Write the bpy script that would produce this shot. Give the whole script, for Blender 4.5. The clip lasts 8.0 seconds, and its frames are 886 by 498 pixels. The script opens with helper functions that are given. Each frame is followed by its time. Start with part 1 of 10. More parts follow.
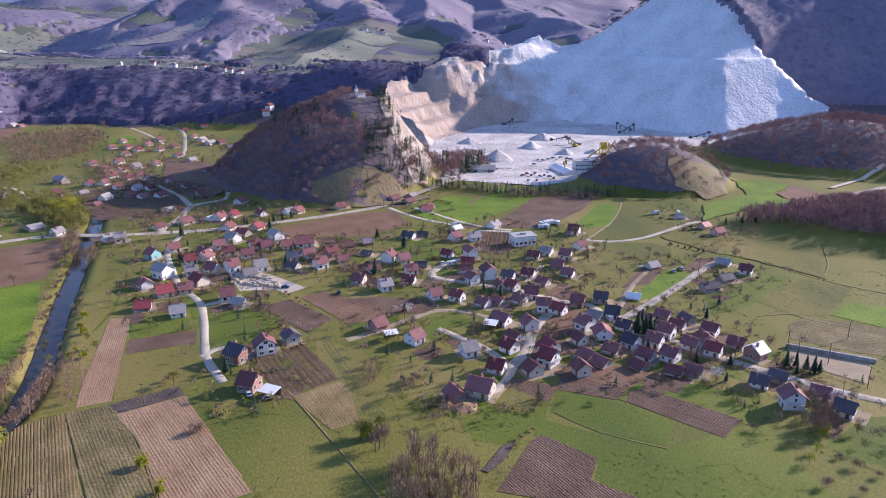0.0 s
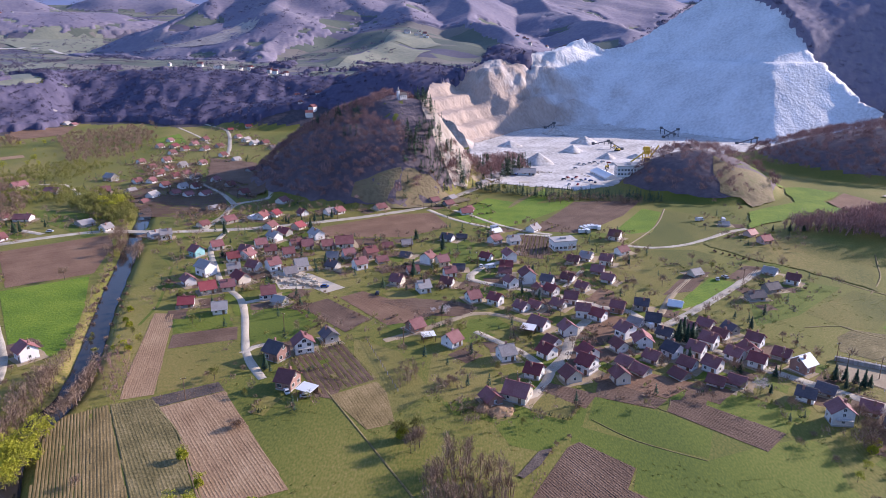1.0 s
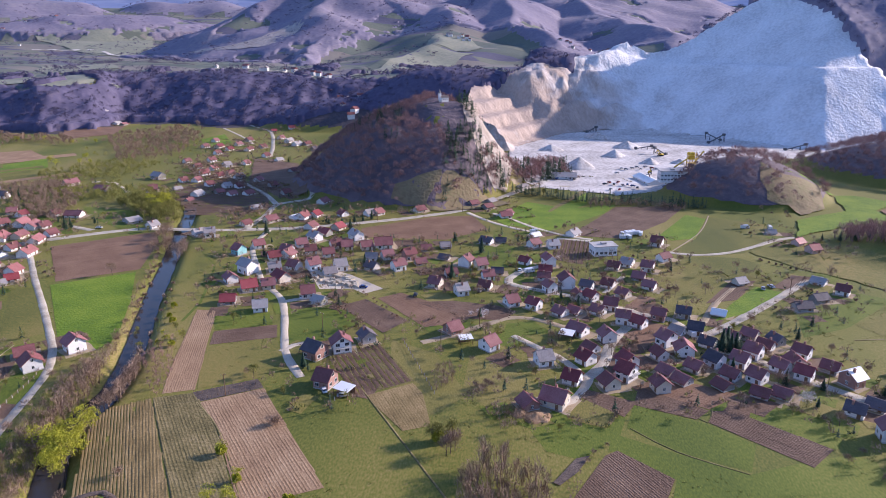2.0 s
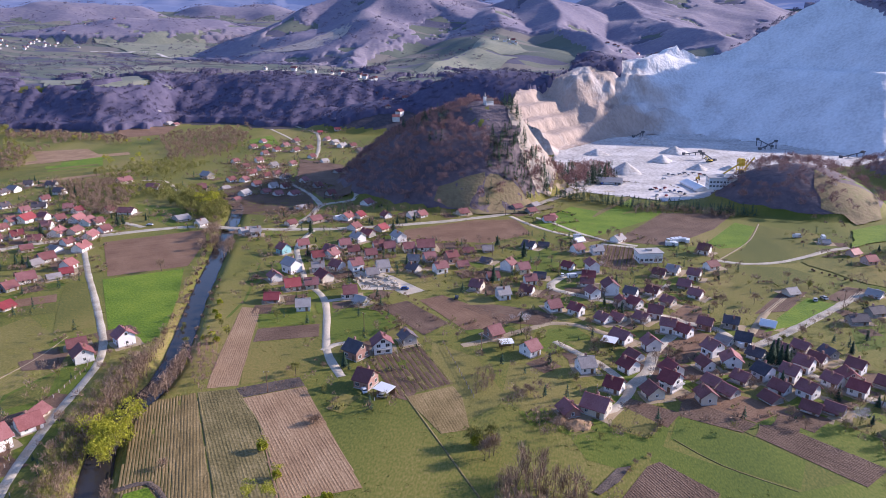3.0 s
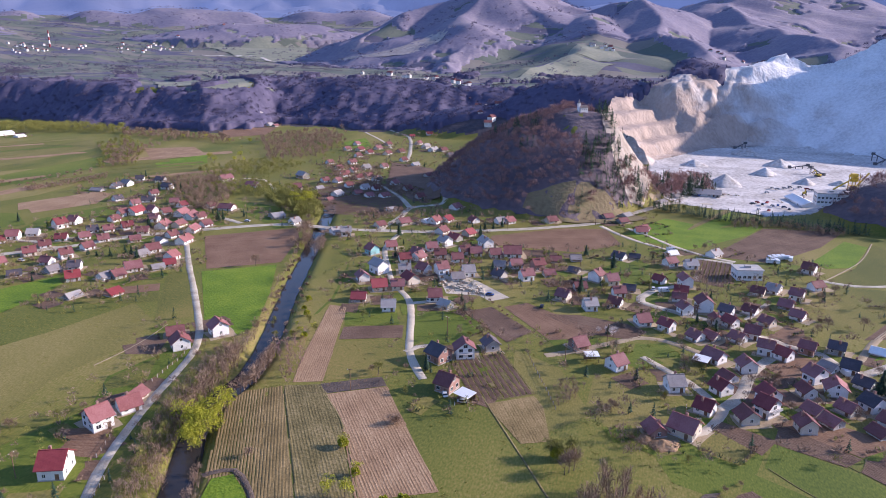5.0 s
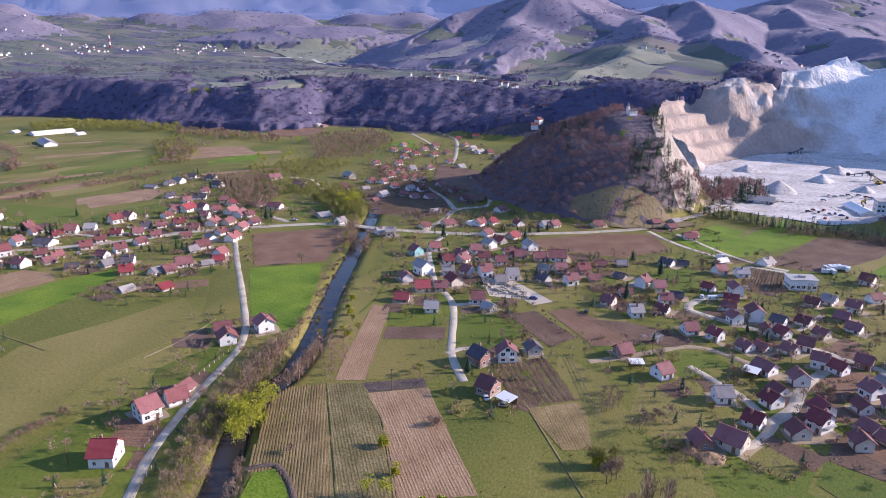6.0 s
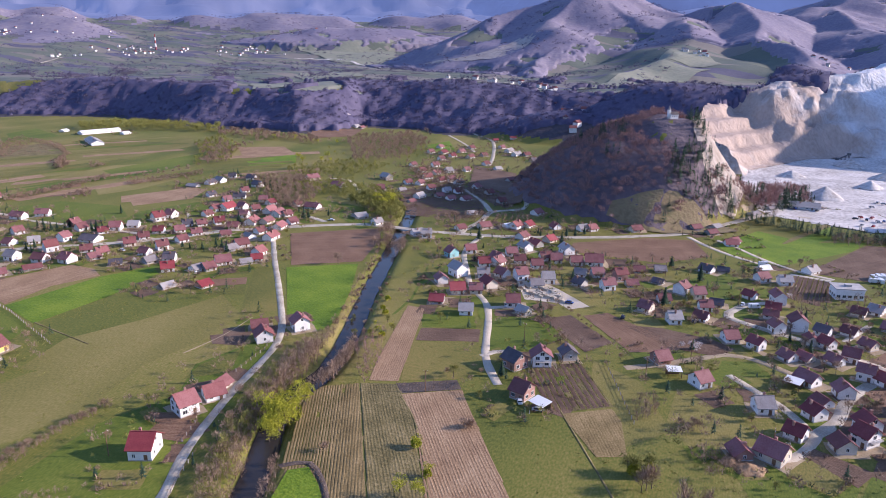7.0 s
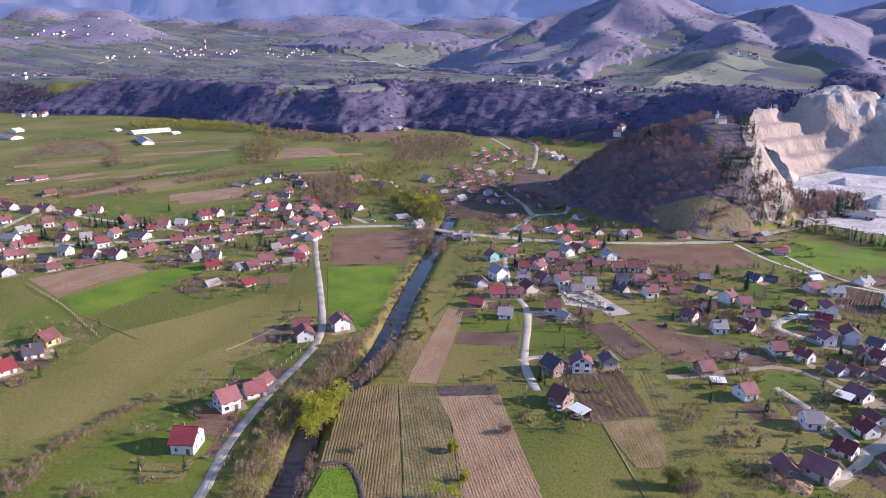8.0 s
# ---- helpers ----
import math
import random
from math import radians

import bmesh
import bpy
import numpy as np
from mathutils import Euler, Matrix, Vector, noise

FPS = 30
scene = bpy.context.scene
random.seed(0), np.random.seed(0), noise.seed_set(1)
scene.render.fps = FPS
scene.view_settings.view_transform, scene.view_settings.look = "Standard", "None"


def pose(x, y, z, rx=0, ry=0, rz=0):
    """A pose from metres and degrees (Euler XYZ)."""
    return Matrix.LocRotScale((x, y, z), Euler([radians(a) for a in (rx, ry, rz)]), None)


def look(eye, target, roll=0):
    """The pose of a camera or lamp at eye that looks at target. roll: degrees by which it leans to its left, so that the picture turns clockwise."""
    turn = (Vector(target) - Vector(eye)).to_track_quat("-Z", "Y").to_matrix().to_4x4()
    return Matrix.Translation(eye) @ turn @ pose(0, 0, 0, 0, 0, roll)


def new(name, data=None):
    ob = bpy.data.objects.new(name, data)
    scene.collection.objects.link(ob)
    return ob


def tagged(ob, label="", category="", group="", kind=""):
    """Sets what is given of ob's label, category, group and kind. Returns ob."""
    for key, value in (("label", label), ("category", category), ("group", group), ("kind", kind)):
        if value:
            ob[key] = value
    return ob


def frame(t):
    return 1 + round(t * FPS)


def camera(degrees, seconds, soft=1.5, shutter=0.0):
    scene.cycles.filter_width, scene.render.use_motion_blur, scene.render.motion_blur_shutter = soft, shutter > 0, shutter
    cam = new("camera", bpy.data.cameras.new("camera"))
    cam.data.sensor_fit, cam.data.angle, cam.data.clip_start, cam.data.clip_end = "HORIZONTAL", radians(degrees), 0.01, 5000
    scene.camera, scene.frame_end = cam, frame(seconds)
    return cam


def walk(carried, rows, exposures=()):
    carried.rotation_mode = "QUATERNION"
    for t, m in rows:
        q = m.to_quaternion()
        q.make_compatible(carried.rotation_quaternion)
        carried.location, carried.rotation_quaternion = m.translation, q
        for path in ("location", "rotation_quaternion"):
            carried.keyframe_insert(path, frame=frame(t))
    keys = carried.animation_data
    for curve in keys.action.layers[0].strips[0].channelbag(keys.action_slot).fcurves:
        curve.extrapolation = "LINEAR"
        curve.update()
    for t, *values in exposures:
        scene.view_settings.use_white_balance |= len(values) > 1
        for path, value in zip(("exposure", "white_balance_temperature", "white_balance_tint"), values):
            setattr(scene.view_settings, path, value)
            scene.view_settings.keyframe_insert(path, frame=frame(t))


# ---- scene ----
EXPOSURE, KELVIN, TINT = 0.76, 5450, 29
cam = camera(65.02, 8.0, soft=0.5)
# seconds, place in metres, yaw, pitch, lean
ROWS = [
    (0.0, 0.00, 0.00, 120.00, -0.00, -17.88, -0.48),
    (0.5, -0.15, 0.29, 119.89, 1.62, -17.77, -0.41),
    (1.0, -0.34, 0.55, 119.76, 3.30, -17.64, -0.35),
    (1.5, -0.53, 0.79, 119.62, 4.90, -17.51, -0.29),
    (3.0, -1.19, 1.48, 119.21, 10.16, -17.11, -0.13),
    (3.5, -1.34, 1.79, 119.11, 11.99, -16.97, -0.06),
    (4.0, -1.49, 2.14, 118.99, 13.94, -16.85, 0.01),
    (4.5, -1.60, 2.50, 118.86, 15.69, -16.75, 0.08),
    (6.0, -2.04, 3.35, 118.52, 21.34, -16.50, 0.28),
    (6.5, -2.19, 3.53, 118.43, 22.88, -16.45, 0.32),
    (7.0, -2.35, 3.68, 118.40, 24.37, -16.35, 0.36),
    (7.5, -2.53, 3.88, 118.48, 25.89, -16.27, 0.40),
    (8.0, -2.72, 4.11, 118.62, 27.81, -16.19, 0.45),
]
walk(cam, [(t, pose(x, y, z, 90 + pitch, 0, yaw) @ pose(0, 0, 0, 0, 0, lean)) for t, x, y, z, yaw, pitch, lean in ROWS],
     exposures=[(0.0, EXPOSURE, KELVIN, TINT), (8.0, EXPOSURE, KELVIN, TINT)])

# ---- daylight: a low sun ahead and to the right, clear sky ----
SUN_AZ, SUN_EL = 64.0, 21.0      # degrees clockwise from +y, and above the horizon
world = bpy.data.worlds.new("sky")
scene.world = world
world.use_nodes = True
wn = world.node_tree.nodes
sky = wn.new("ShaderNodeTexSky")
sky.sky_type, sky.sun_disc = "NISHITA", False
sky.sun_elevation, sky.sun_rotation = radians(SUN_EL), radians(SUN_AZ)
sky.dust_density, sky.air_density, sky.ozone_density = 0.4, 1.0, 2.0
world.node_tree.links.new(sky.outputs[0], wn["Background"].inputs[0])
wn["Background"].inputs[1].default_value = 0.135
sun = new("sun", bpy.data.lights.new("sun", "SUN"))
sun.data.energy, sun.data.angle, sun.data.color = 4.7, radians(0.6), (1.0, 0.84, 0.60)
sun_to = Vector((math.sin(radians(SUN_AZ)) * math.cos(radians(SUN_EL)), math.cos(radians(SUN_AZ)) * math.cos(radians(SUN_EL)), math.sin(radians(SUN_EL))))
sun.matrix_world = look(sun_to * 800, (0, 0, 0))

# ---- materials ----
def nodes_of(name):
    m = bpy.data.materials.new(name)
    m.use_nodes = True
    return m, m.node_tree.nodes, m.node_tree.links


def ramp_of(n, colours, lo=0.3, hi=0.7):
    r = n.new("ShaderNodeValToRGB")
    r.color_ramp.elements[0].position, r.color_ramp.elements[-1].position = lo, hi
    for i in range(len(colours) - 2):
        r.color_ramp.elements.new(lo + (hi - lo) * (i + 1) / (len(colours) - 1))
    for e, c in zip(r.color_ramp.elements, colours):
        e.color = (*c, 1)
    return r


def surface(name, colours, coarse=8.0, fine=0.6, rough=0.85, bump=0.3, mixed=0.5, vary=0.0, island=False, spec=0.3, stretch=(1, 1, 1), lo=0.3, hi=0.7):
    """Colours spread by noise of two sizes in metres, with fine relief; vary: how much pieces differ from each other."""
    m, n, l = nodes_of(name)
    b = n["Principled BSDF"]
    geo = n.new("ShaderNodeNewGeometry")
    mapping = n.new("ShaderNodeMapping")
    mapping.inputs["Scale"].default_value = stretch
    l.new(geo.outputs["Position"], mapping.inputs[0])
    a = n.new("ShaderNodeTexNoise")
    a.inputs["Scale"].default_value, a.inputs["Detail"].default_value = 1 / coarse, 5
    c = n.new("ShaderNodeTexNoise")
    c.inputs["Scale"].default_value, c.inputs["Detail"].default_value = 1 / fine, 4
    for t in (a, c):
        l.new(mapping.outputs[0], t.inputs["Vector"])
    mix = n.new("ShaderNodeMix")
    mix.inputs[0].default_value = mixed
    l.new(a.outputs[0], mix.inputs[2])
    l.new(c.outputs[0], mix.inputs[3])
    value = mix.outputs[0]
    if vary:
        source = geo.outputs["Random Per Island"] if island else n.new("ShaderNodeObjectInfo").outputs["Random"]
        add = n.new("ShaderNodeMath")
        add.operation = "MULTIPLY_ADD"
        add.inputs[1].default_value = vary
        l.new(source, add.inputs[0])
        off = n.new("ShaderNodeMath")
        off.operation = "SUBTRACT"
        off.inputs[1].default_value = vary / 2
        l.new(value, off.inputs[0])
        l.new(off.outputs[0], add.inputs[2])
        value = add.outputs[0]
    r = ramp_of(n, colours, lo, hi)
    l.new(value, r.inputs[0])
    l.new(r.outputs[0], b.inputs["Base Color"])
    b.inputs["Roughness"].default_value = rough
    b.inputs["Specular IOR Level"].default_value = spec
    if bump:
        bp = n.new("ShaderNodeBump")
        bp.inputs["Strength"].default_value, bp.inputs["Distance"].default_value = bump, fine * 0.4
        l.new(c.outputs[0], bp.inputs["Height"])
        l.new(bp.outputs[0], b.inputs["Normal"])
    return m


MEADOW = surface("meadow_grass", [(0.080, 0.098, 0.012), (0.128, 0.132, 0.018), (0.182, 0.162, 0.032), (0.26, 0.20, 0.066)], 90, 0.9, bump=0.1, mixed=0.45, lo=0.37, hi=0.63, stretch=(1.4, 0.65, 1))
LAWN = surface("fresh_grass", [(0.058, 0.088, 0.006), (0.112, 0.140, 0.011), (0.185, 0.185, 0.028)], 70, 0.8, bump=0.12, mixed=0.5, lo=0.36, hi=0.66, stretch=(1.5, 0.6, 1))
CROP = surface("bright_young_crop", [(0.068, 0.125, 0.003), (0.122, 0.19, 0.006), (0.185, 0.24, 0.014)], 20, 1.0, bump=0.6, mixed=0.5, lo=0.36, hi=0.64)
OLIVE = surface("olive_pasture", [(0.068, 0.082, 0.010), (0.149, 0.138, 0.025), (0.264, 0.190, 0.057)], 70, 0.8, bump=0.12, mixed=0.5, lo=0.36, hi=0.66, stretch=(1.5, 0.6, 1))
STRAW = surface("dry_straw_meadow", [(0.11, 0.108, 0.02), (0.19, 0.162, 0.038), (0.28, 0.22, 0.075)], 70, 0.8, bump=0.12, mixed=0.5, lo=0.36, hi=0.66, stretch=(1.5, 0.6, 1))
SOIL = surface("ploughed_soil", [(0.08, 0.046, 0.028), (0.135, 0.082, 0.052), (0.20, 0.13, 0.085)], 12, 0.7, bump=0.8, vary=0.09, island=True)
RED_SOIL = surface("reddish_soil", [(0.125, 0.068, 0.038), (0.19, 0.108, 0.062), (0.26, 0.16, 0.095)], 14, 0.8, bump=0.7, vary=0.09, island=True)
TAN_SOIL = surface("dry_tan_soil", [(0.20, 0.118, 0.062), (0.285, 0.178, 0.095), (0.385, 0.26, 0.15)], 14, 0.7, bump=0.15, mixed=0.6, lo=0.36, hi=0.64, stretch=(1.3, 0.8, 1), vary=0.09, island=True)
STUBBLE = surface("pale_stubble", [(0.13, 0.092, 0.032), (0.22, 0.155, 0.06), (0.32, 0.23, 0.105)], 11, 0.7, bump=0.2, lo=0.36, hi=0.66, stretch=(1.3, 0.8, 1), vary=0.09, island=True)
WEEDS = surface("weedy_fallow", [(0.095, 0.078, 0.026), (0.165, 0.13, 0.048), (0.26, 0.20, 0.09)], 10, 1.0, bump=0.5, lo=0.36, hi=0.66, vary=0.09, island=True)
BURNT = surface("dark_dry_brush", [(0.05, 0.04, 0.035), (0.10, 0.075, 0.06), (0.17, 0.13, 0.10)], 5, 0.6, bump=0.8)
# Litter colour lifted and turned violet: haze over the hill is painted in.
FOREST = surface("leaf_litter", [(0.083, 0.066, 0.077), (0.129, 0.098, 0.106), (0.186, 0.137, 0.141)], 30, 4, bump=0.6)
# Grass of the far terraces, greyed and lifted in colour as painted haze.
PALE_OLIVE = surface("haze_paled_terrace_grass", [(0.17, 0.18, 0.135), (0.22, 0.225, 0.165), (0.27, 0.255, 0.19)], 60, 8, bump=0.3)
DRYHILL = surface("dry_hillside_grass", [(0.15, 0.115, 0.06), (0.22, 0.165, 0.085), (0.17, 0.16, 0.06)], 18, 2.5, bump=0.6)
ROCK = surface("quarried_limestone", [(0.53, 0.51, 0.50), (0.69, 0.67, 0.655), (0.80, 0.78, 0.77)], 34, 3, bump=1.0, mixed=0.5, stretch=(1, 1, 0.22), lo=0.34, hi=0.66)


def ochre_stain(m):
    """Ochre zone of the rock round the left cliff, ragged at its edge; also painted darker to dim the sunlit terraces.
    """
    n, l = m.node_tree.nodes, m.node_tree.links
    b = n["Principled BSDF"]
    old = b.inputs["Base Color"].links[0].from_socket
    g = n.new("ShaderNodeNewGeometry")
    away = n.new("ShaderNodeVectorMath")
    away.operation = "DISTANCE"
    away.inputs[1].default_value = (-8, 850, 35)
    l.new(g.outputs["Position"], away.inputs[0])
    t = n.new("ShaderNodeTexNoise")
    t.inputs["Scale"].default_value, t.inputs["Detail"].default_value = 0.03, 6
    l.new(g.outputs["Position"], t.inputs["Vector"])
    k = n.new("ShaderNodeMath")
    k.operation = "MULTIPLY_ADD"
    k.inputs[1].default_value = -260.0
    l.new(t.outputs[0], k.inputs[0])
    l.new(away.outputs["Value"], k.inputs[2])
    fade = n.new("ShaderNodeMapRange")
    fade.inputs["From Min"].default_value, fade.inputs["From Max"].default_value = -40, 60
    fade.inputs["To Min"].default_value, fade.inputs["To Max"].default_value = 0.9, 0.0
    l.new(k.outputs[0], fade.inputs["Value"])
    mix = n.new("ShaderNodeMix")
    mix.data_type, mix.blend_type = "RGBA", "MULTIPLY"
    # Dark beyond the ochre itself, to hold down sunlight on the terraces.
    mix.inputs[7].default_value = (0.54, 0.41, 0.32, 1)
    l.new(fade.outputs[0], mix.inputs[0])
    l.new(old, mix.inputs[6])
    l.new(mix.outputs[2], b.inputs["Base Color"])


ochre_stain(ROCK)
WARM_ROCK = surface("ochre_rock_face", [(0.27, 0.21, 0.155), (0.39, 0.325, 0.265), (0.49, 0.435, 0.375)], 22, 3, bump=1.0, stretch=(1, 1, 0.25))
DUST = surface("pale_quarry_dust", [(0.36, 0.325, 0.29), (0.52, 0.48, 0.44), (0.66, 0.62, 0.58)], 28, 3, bump=0.4, lo=0.38, hi=0.62)
ASPHALT = surface("worn_pale_asphalt", [(0.28, 0.235, 0.175), (0.42, 0.365, 0.28), (0.54, 0.48, 0.38)], 7, 0.5, bump=0.3, lo=0.36, hi=0.64)
GRAVEL = surface("pale_gravel", [(0.37, 0.31, 0.23), (0.49, 0.42, 0.32), (0.60, 0.52, 0.41)], 9, 0.5, bump=0.5)
DIRT = surface("dirt_track", [(0.24, 0.18, 0.105), (0.33, 0.255, 0.16), (0.41, 0.33, 0.22)], 6, 0.6, bump=0.5)


def water_of():
    m, n, l = nodes_of("river_water")
    b = n["Principled BSDF"]
    b.inputs["Base Color"].default_value = (0.034, 0.03, 0.028, 1)
    b.inputs["Roughness"].default_value = 0.07
    b.inputs["IOR"].default_value = 1.33
    t = n.new("ShaderNodeTexNoise")
    t.inputs["Scale"].default_value, t.inputs["Detail"].default_value = 0.6, 4
    g = n.new("ShaderNodeNewGeometry")
    l.new(g.outputs["Position"], t.inputs["Vector"])
    bp = n.new("ShaderNodeBump")
    bp.inputs["Strength"].default_value, bp.inputs["Distance"].default_value = 0.12, 0.3
    l.new(t.outputs[0], bp.inputs["Height"])
    l.new(bp.outputs[0], b.inputs["Normal"])
    return m


WATER = water_of()


def tiles_of(name, colours, rough=0.7):
    """Roof tiles: courses of relief and patchy weathering, each roof a little different."""
    m = surface(name, colours, 3.0, 0.35, rough=rough, bump=0.0, vary=0.35, mixed=0.55)
    n, l = m.node_tree.nodes, m.node_tree.links
    uv = n.new("ShaderNodeTexCoord")
    w = n.new("ShaderNodeTexWave")
    w.bands_direction = "Z"
    w.inputs["Scale"].default_value = 1.6
    l.new(uv.outputs["Object"], w.inputs["Vector"])
    bp = n.new("ShaderNodeBump")
    bp.inputs["Strength"].default_value, bp.inputs["Distance"].default_value = 0.5, 0.05
    l.new(w.outputs["Fac"], bp.inputs["Height"])
    l.new(bp.outputs[0], n["Principled BSDF"].inputs["Normal"])
    return m


ROOFS = {
    "r": (tiles_of("orange_clay_tiles", [(0.187, 0.065, 0.059), (0.250, 0.093, 0.086), (0.312, 0.136, 0.129)]), "orange clay tile"),
    "R": (tiles_of("red_roof_sheet", [(0.205, 0.035, 0.039), (0.259, 0.051, 0.051), (0.312, 0.078, 0.077)], 0.5), "bright red"),
    "m": (tiles_of("maroon_tiles", [(0.143, 0.035, 0.039), (0.197, 0.051, 0.051), (0.259, 0.078, 0.077)]), "maroon tile"),
    "b": (tiles_of("brown_tiles", [(0.148, 0.056, 0.051), (0.210, 0.086, 0.082), (0.276, 0.128, 0.125)]), "weathered red-brown tile"),
    "d": (tiles_of("dark_slate_tiles", [(0.056, 0.051, 0.061), (0.095, 0.082, 0.092), (0.145, 0.117, 0.123)]), "dark slate-grey"),
    "g": (tiles_of("grey_roof", [(0.22, 0.19, 0.18), (0.30, 0.27, 0.255), (0.37, 0.34, 0.32)]), "pale grey fibre-cement"),
    "w": (tiles_of("white_metal_sheet", [(0.66, 0.65, 0.63), (0.74, 0.73, 0.71), (0.80, 0.79, 0.77)], 0.45), "white metal sheet"),
}
WALLS = {
    "w": (surface("white_render", [(0.60, 0.58, 0.55), (0.72, 0.70, 0.67), (0.82, 0.80, 0.78)], 2.5, 0.3, bump=0.1, vary=0.3), "white-rendered"),
    "c": (surface("cream_render", [(0.50, 0.43, 0.33), (0.60, 0.53, 0.42), (0.67, 0.60, 0.50)], 2.5, 0.3, bump=0.1, vary=0.3), "cream-rendered"),
    "k": (surface("bare_red_brick", [(0.22, 0.12, 0.095), (0.30, 0.17, 0.135), (0.37, 0.23, 0.185)], 1.5, 0.2, bump=0.3, vary=0.2), "bare red brick"),
    "y": (surface("grey_block_wall", [(0.24, 0.22, 0.20), (0.33, 0.31, 0.285), (0.42, 0.39, 0.36)], 2.0, 0.3, bump=0.2, vary=0.3), "grey unplastered"),
    "p": (surface("pink_render", [(0.52, 0.33, 0.28), (0.60, 0.41, 0.35), (0.66, 0.48, 0.42)], 2.5, 0.3, bump=0.1), "pink-rendered"),
    "t": (surface("turquoise_render", [(0.20, 0.42, 0.42), (0.27, 0.50, 0.50), (0.34, 0.56, 0.55)], 2.5, 0.3, bump=0.1), "turquoise-rendered"),
    "Y": (surface("yellow_render", [(0.62, 0.44, 0.08), (0.72, 0.52, 0.11), (0.76, 0.58, 0.18)], 2.5, 0.3, bump=0.1), "yellow-rendered"),
}
GLASS = surface("dark_window_glass", [(0.02, 0.025, 0.03), (0.04, 0.045, 0.055)], 1.0, 0.3, rough=0.1, bump=0.0, spec=0.6)
FRAME = surface("white_window_frame", [(0.6, 0.59, 0.57), (0.72, 0.71, 0.69)], 1.0, 0.2, rough=0.5, bump=0.0)
TIMBER = surface("brown_timber", [(0.10, 0.055, 0.03), (0.17, 0.10, 0.06), (0.24, 0.15, 0.09)], 1.0, 0.15, rough=0.7, bump=0.2)
CONCRETE = surface("weathered_concrete", [(0.32, 0.30, 0.28), (0.42, 0.395, 0.37), (0.50, 0.475, 0.45)], 3.0, 0.3, bump=0.2, vary=0.2)
BARK = surface("grey_brown_bark", [(0.07, 0.05, 0.04), (0.12, 0.09, 0.07), (0.17, 0.13, 0.10)], 1.0, 0.2, bump=0.5, vary=0.2)
TWIG = surface("bare_twigs", [(0.155, 0.10, 0.066), (0.25, 0.17, 0.115), (0.35, 0.25, 0.175)], 8, 1.0, bump=0, vary=0.5, island=True)
RED_TWIG = surface("reddish_bare_twigs", [(0.181, 0.107, 0.103), (0.281, 0.168, 0.151), (0.426, 0.252, 0.207)], 25, 3.0, bump=0, vary=0.5, island=True)
BUDS = surface("budding_olive_twigs", [(0.13, 0.135, 0.03), (0.21, 0.205, 0.045), (0.30, 0.28, 0.07)], 6, 1.0, bump=0, vary=0.5, island=True)
WILLOW = surface("yellow_green_leaves", [(0.22, 0.23, 0.012), (0.36, 0.36, 0.02), (0.48, 0.46, 0.04)], 3, 0.8, bump=0, vary=0.5, island=True)
NEEDLE = surface("conifer_needles", [(0.016, 0.034, 0.020), (0.034, 0.068, 0.037), (0.061, 0.101, 0.051)], 5, 1.0, bump=0, vary=0.5, island=True)
BLOSSOM = surface("white_blossom", [(0.45, 0.38, 0.34), (0.60, 0.53, 0.49), (0.70, 0.65, 0.62)], 3, 0.6, bump=0, vary=0.5, island=True)


def patchwork_of():
    """Strips of small fields in green, tan or brown, greyed and blued as painted haze."""
    m = surface("haze_greyed_patchwork", [(0.1, 0.1, 0.1), (0.2, 0.2, 0.2)], 60, 9, bump=0.2)
    n, l = m.node_tree.nodes, m.node_tree.links
    b = n["Principled BSDF"]
    old = b.inputs["Base Color"].links[0].from_socket
    g = n.new("ShaderNodeNewGeometry")
    mp = n.new("ShaderNodeMapping")
    mp.inputs["Scale"].default_value = (0.007, 0.024, 0.0)
    mp.inputs["Rotation"].default_value = (0, 0, 0.5)
    l.new(g.outputs["Position"], mp.inputs[0])
    v = n.new("ShaderNodeTexVoronoi")
    v.inputs["Scale"].default_value = 1.0
    l.new(mp.outputs[0], v.inputs["Vector"])
    sep = n.new("ShaderNodeSeparateColor")
    l.new(v.outputs["Color"], sep.inputs[0])
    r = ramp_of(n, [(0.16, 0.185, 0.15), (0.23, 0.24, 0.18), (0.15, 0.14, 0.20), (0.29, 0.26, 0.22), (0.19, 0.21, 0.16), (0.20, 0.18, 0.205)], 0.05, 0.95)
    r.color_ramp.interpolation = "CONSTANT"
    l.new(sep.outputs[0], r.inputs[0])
    mix = n.new("ShaderNodeMix")
    mix.data_type, mix.blend_type = "RGBA", "OVERLAY"
    mix.inputs[0].default_value = 0.5
    l.new(r.outputs[0], mix.inputs[6])
    l.new(old, mix.inputs[7])
    l.new(mix.outputs[2], b.inputs["Base Color"])
    return m


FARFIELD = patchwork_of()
# Wood colour tinted blue-violet: haze over the far hills is painted in.
FAR_TWIG = surface("haze_tinted_hill_wood", [(0.145, 0.130, 0.190), (0.20, 0.173, 0.225), (0.265, 0.228, 0.245)], 130, 7, bump=0.1, mixed=0.5, vary=0.04, island=True, lo=0.32, hi=0.68)
# Shade and violet haze on the scarp are painted into these two colours.
SCARP_TWIG = surface("haze_tinted_scarp_wood", [(0.068, 0.060, 0.110), (0.098, 0.085, 0.138), (0.138, 0.115, 0.155)], 60, 5, bump=0, vary=0.09, island=True)
SCARP_FLOOR = surface("haze_tinted_scarp_litter", [(0.045, 0.038, 0.049), (0.066, 0.056, 0.063), (0.098, 0.077, 0.084)], 40, 5, bump=0.5)
# Floor under the hill wood carries the same painted haze tint.
HILL_FLOOR = surface("haze_tinted_wood_floor", [(0.145, 0.132, 0.19), (0.20, 0.176, 0.225), (0.265, 0.232, 0.245)], 120, 18, bump=0.2)
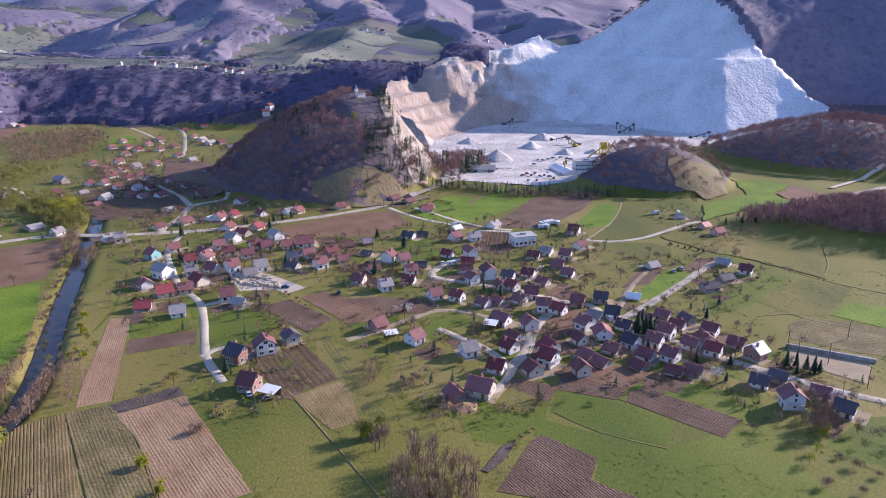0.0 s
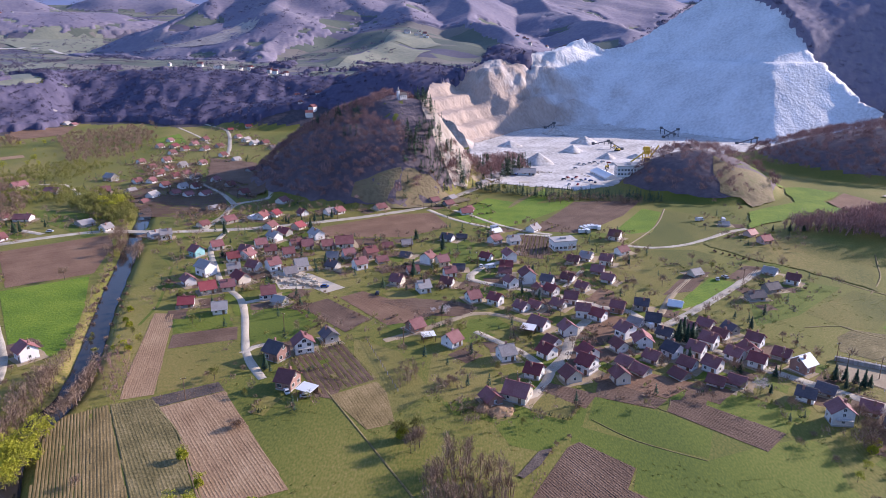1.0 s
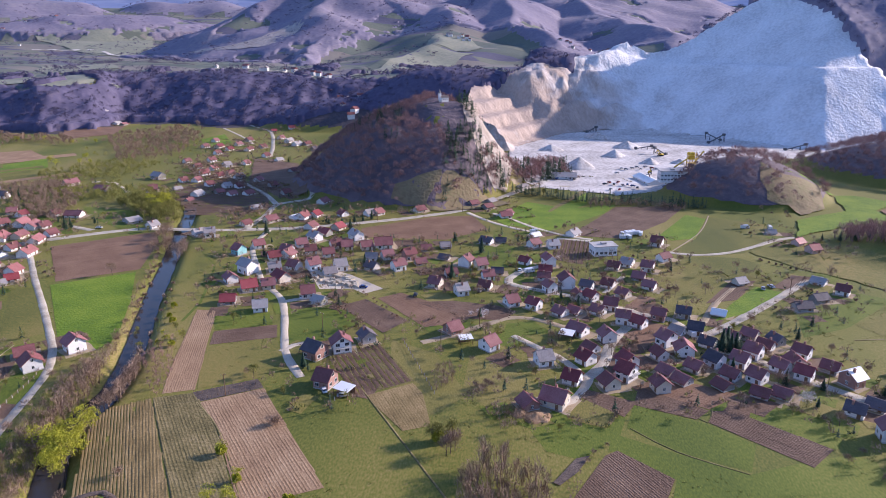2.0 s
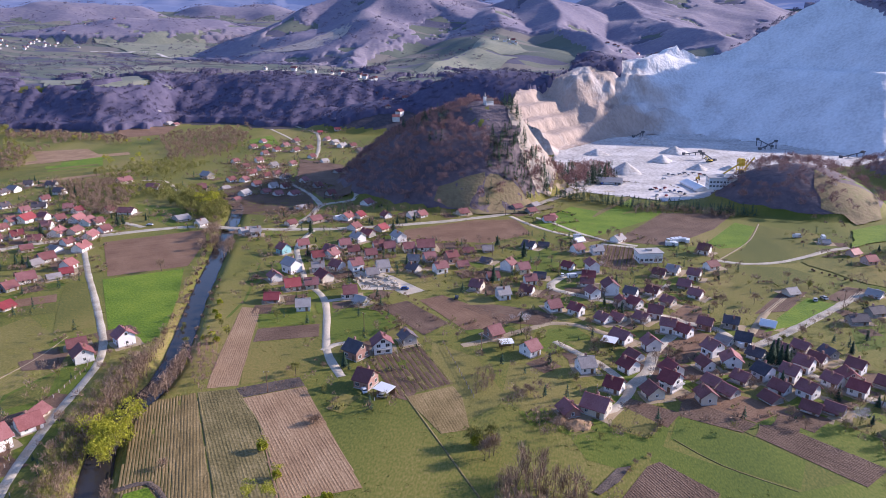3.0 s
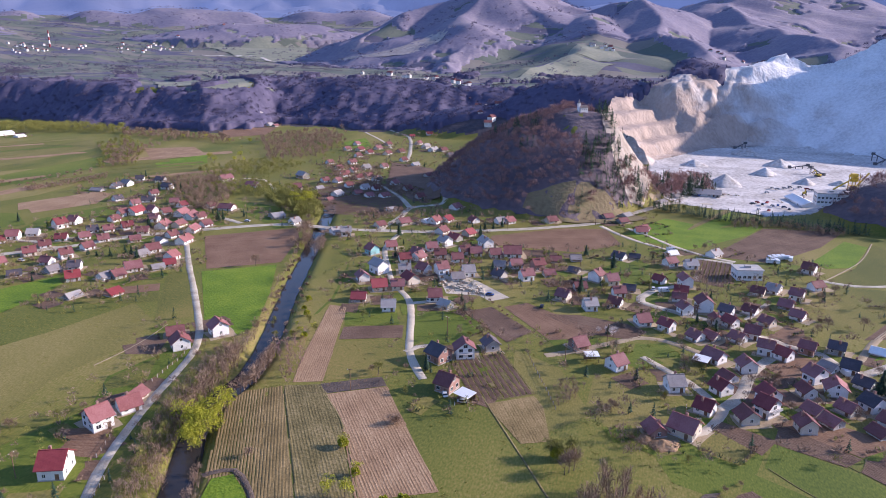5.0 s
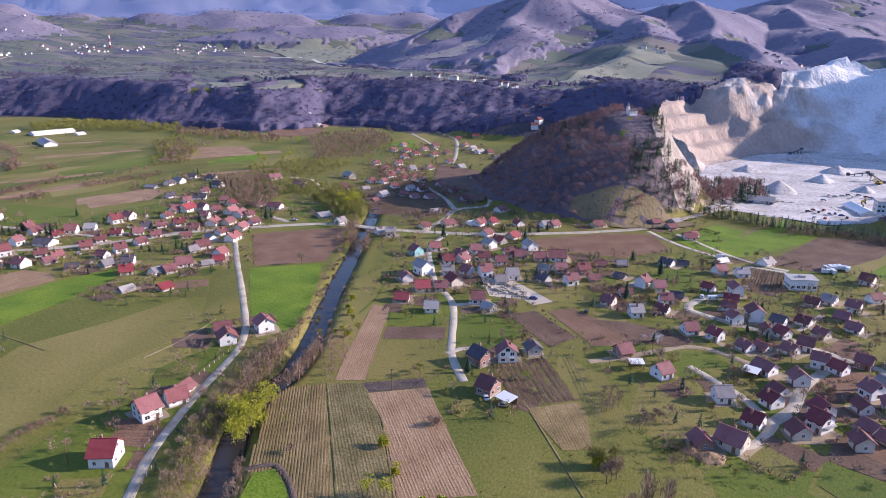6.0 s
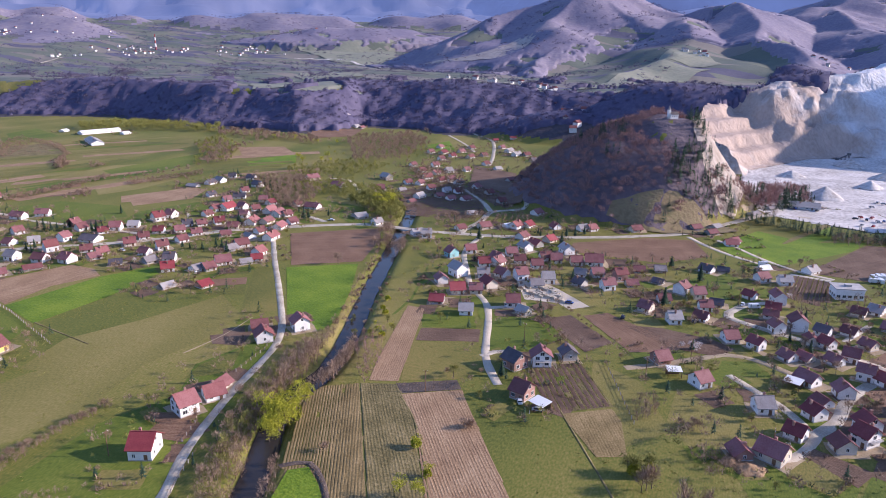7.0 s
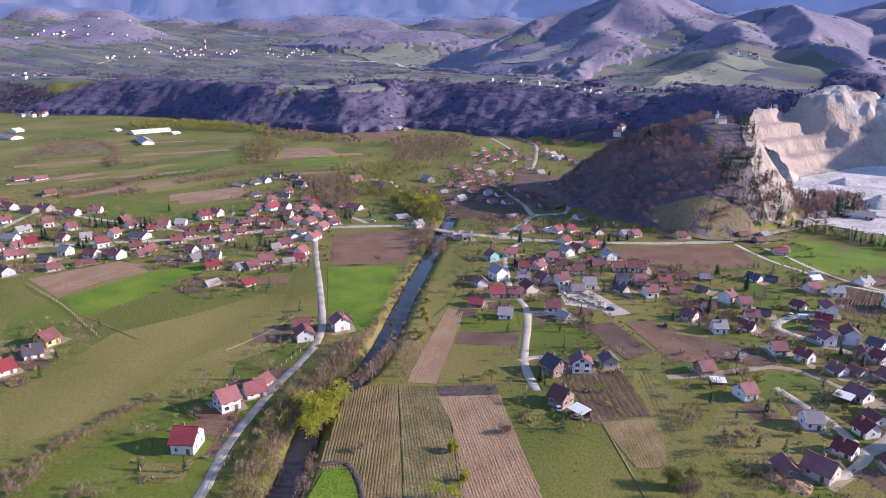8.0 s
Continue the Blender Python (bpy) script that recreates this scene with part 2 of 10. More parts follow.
SPOIL = surface("tan_opencast_earth", [(0.27, 0.225, 0.20), (0.36, 0.305, 0.27), (0.45, 0.39, 0.345)], 40, 8, bump=0.5)
TUFT = surface("grass_tuft", [(0.17, 0.19, 0.03), (0.24, 0.235, 0.05), (0.34, 0.28, 0.09)], 20, 1.0, bump=0, vary=0.4, island=True)


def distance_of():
    """Plain far mountains, a backdrop beyond all else: their haze is painted blue and glows."""
    m = surface("glowing_haze_mountain", [(0.035, 0.037, 0.05), (0.055, 0.054, 0.065), (0.08, 0.073, 0.078)], 900, 160, bump=0.0, mixed=0.3, lo=0.34, hi=0.66)
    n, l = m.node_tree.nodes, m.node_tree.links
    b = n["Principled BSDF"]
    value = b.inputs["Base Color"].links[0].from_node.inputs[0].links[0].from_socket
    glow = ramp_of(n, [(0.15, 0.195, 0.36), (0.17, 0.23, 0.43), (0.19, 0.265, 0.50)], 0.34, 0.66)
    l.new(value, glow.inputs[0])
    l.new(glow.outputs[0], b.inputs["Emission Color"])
    # Emission stands in for haze; mountains give off no light of their own.
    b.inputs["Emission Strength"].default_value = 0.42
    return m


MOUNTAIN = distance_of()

# ---- helpers for building ----
from mathutils.geometry import delaunay_2d_cdt


def mesh_of(name, verts, faces, material=None, smooth=False):
    me = bpy.data.meshes.new(name)
    me.from_pydata([tuple(v) for v in verts], [], [tuple(f) for f in faces])
    if material:
        me.materials.append(material)
    if smooth:
        me.shade_smooth()
    return me


def tri_mesh(name, co, tris, material):
    """A mesh from arrays of corners and triangles."""
    me = bpy.data.meshes.new(name)
    me.vertices.add(len(co))
    me.vertices.foreach_set("co", np.asarray(co, dtype=np.float32).ravel())
    me.loops.add(len(tris) * 3)
    me.loops.foreach_set("vertex_index", np.asarray(tris, dtype=np.int32).ravel())
    me.polygons.add(len(tris))
    me.polygons.foreach_set("loop_start", np.arange(0, len(tris) * 3, 3, dtype=np.int32))
    me.update(calc_edges=True)
    me.materials.append(material)
    return me


def part(name, bm, material, parent, label=""):
    me = bpy.data.meshes.new(name)
    bm.to_mesh(me)
    bm.free()
    me.materials.append(material)
    ob = new(name, me)
    ob.parent = parent
    if label:
        ob["label"] = label
    return ob


def share(name, me, parent, m=None, label=""):
    """A part on mesh data that other parts use too."""
    ob = new(name, me)
    ob.parent = parent
    if m is not None:
        ob.matrix_basis = m
    if label:
        ob["label"] = label
    return ob


def smooth_step(a, b, v):
    t = np.clip((v - a) / (b - a), 0, 1)
    return t * t * (3 - 2 * t)


def line_distance(x, y, points, closed=False):
    """Distance of places from a line of points."""
    best = np.full(np.shape(x), 1e9)
    pts = list(points) + ([points[0]] if closed else [])
    for (ax, ay), (bx, by) in zip(pts, pts[1:]):
        dx, dy = bx - ax, by - ay
        t = np.clip(((x - ax) * dx + (y - ay) * dy) / (dx * dx + dy * dy + 1e-9), 0, 1)
        best = np.minimum(best, np.hypot(x - ax - t * dx, y - ay - t * dy))
    return best


def inside(x, y, poly):
    x, y = np.asarray(x, float), np.asarray(y, float)
    c = np.zeros(x.shape, bool)
    for (ax, ay), (bx, by) in zip(poly, poly[1:] + poly[:1]):
        if ay != by:
            c ^= ((ay > y) != (by > y)) & (x < (bx - ax) * (y - ay) / (by - ay) + ax)
    return c


WAVES = {}


def waves(x, y, size, seed, octaves=6):
    """Cheap smooth relief between -1 and 1."""
    if (size, seed, octaves) not in WAVES:
        rs = np.random.RandomState(seed)
        terms, total = [], 0
        for k in range(octaves):
            s = size / 1.7 ** k
            for _ in range(3):
                a, ph = rs.uniform(0, 2 * np.pi, 2)
                terms.append((np.cos(a) * 2 * np.pi / s, np.sin(a) * 2 * np.pi / s, ph, 1 / 1.6 ** k))
            total += 2.2 / 1.6 ** k
        WAVES[size, seed, octaves] = [(u, v, ph, w / total) for u, v, ph, w in terms]
    out = 0
    for u, v, ph, w in WAVES[size, seed, octaves]:
        out = out + w * np.sin(x * u + y * v + ph)
    return out


# ---- the land ----
RIVER = [(-118, 128), (-122, 137.5), (-128.5, 150.6), (-137, 167.1), (-141.8, 184.6), (-141.8, 202.4), (-145.4, 217.5), (-153.5, 241.1), (-165.4, 271.2), (-178.8, 306.7), (-191.8, 343.7), (-204.9, 378.2), (-218.7, 416.6), (-233.1, 455), (-265.1, 506.9), (-294.8, 531.3)]
RIVER_HALF = 3.9
# foot of the quarry's walls, and the crest where the cut ends, placed to fit the camera's view
PIT = [(-5, 573), (17, 551), (73, 529), (128, 560), (165, 640), (225, 690), (300, 722), (405, 748), (395, 766), (309, 756), (264, 790), (215, 850),
       (150, 902), (92, 892), (47, 856), (11, 786), (-8, 750), (-14, 700), (-14, 640), (-10, 600)]
CREST = [(-12, 716), (-46, 760), (-68, 820), (-62, 880), (-32, 912), (0, 945), (6, 1000), (40, 1022), (86, 1000), (128, 1046), (176, 1034), (206, 1036), (268, 1054),
         (340, 1072), (362, 1020), (386, 952), (398, 902), (412, 850), (426, 806), (432, 782), (405, 752), (300, 722), (150, 700)]
EDGE_AZ = [-180, -80, -60, -50, -35, -20, -10, 0, 10, 15.4, 17.9, 22.4, 26.9, 31.1, 33, 36.3, 40.7, 44.2, 49, 54.8, 60, 70, 90, 180]
EDGE_R = [1500, 1300, 1100, 1000, 950, 930, 930, 930, 930, 928, 929, 979, 1047, 1090, 1010, 985, 1049, 1114, 1255, 1373, 1480, 1500, 1500, 1500]
SPURS = [
    ([(-530, 2260, 300), (-565, 1960, 180), (-505, 1720, 100), (-470, 1570, 66)], 0.33),
    ([(-530, 2260, 300), (-760, 2060, 195), (-900, 1920, 120), (-990, 1850, 78)], 0.40),
    ([(-236, 2141, 196), (-174, 1746, 124), (-220, 1589, 92), (-300, 1330, 62), (-335, 1190, 52)], 0.26),
    ([(-110, 2230, 238), (-30, 1900, 148), (60, 1640, 92)], 0.33),
    ([(300, 2800, 330), (140, 2480, 240), (230, 2050, 150), (330, 1700, 110)], 0.30),
]
FOOTHILLS = 55.0
PEAKS = [(-530, 2260, 306, 0.345), (-110, 2230, 240, 0.33), (300, 2800, 335, 0.29)]


def bump_at(x, y, cx, cy, rx, ry, turn=0.0, power=1.5):
    c, s = math.cos(radians(turn)), math.sin(radians(turn))
    u, v = ((x - cx) * c + (y - cy) * s) / rx, (-(x - cx) * s + (y - cy) * c) / ry
    return np.clip(1 - np.hypot(u, v) ** power, 0, 1)


def ridge_height(x, y, line, fall):
    """Height of a spur that falls away on both sides of its crest line."""
    best = np.zeros(np.shape(x))
    for (ax, ay, az), (bx, by, bz) in zip(line, line[1:]):
        dx, dy = bx - ax, by - ay
        t = np.clip(((x - ax) * dx + (y - ay) * dy) / (dx * dx + dy * dy), 0, 1)
        best = np.maximum(best, az + (bz - az) * t - fall * np.hypot(x - ax - t * dx, y - ay - t * dy))
    return best


def plateau_depth(x, y):
    """How far a place lies behind the foot of the wooded scarp."""
    return np.hypot(x, y) - np.interp(np.degrees(np.arctan2(-x, y)), EDGE_AZ, EDGE_R)


def far_hills(x, y):
    """Height of the wooded hills beyond the valley; 0 outside them."""
    u, v = x + 34 * waves(x, y, 420, 61, 2), y + 34 * waves(x, y, 420, 62, 2)
    h = np.zeros(np.shape(x))
    for cx, cy, top, fall in PEAKS:
        h = np.maximum(h, top - fall * np.hypot(u - cx, v - cy) - 34 * np.clip(np.hypot(u - cx, v - cy) / 300, 0, 1))
    for line, fall in SPURS:
        h = np.maximum(h, ridge_height(u, v, line, fall))
    h = h + np.where(h > 30, 9 * waves(x, y, 280, 9, 3), 0)
    h = np.maximum(h, (116 + 62 * bump_at(x, y, -1480, 2450, 520, 230, 32, 1.6) + 5 * waves(x, y, 280, 9, 3)) * (bump_at(x, y, -1480, 2450, 520, 230, 32, 1.6) > 0))
    return np.maximum(h, (1 + 0.1 * waves(x, y, 500, 9, 3)) * 250 * bump_at(x, y, 1150, 1620, 950, 800, 25, 1.3))


def quarry_cut(x, y, s):
    """Height of the quarried slopes at distance s from their foot: terraces, a fluted cliff, and the great planed face."""
    b = np.degrees(np.arctan2(x - 130, y - 750))
    wob = s + 5 * waves(x, y, 80, 15) * np.clip(s / 20, 0, 1)
    k = wob * 0.52 / 13 + 0.3 * waves(x, y, 150, 26)
    terraces = 13 * (0.8 * (np.floor(k) + smooth_step(0.55, 0.85, k - np.floor(k))) + 0.2 * k) + 0.7 * waves(x, y, 34, 25)
    k = (s + 7 * waves(x, y, 46, 17) * np.clip(s / 25, 0, 1)) * 0.92 / 36
    cliff = 36 * (np.floor(k) + smooth_step(0.0, 0.86, k - np.floor(k))) + 1.2 * waves(x, y, 17, 18) - 10 * np.abs(waves(x, y * 0.4, 24, 27, 3)) * np.clip(s / 25, 0, 1)
    deck = 77 + 10 * (1 - smooth_step(60, 240, x))
    brink = deck / 0.70
    face = np.where(s < brink, s * 0.70, np.where(s < brink + 11, deck, deck + (s - brink - 11) * 0.74)) + 1.4 * waves(x, y, 60, 19) * np.clip(s / 30, 0, 1)
    left, right = 1 - smooth_step(-48, -36, b), smooth_step(-16, 8, b)
    h = terraces * left + cliff * (1 - left - right) + face * right
    # height capped so that the crest fits its outline in the camera's view
    h = np.where(b < 14, np.minimum(h, np.interp(b, [-115, -70, -52, -40, -30, -14, 2, 14], [44, 45, 50, 60, 72, 77, 88, 130]) + 0.06 * s), h)
    steep = s * 1.6 + 0.8 * waves(x, y, 30, 16)
    turn = smooth_step(690, 785, y)
    return steep * (1 - turn) + h * turn, b


def ground(x, y):
    x, y = np.asarray(x, float), np.asarray(y, float)
    r = np.hypot(x, y)
    if r.size and r.max() < 440:
        # the valley floor: nothing but the low eastern rise and the river
        d = line_distance(x, y, RIVER)
        return 11 * bump_at(x, y, 320, 415, 150, 62, 12, 1.7) - 2.6 * (1 - smooth_step(RIVER_HALF - 1.0, RIVER_HALF + 4.0, d))
    back = plateau_depth(x, y)
    rough = waves(x, y, 420, 3)
    foot = back + 55 * waves(x, y, 330, 5) + 14 * waves(x, y, 90, 6)
    h = smooth_step(0, 165, foot) * (50 + np.clip(back - 150, 0, 4000) * 0.008 + np.clip(r - 2300, 0, 2600) * 0.10 + 9 * rough)
    hill = 57 * bump_at(x, y, -76, 582, 118, 114, 0, 2.1) + 9 * bump_at(x, y, -62, 576, 48, 44, 0, 1.6) + 4.0 * waves(x, y, 62, 8) * bump_at(x, y, -74, 582, 118, 112)
    slant = (x + 74) * 0.6 - (y - 582) * 0.8
    hill = np.minimum(hill, np.clip(97 - slant, 0, None) * 1.35)
    brink = (x + 11) * 0.907 - (y - 523) * 0.42
    hill = np.minimum(hill, np.clip(-5 - brink, 0, None) * 1.6)
    h = np.maximum(h, hill)
    h = np.maximum(h, 68 * bump_at(x, y, -92, 968, 170, 84, 5, 2.2))
    h = np.maximum(h, 30 * bump_at(x, y, -230, 925, 130, 80, 0, 1.6))
    h = np.maximum(h, far_hills(x, y))
    h = np.maximum(h, 27 * bump_at(x, y, 168, 548, 62, 62, 0, 2.0))
    h = np.maximum(h, 34 * bump_at(x, y, 372, 640, 130, 105, -12, 1.5))
    h = np.maximum(h, 11 * bump_at(x, y, 320, 415, 150, 62, 12, 1.7))
    h = h + FOOTHILLS * np.clip(1.7 * waves(x, y, 900, 71, 3), 0, 1) * smooth_step(2750, 3250, r) * (x < -300)
    far = smooth_step(3900, 4800, r + 250 * waves(x, y, 1300, 12))
    h = np.maximum(h, far * (590 + 140 * waves(x, y, 1700, 14)) + 150 * far * waves(x, y, 620, 13, 4))
    # the quarry
    s = np.clip(line_distance(x, y, PIT, True) * np.where(inside(x, y, PIT), -1, 1), 0, None)
    cut, b = quarry_cut(x, y, s)
    cut = cut + 0.5
    front = (x > -90) & (y > 540) & (x < 200) & (y < 712) & ((x < 60) | (s <= 0))
    h = np.where(front, np.minimum(h, cut), h)
    within = inside(x, y, CREST) | inside(x, y, PIT)
    off = line_distance(x, y, CREST, True)
    fall = 1.75 - 1.55 * smooth_step(31, 39, b)
    shoulder = np.minimum(cut + 2 - fall * off, 152 + 0.16 * np.clip(x - 340, 0, None)) - 1.2 * np.clip(off - 260, 0, None) - 5 * np.clip(b - 58, 0, None)
    h = np.where(within & (y > 700), cut, np.where((y > 706) & (b > -115) & (b < 110) & (off < 520), np.maximum(h, shoulder), h))
    h = np.where(inside(x, y, CREST) & (y > 700), h + 9 * bump_at(x, y, 150, 1052, 52, 30, 0, 1.3) + 8 * bump_at(x, y, 24, 1004, 30, 22, 0, 1.3), h)
    # the river's bed
    d = line_distance(x, y, RIVER)
    near = np.hypot(x, y) < 700
    h = h - np.where(near, 2.6 * (1 - smooth_step(RIVER_HALF - 1.0, RIVER_HALF + 4.0, d)), 0)
    return h


def wooded(x, y):
    """Where the scarp and the plain behind it carry woods."""
    back = plateau_depth(x, y)
    g = waves(x, y, 260, 21)
    foot = back + 55 * waves(x, y, 330, 5)
    copse = (back > 150) & (waves(x, y, 170, 23) > 0.42) & (np.hypot(x, y) < 1900)
    ridge = (bump_at(x, y, -92, 968, 170, 84, 5, 2.2) > 0.02) & ~inside(x, y, CREST)
    return ((foot > -6) & (foot < 170 + 120 * g)) | copse | ridge


def hill_wood(x, y):
    """Where the far hills carry woods; the rest is terraced grass."""
    h = far_hills(x, y)
    terraces = (ridge_height(x, y, SPURS[2][0], SPURS[2][1]) > h - 26 + 22 * waves(x, y, 130, 34)) & (y < 1830)
    open_land = (waves(x, y, 330, 33) + 0.35 * waves(x, y, 80, 35) > 0.40) | terraces
    right = (x > 300) & (y > 760) & (np.hypot(x, y) < 1700) & (ground(x, y) > 22) & ~inside(x, y, CREST)
    return ((h > 34 + 16 * waves(x, y, 300, 31)) & ~open_land & (h + 14 > ground(x, y))) | right


def land_sheet():
    az = np.radians(np.concatenate([np.arange(-180, -76, 4.0), np.arange(-76, 50, 0.36), np.arange(50, 180, 4.0)]))
    rings = np.concatenate([np.arange(6, 120, 6.0), np.arange(120, 640, 3.2), np.arange(640, 1150, 5.5), 1150 * np.exp(np.linspace(0, math.log(4900 / 1150), 170))])
    A, Rr = np.meshgrid(az, rings)
    X, Y = Rr * np.sin(A), Rr * np.cos(A)
    Z = ground(X, Y)
    deep = np.minimum(line_distance(X, Y, PIT, True), line_distance(X, Y, CREST, True))
    Z = Z - np.clip(deep - 8, 0, 5) * (inside(X, Y, CREST) & ~inside(X, Y, PIT) & (Y > 735))
    na, nr = len(az), len(rings)
    co = np.stack([X, Y, Z], -1).reshape(-1, 3)
    i, j = np.meshgrid(np.arange(nr - 1), np.arange(na), indexing="ij")
    a = i * na + j
    b = i * na + (j + 1) % na
    quads = np.stack([a, b, b + na, a + na], -1).reshape(-1, 4)
    mid = co[quads].mean(1)
    rm = np.hypot(mid[:, 0], mid[:, 1])
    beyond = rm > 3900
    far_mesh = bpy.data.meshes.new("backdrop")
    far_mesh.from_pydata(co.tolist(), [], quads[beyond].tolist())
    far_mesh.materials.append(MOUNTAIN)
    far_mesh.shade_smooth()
    tagged(new("backdrop", far_mesh), "mountains on the horizon glowing in painted haze blue", "mountains", kind="structure")
    quads, mid = quads[~beyond], mid[~beyond]
    me = bpy.data.meshes.new("ground")
    me.from_pydata(co.tolist(), [], quads.tolist() + [tuple(range(na - 1, -1, -1))])
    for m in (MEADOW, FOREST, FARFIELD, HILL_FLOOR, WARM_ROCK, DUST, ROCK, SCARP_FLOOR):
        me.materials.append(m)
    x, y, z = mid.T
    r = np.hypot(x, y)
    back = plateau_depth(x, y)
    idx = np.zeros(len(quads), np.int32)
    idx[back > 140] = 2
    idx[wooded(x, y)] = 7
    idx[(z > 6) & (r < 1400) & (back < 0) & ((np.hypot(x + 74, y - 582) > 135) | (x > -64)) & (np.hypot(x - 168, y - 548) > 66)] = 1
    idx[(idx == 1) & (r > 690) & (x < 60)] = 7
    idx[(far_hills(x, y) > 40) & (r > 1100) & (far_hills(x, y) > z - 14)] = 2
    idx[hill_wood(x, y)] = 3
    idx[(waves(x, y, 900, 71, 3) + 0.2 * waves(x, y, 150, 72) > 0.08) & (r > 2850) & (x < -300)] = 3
    idx[(x > 300) & (y > 760) & (idx != 3) & (r < 1500)] = 1
    pit = line_distance(x, y, PIT, True)
    idx[(pit < 34) & (z > 1.5) & (x < 30) & (y > 575) & (y < 735) & (x > -60)] = 4
    idx[inside(x, y, CREST) & (y > 700)] = 6
    idx[inside(x, y, PIT)] = 5
    me.polygons.foreach_set("material_index", np.append(idx, 0).astype(np.int32))
    me.shade_smooth()
    return tagged(new("ground", me), "valley floor of spring meadows rising to wooded hills", "ground", kind="structure")


land_sheet()


def canopy(label, az0, az1, daz, r0, r1, dr, mask, height, size, material, seed, rough=0.4):
    """A far wood as one uneven sheet of crowns, with gaps where no trees stand."""
    A, Rr = np.meshgrid(np.radians(np.arange(az0, az1, daz)), np.arange(r0, r1, dr))
    rs = np.random.RandomState(seed)
    A, Rr = A + rs.uniform(-0.35, 0.35, A.shape) * radians(daz), Rr + rs.uniform(-0.35, 0.35, A.shape) * dr
    X, Y = Rr * np.sin(A), Rr * np.cos(A)
    wood = mask(X, Y)
    domes = np.clip(np.abs(waves(X, Y, size, seed, 3)) * 2.4, 0, 1) ** 0.6
    tall = height * (0.8 + 0.35 * waves(X, Y, size * 9, seed + 1, 2))
    Z = ground(X, Y) + np.where(wood, tall * (1 - rough + rough * domes) + rs.uniform(-0.1, 0.1, X.shape) * height * rough, -4.0)
    n, na = X.shape
    i, j = np.meshgrid(np.arange(n - 1), np.arange(na - 1), indexing="ij")
    a = (i * na + j).ravel()
    quads = np.stack([a, a + 1, a + na + 1, a + na], -1)
    quads = quads[wood.ravel()[quads].any(1)]
    used, quads = np.unique(quads, return_inverse=True)
    co = np.stack([X, Y, Z], -1).reshape(-1, 3)[used]
    me = bpy.data.meshes.new("woodland")
    me.from_pydata(co.tolist(), [], quads.reshape(-1, 4).tolist())
    me.materials.append(material)
    me.shade_smooth()
    return tagged(new("woodland", me), label, "woodland", kind="stuff")


BARE_GROUND = []


def patch(name, poly, material, label, lift=0.06, step=0.0, relief=0.0, seed=1, category="field", thick=True):
    """A sheet of ground cover inside an outline, laid on the land."""
    if material not in (LAWN, OLIVE, STRAW):
        BARE_GROUND.append(list(map(tuple, poly)))
    from_above = [Vector(p) for p in poly]
    pts, edges = list(from_above), [(i, (i + 1) % len(poly)) for i in range(len(poly))]
    if step:
        dense = []
        for a, b in zip(from_above, from_above[1:] + from_above[:1]):
            n = max(1, int((b - a).length / step))
            dense += [a.lerp(b, k / n) for k in range(n)]
        rs = np.random.RandomState(seed + 7)
        dense = [d + Vector(rs.uniform(-0.22, 0.22, 2)) * step for d in dense]
        pts, edges = dense, [(i, (i + 1) % len(dense)) for i in range(len(dense))]
        xs, ys = np.array(poly)[:, 0], np.array(poly)[:, 1]
        gx, gy = np.meshgrid(np.arange(xs.min(), xs.max(), step), np.arange(ys.min(), ys.max(), step))
        rs = np.random.RandomState(seed)
        gx, gy = gx + rs.uniform(-0.3, 0.3, gx.shape) * step, gy + rs.uniform(-0.3, 0.3, gx.shape) * step
        ok = inside(gx, gy, list(map(tuple, poly))) & (line_distance(gx, gy, list(map(tuple, poly)), True) > step * 0.4)
        pts = pts + [Vector(p) for p in zip(gx[ok].tolist(), gy[ok].tolist())]
    v, _, f, *_ = delaunay_2d_cdt(pts, edges, [], 1, 1e-4)
    xy = np.array([tuple(p) for p in v])
    z = ground(xy[:, 0], xy[:, 1]) + lift
    if relief:
        z = z + relief * waves(xy[:, 0], xy[:, 1], step * 7, seed)
    me = mesh_of(name, np.column_stack([xy, z]).tolist(), f, material)
    if step:
        me.shade_smooth()
    return tagged(new(name, me), label, category, kind="structure")


ROADS = []


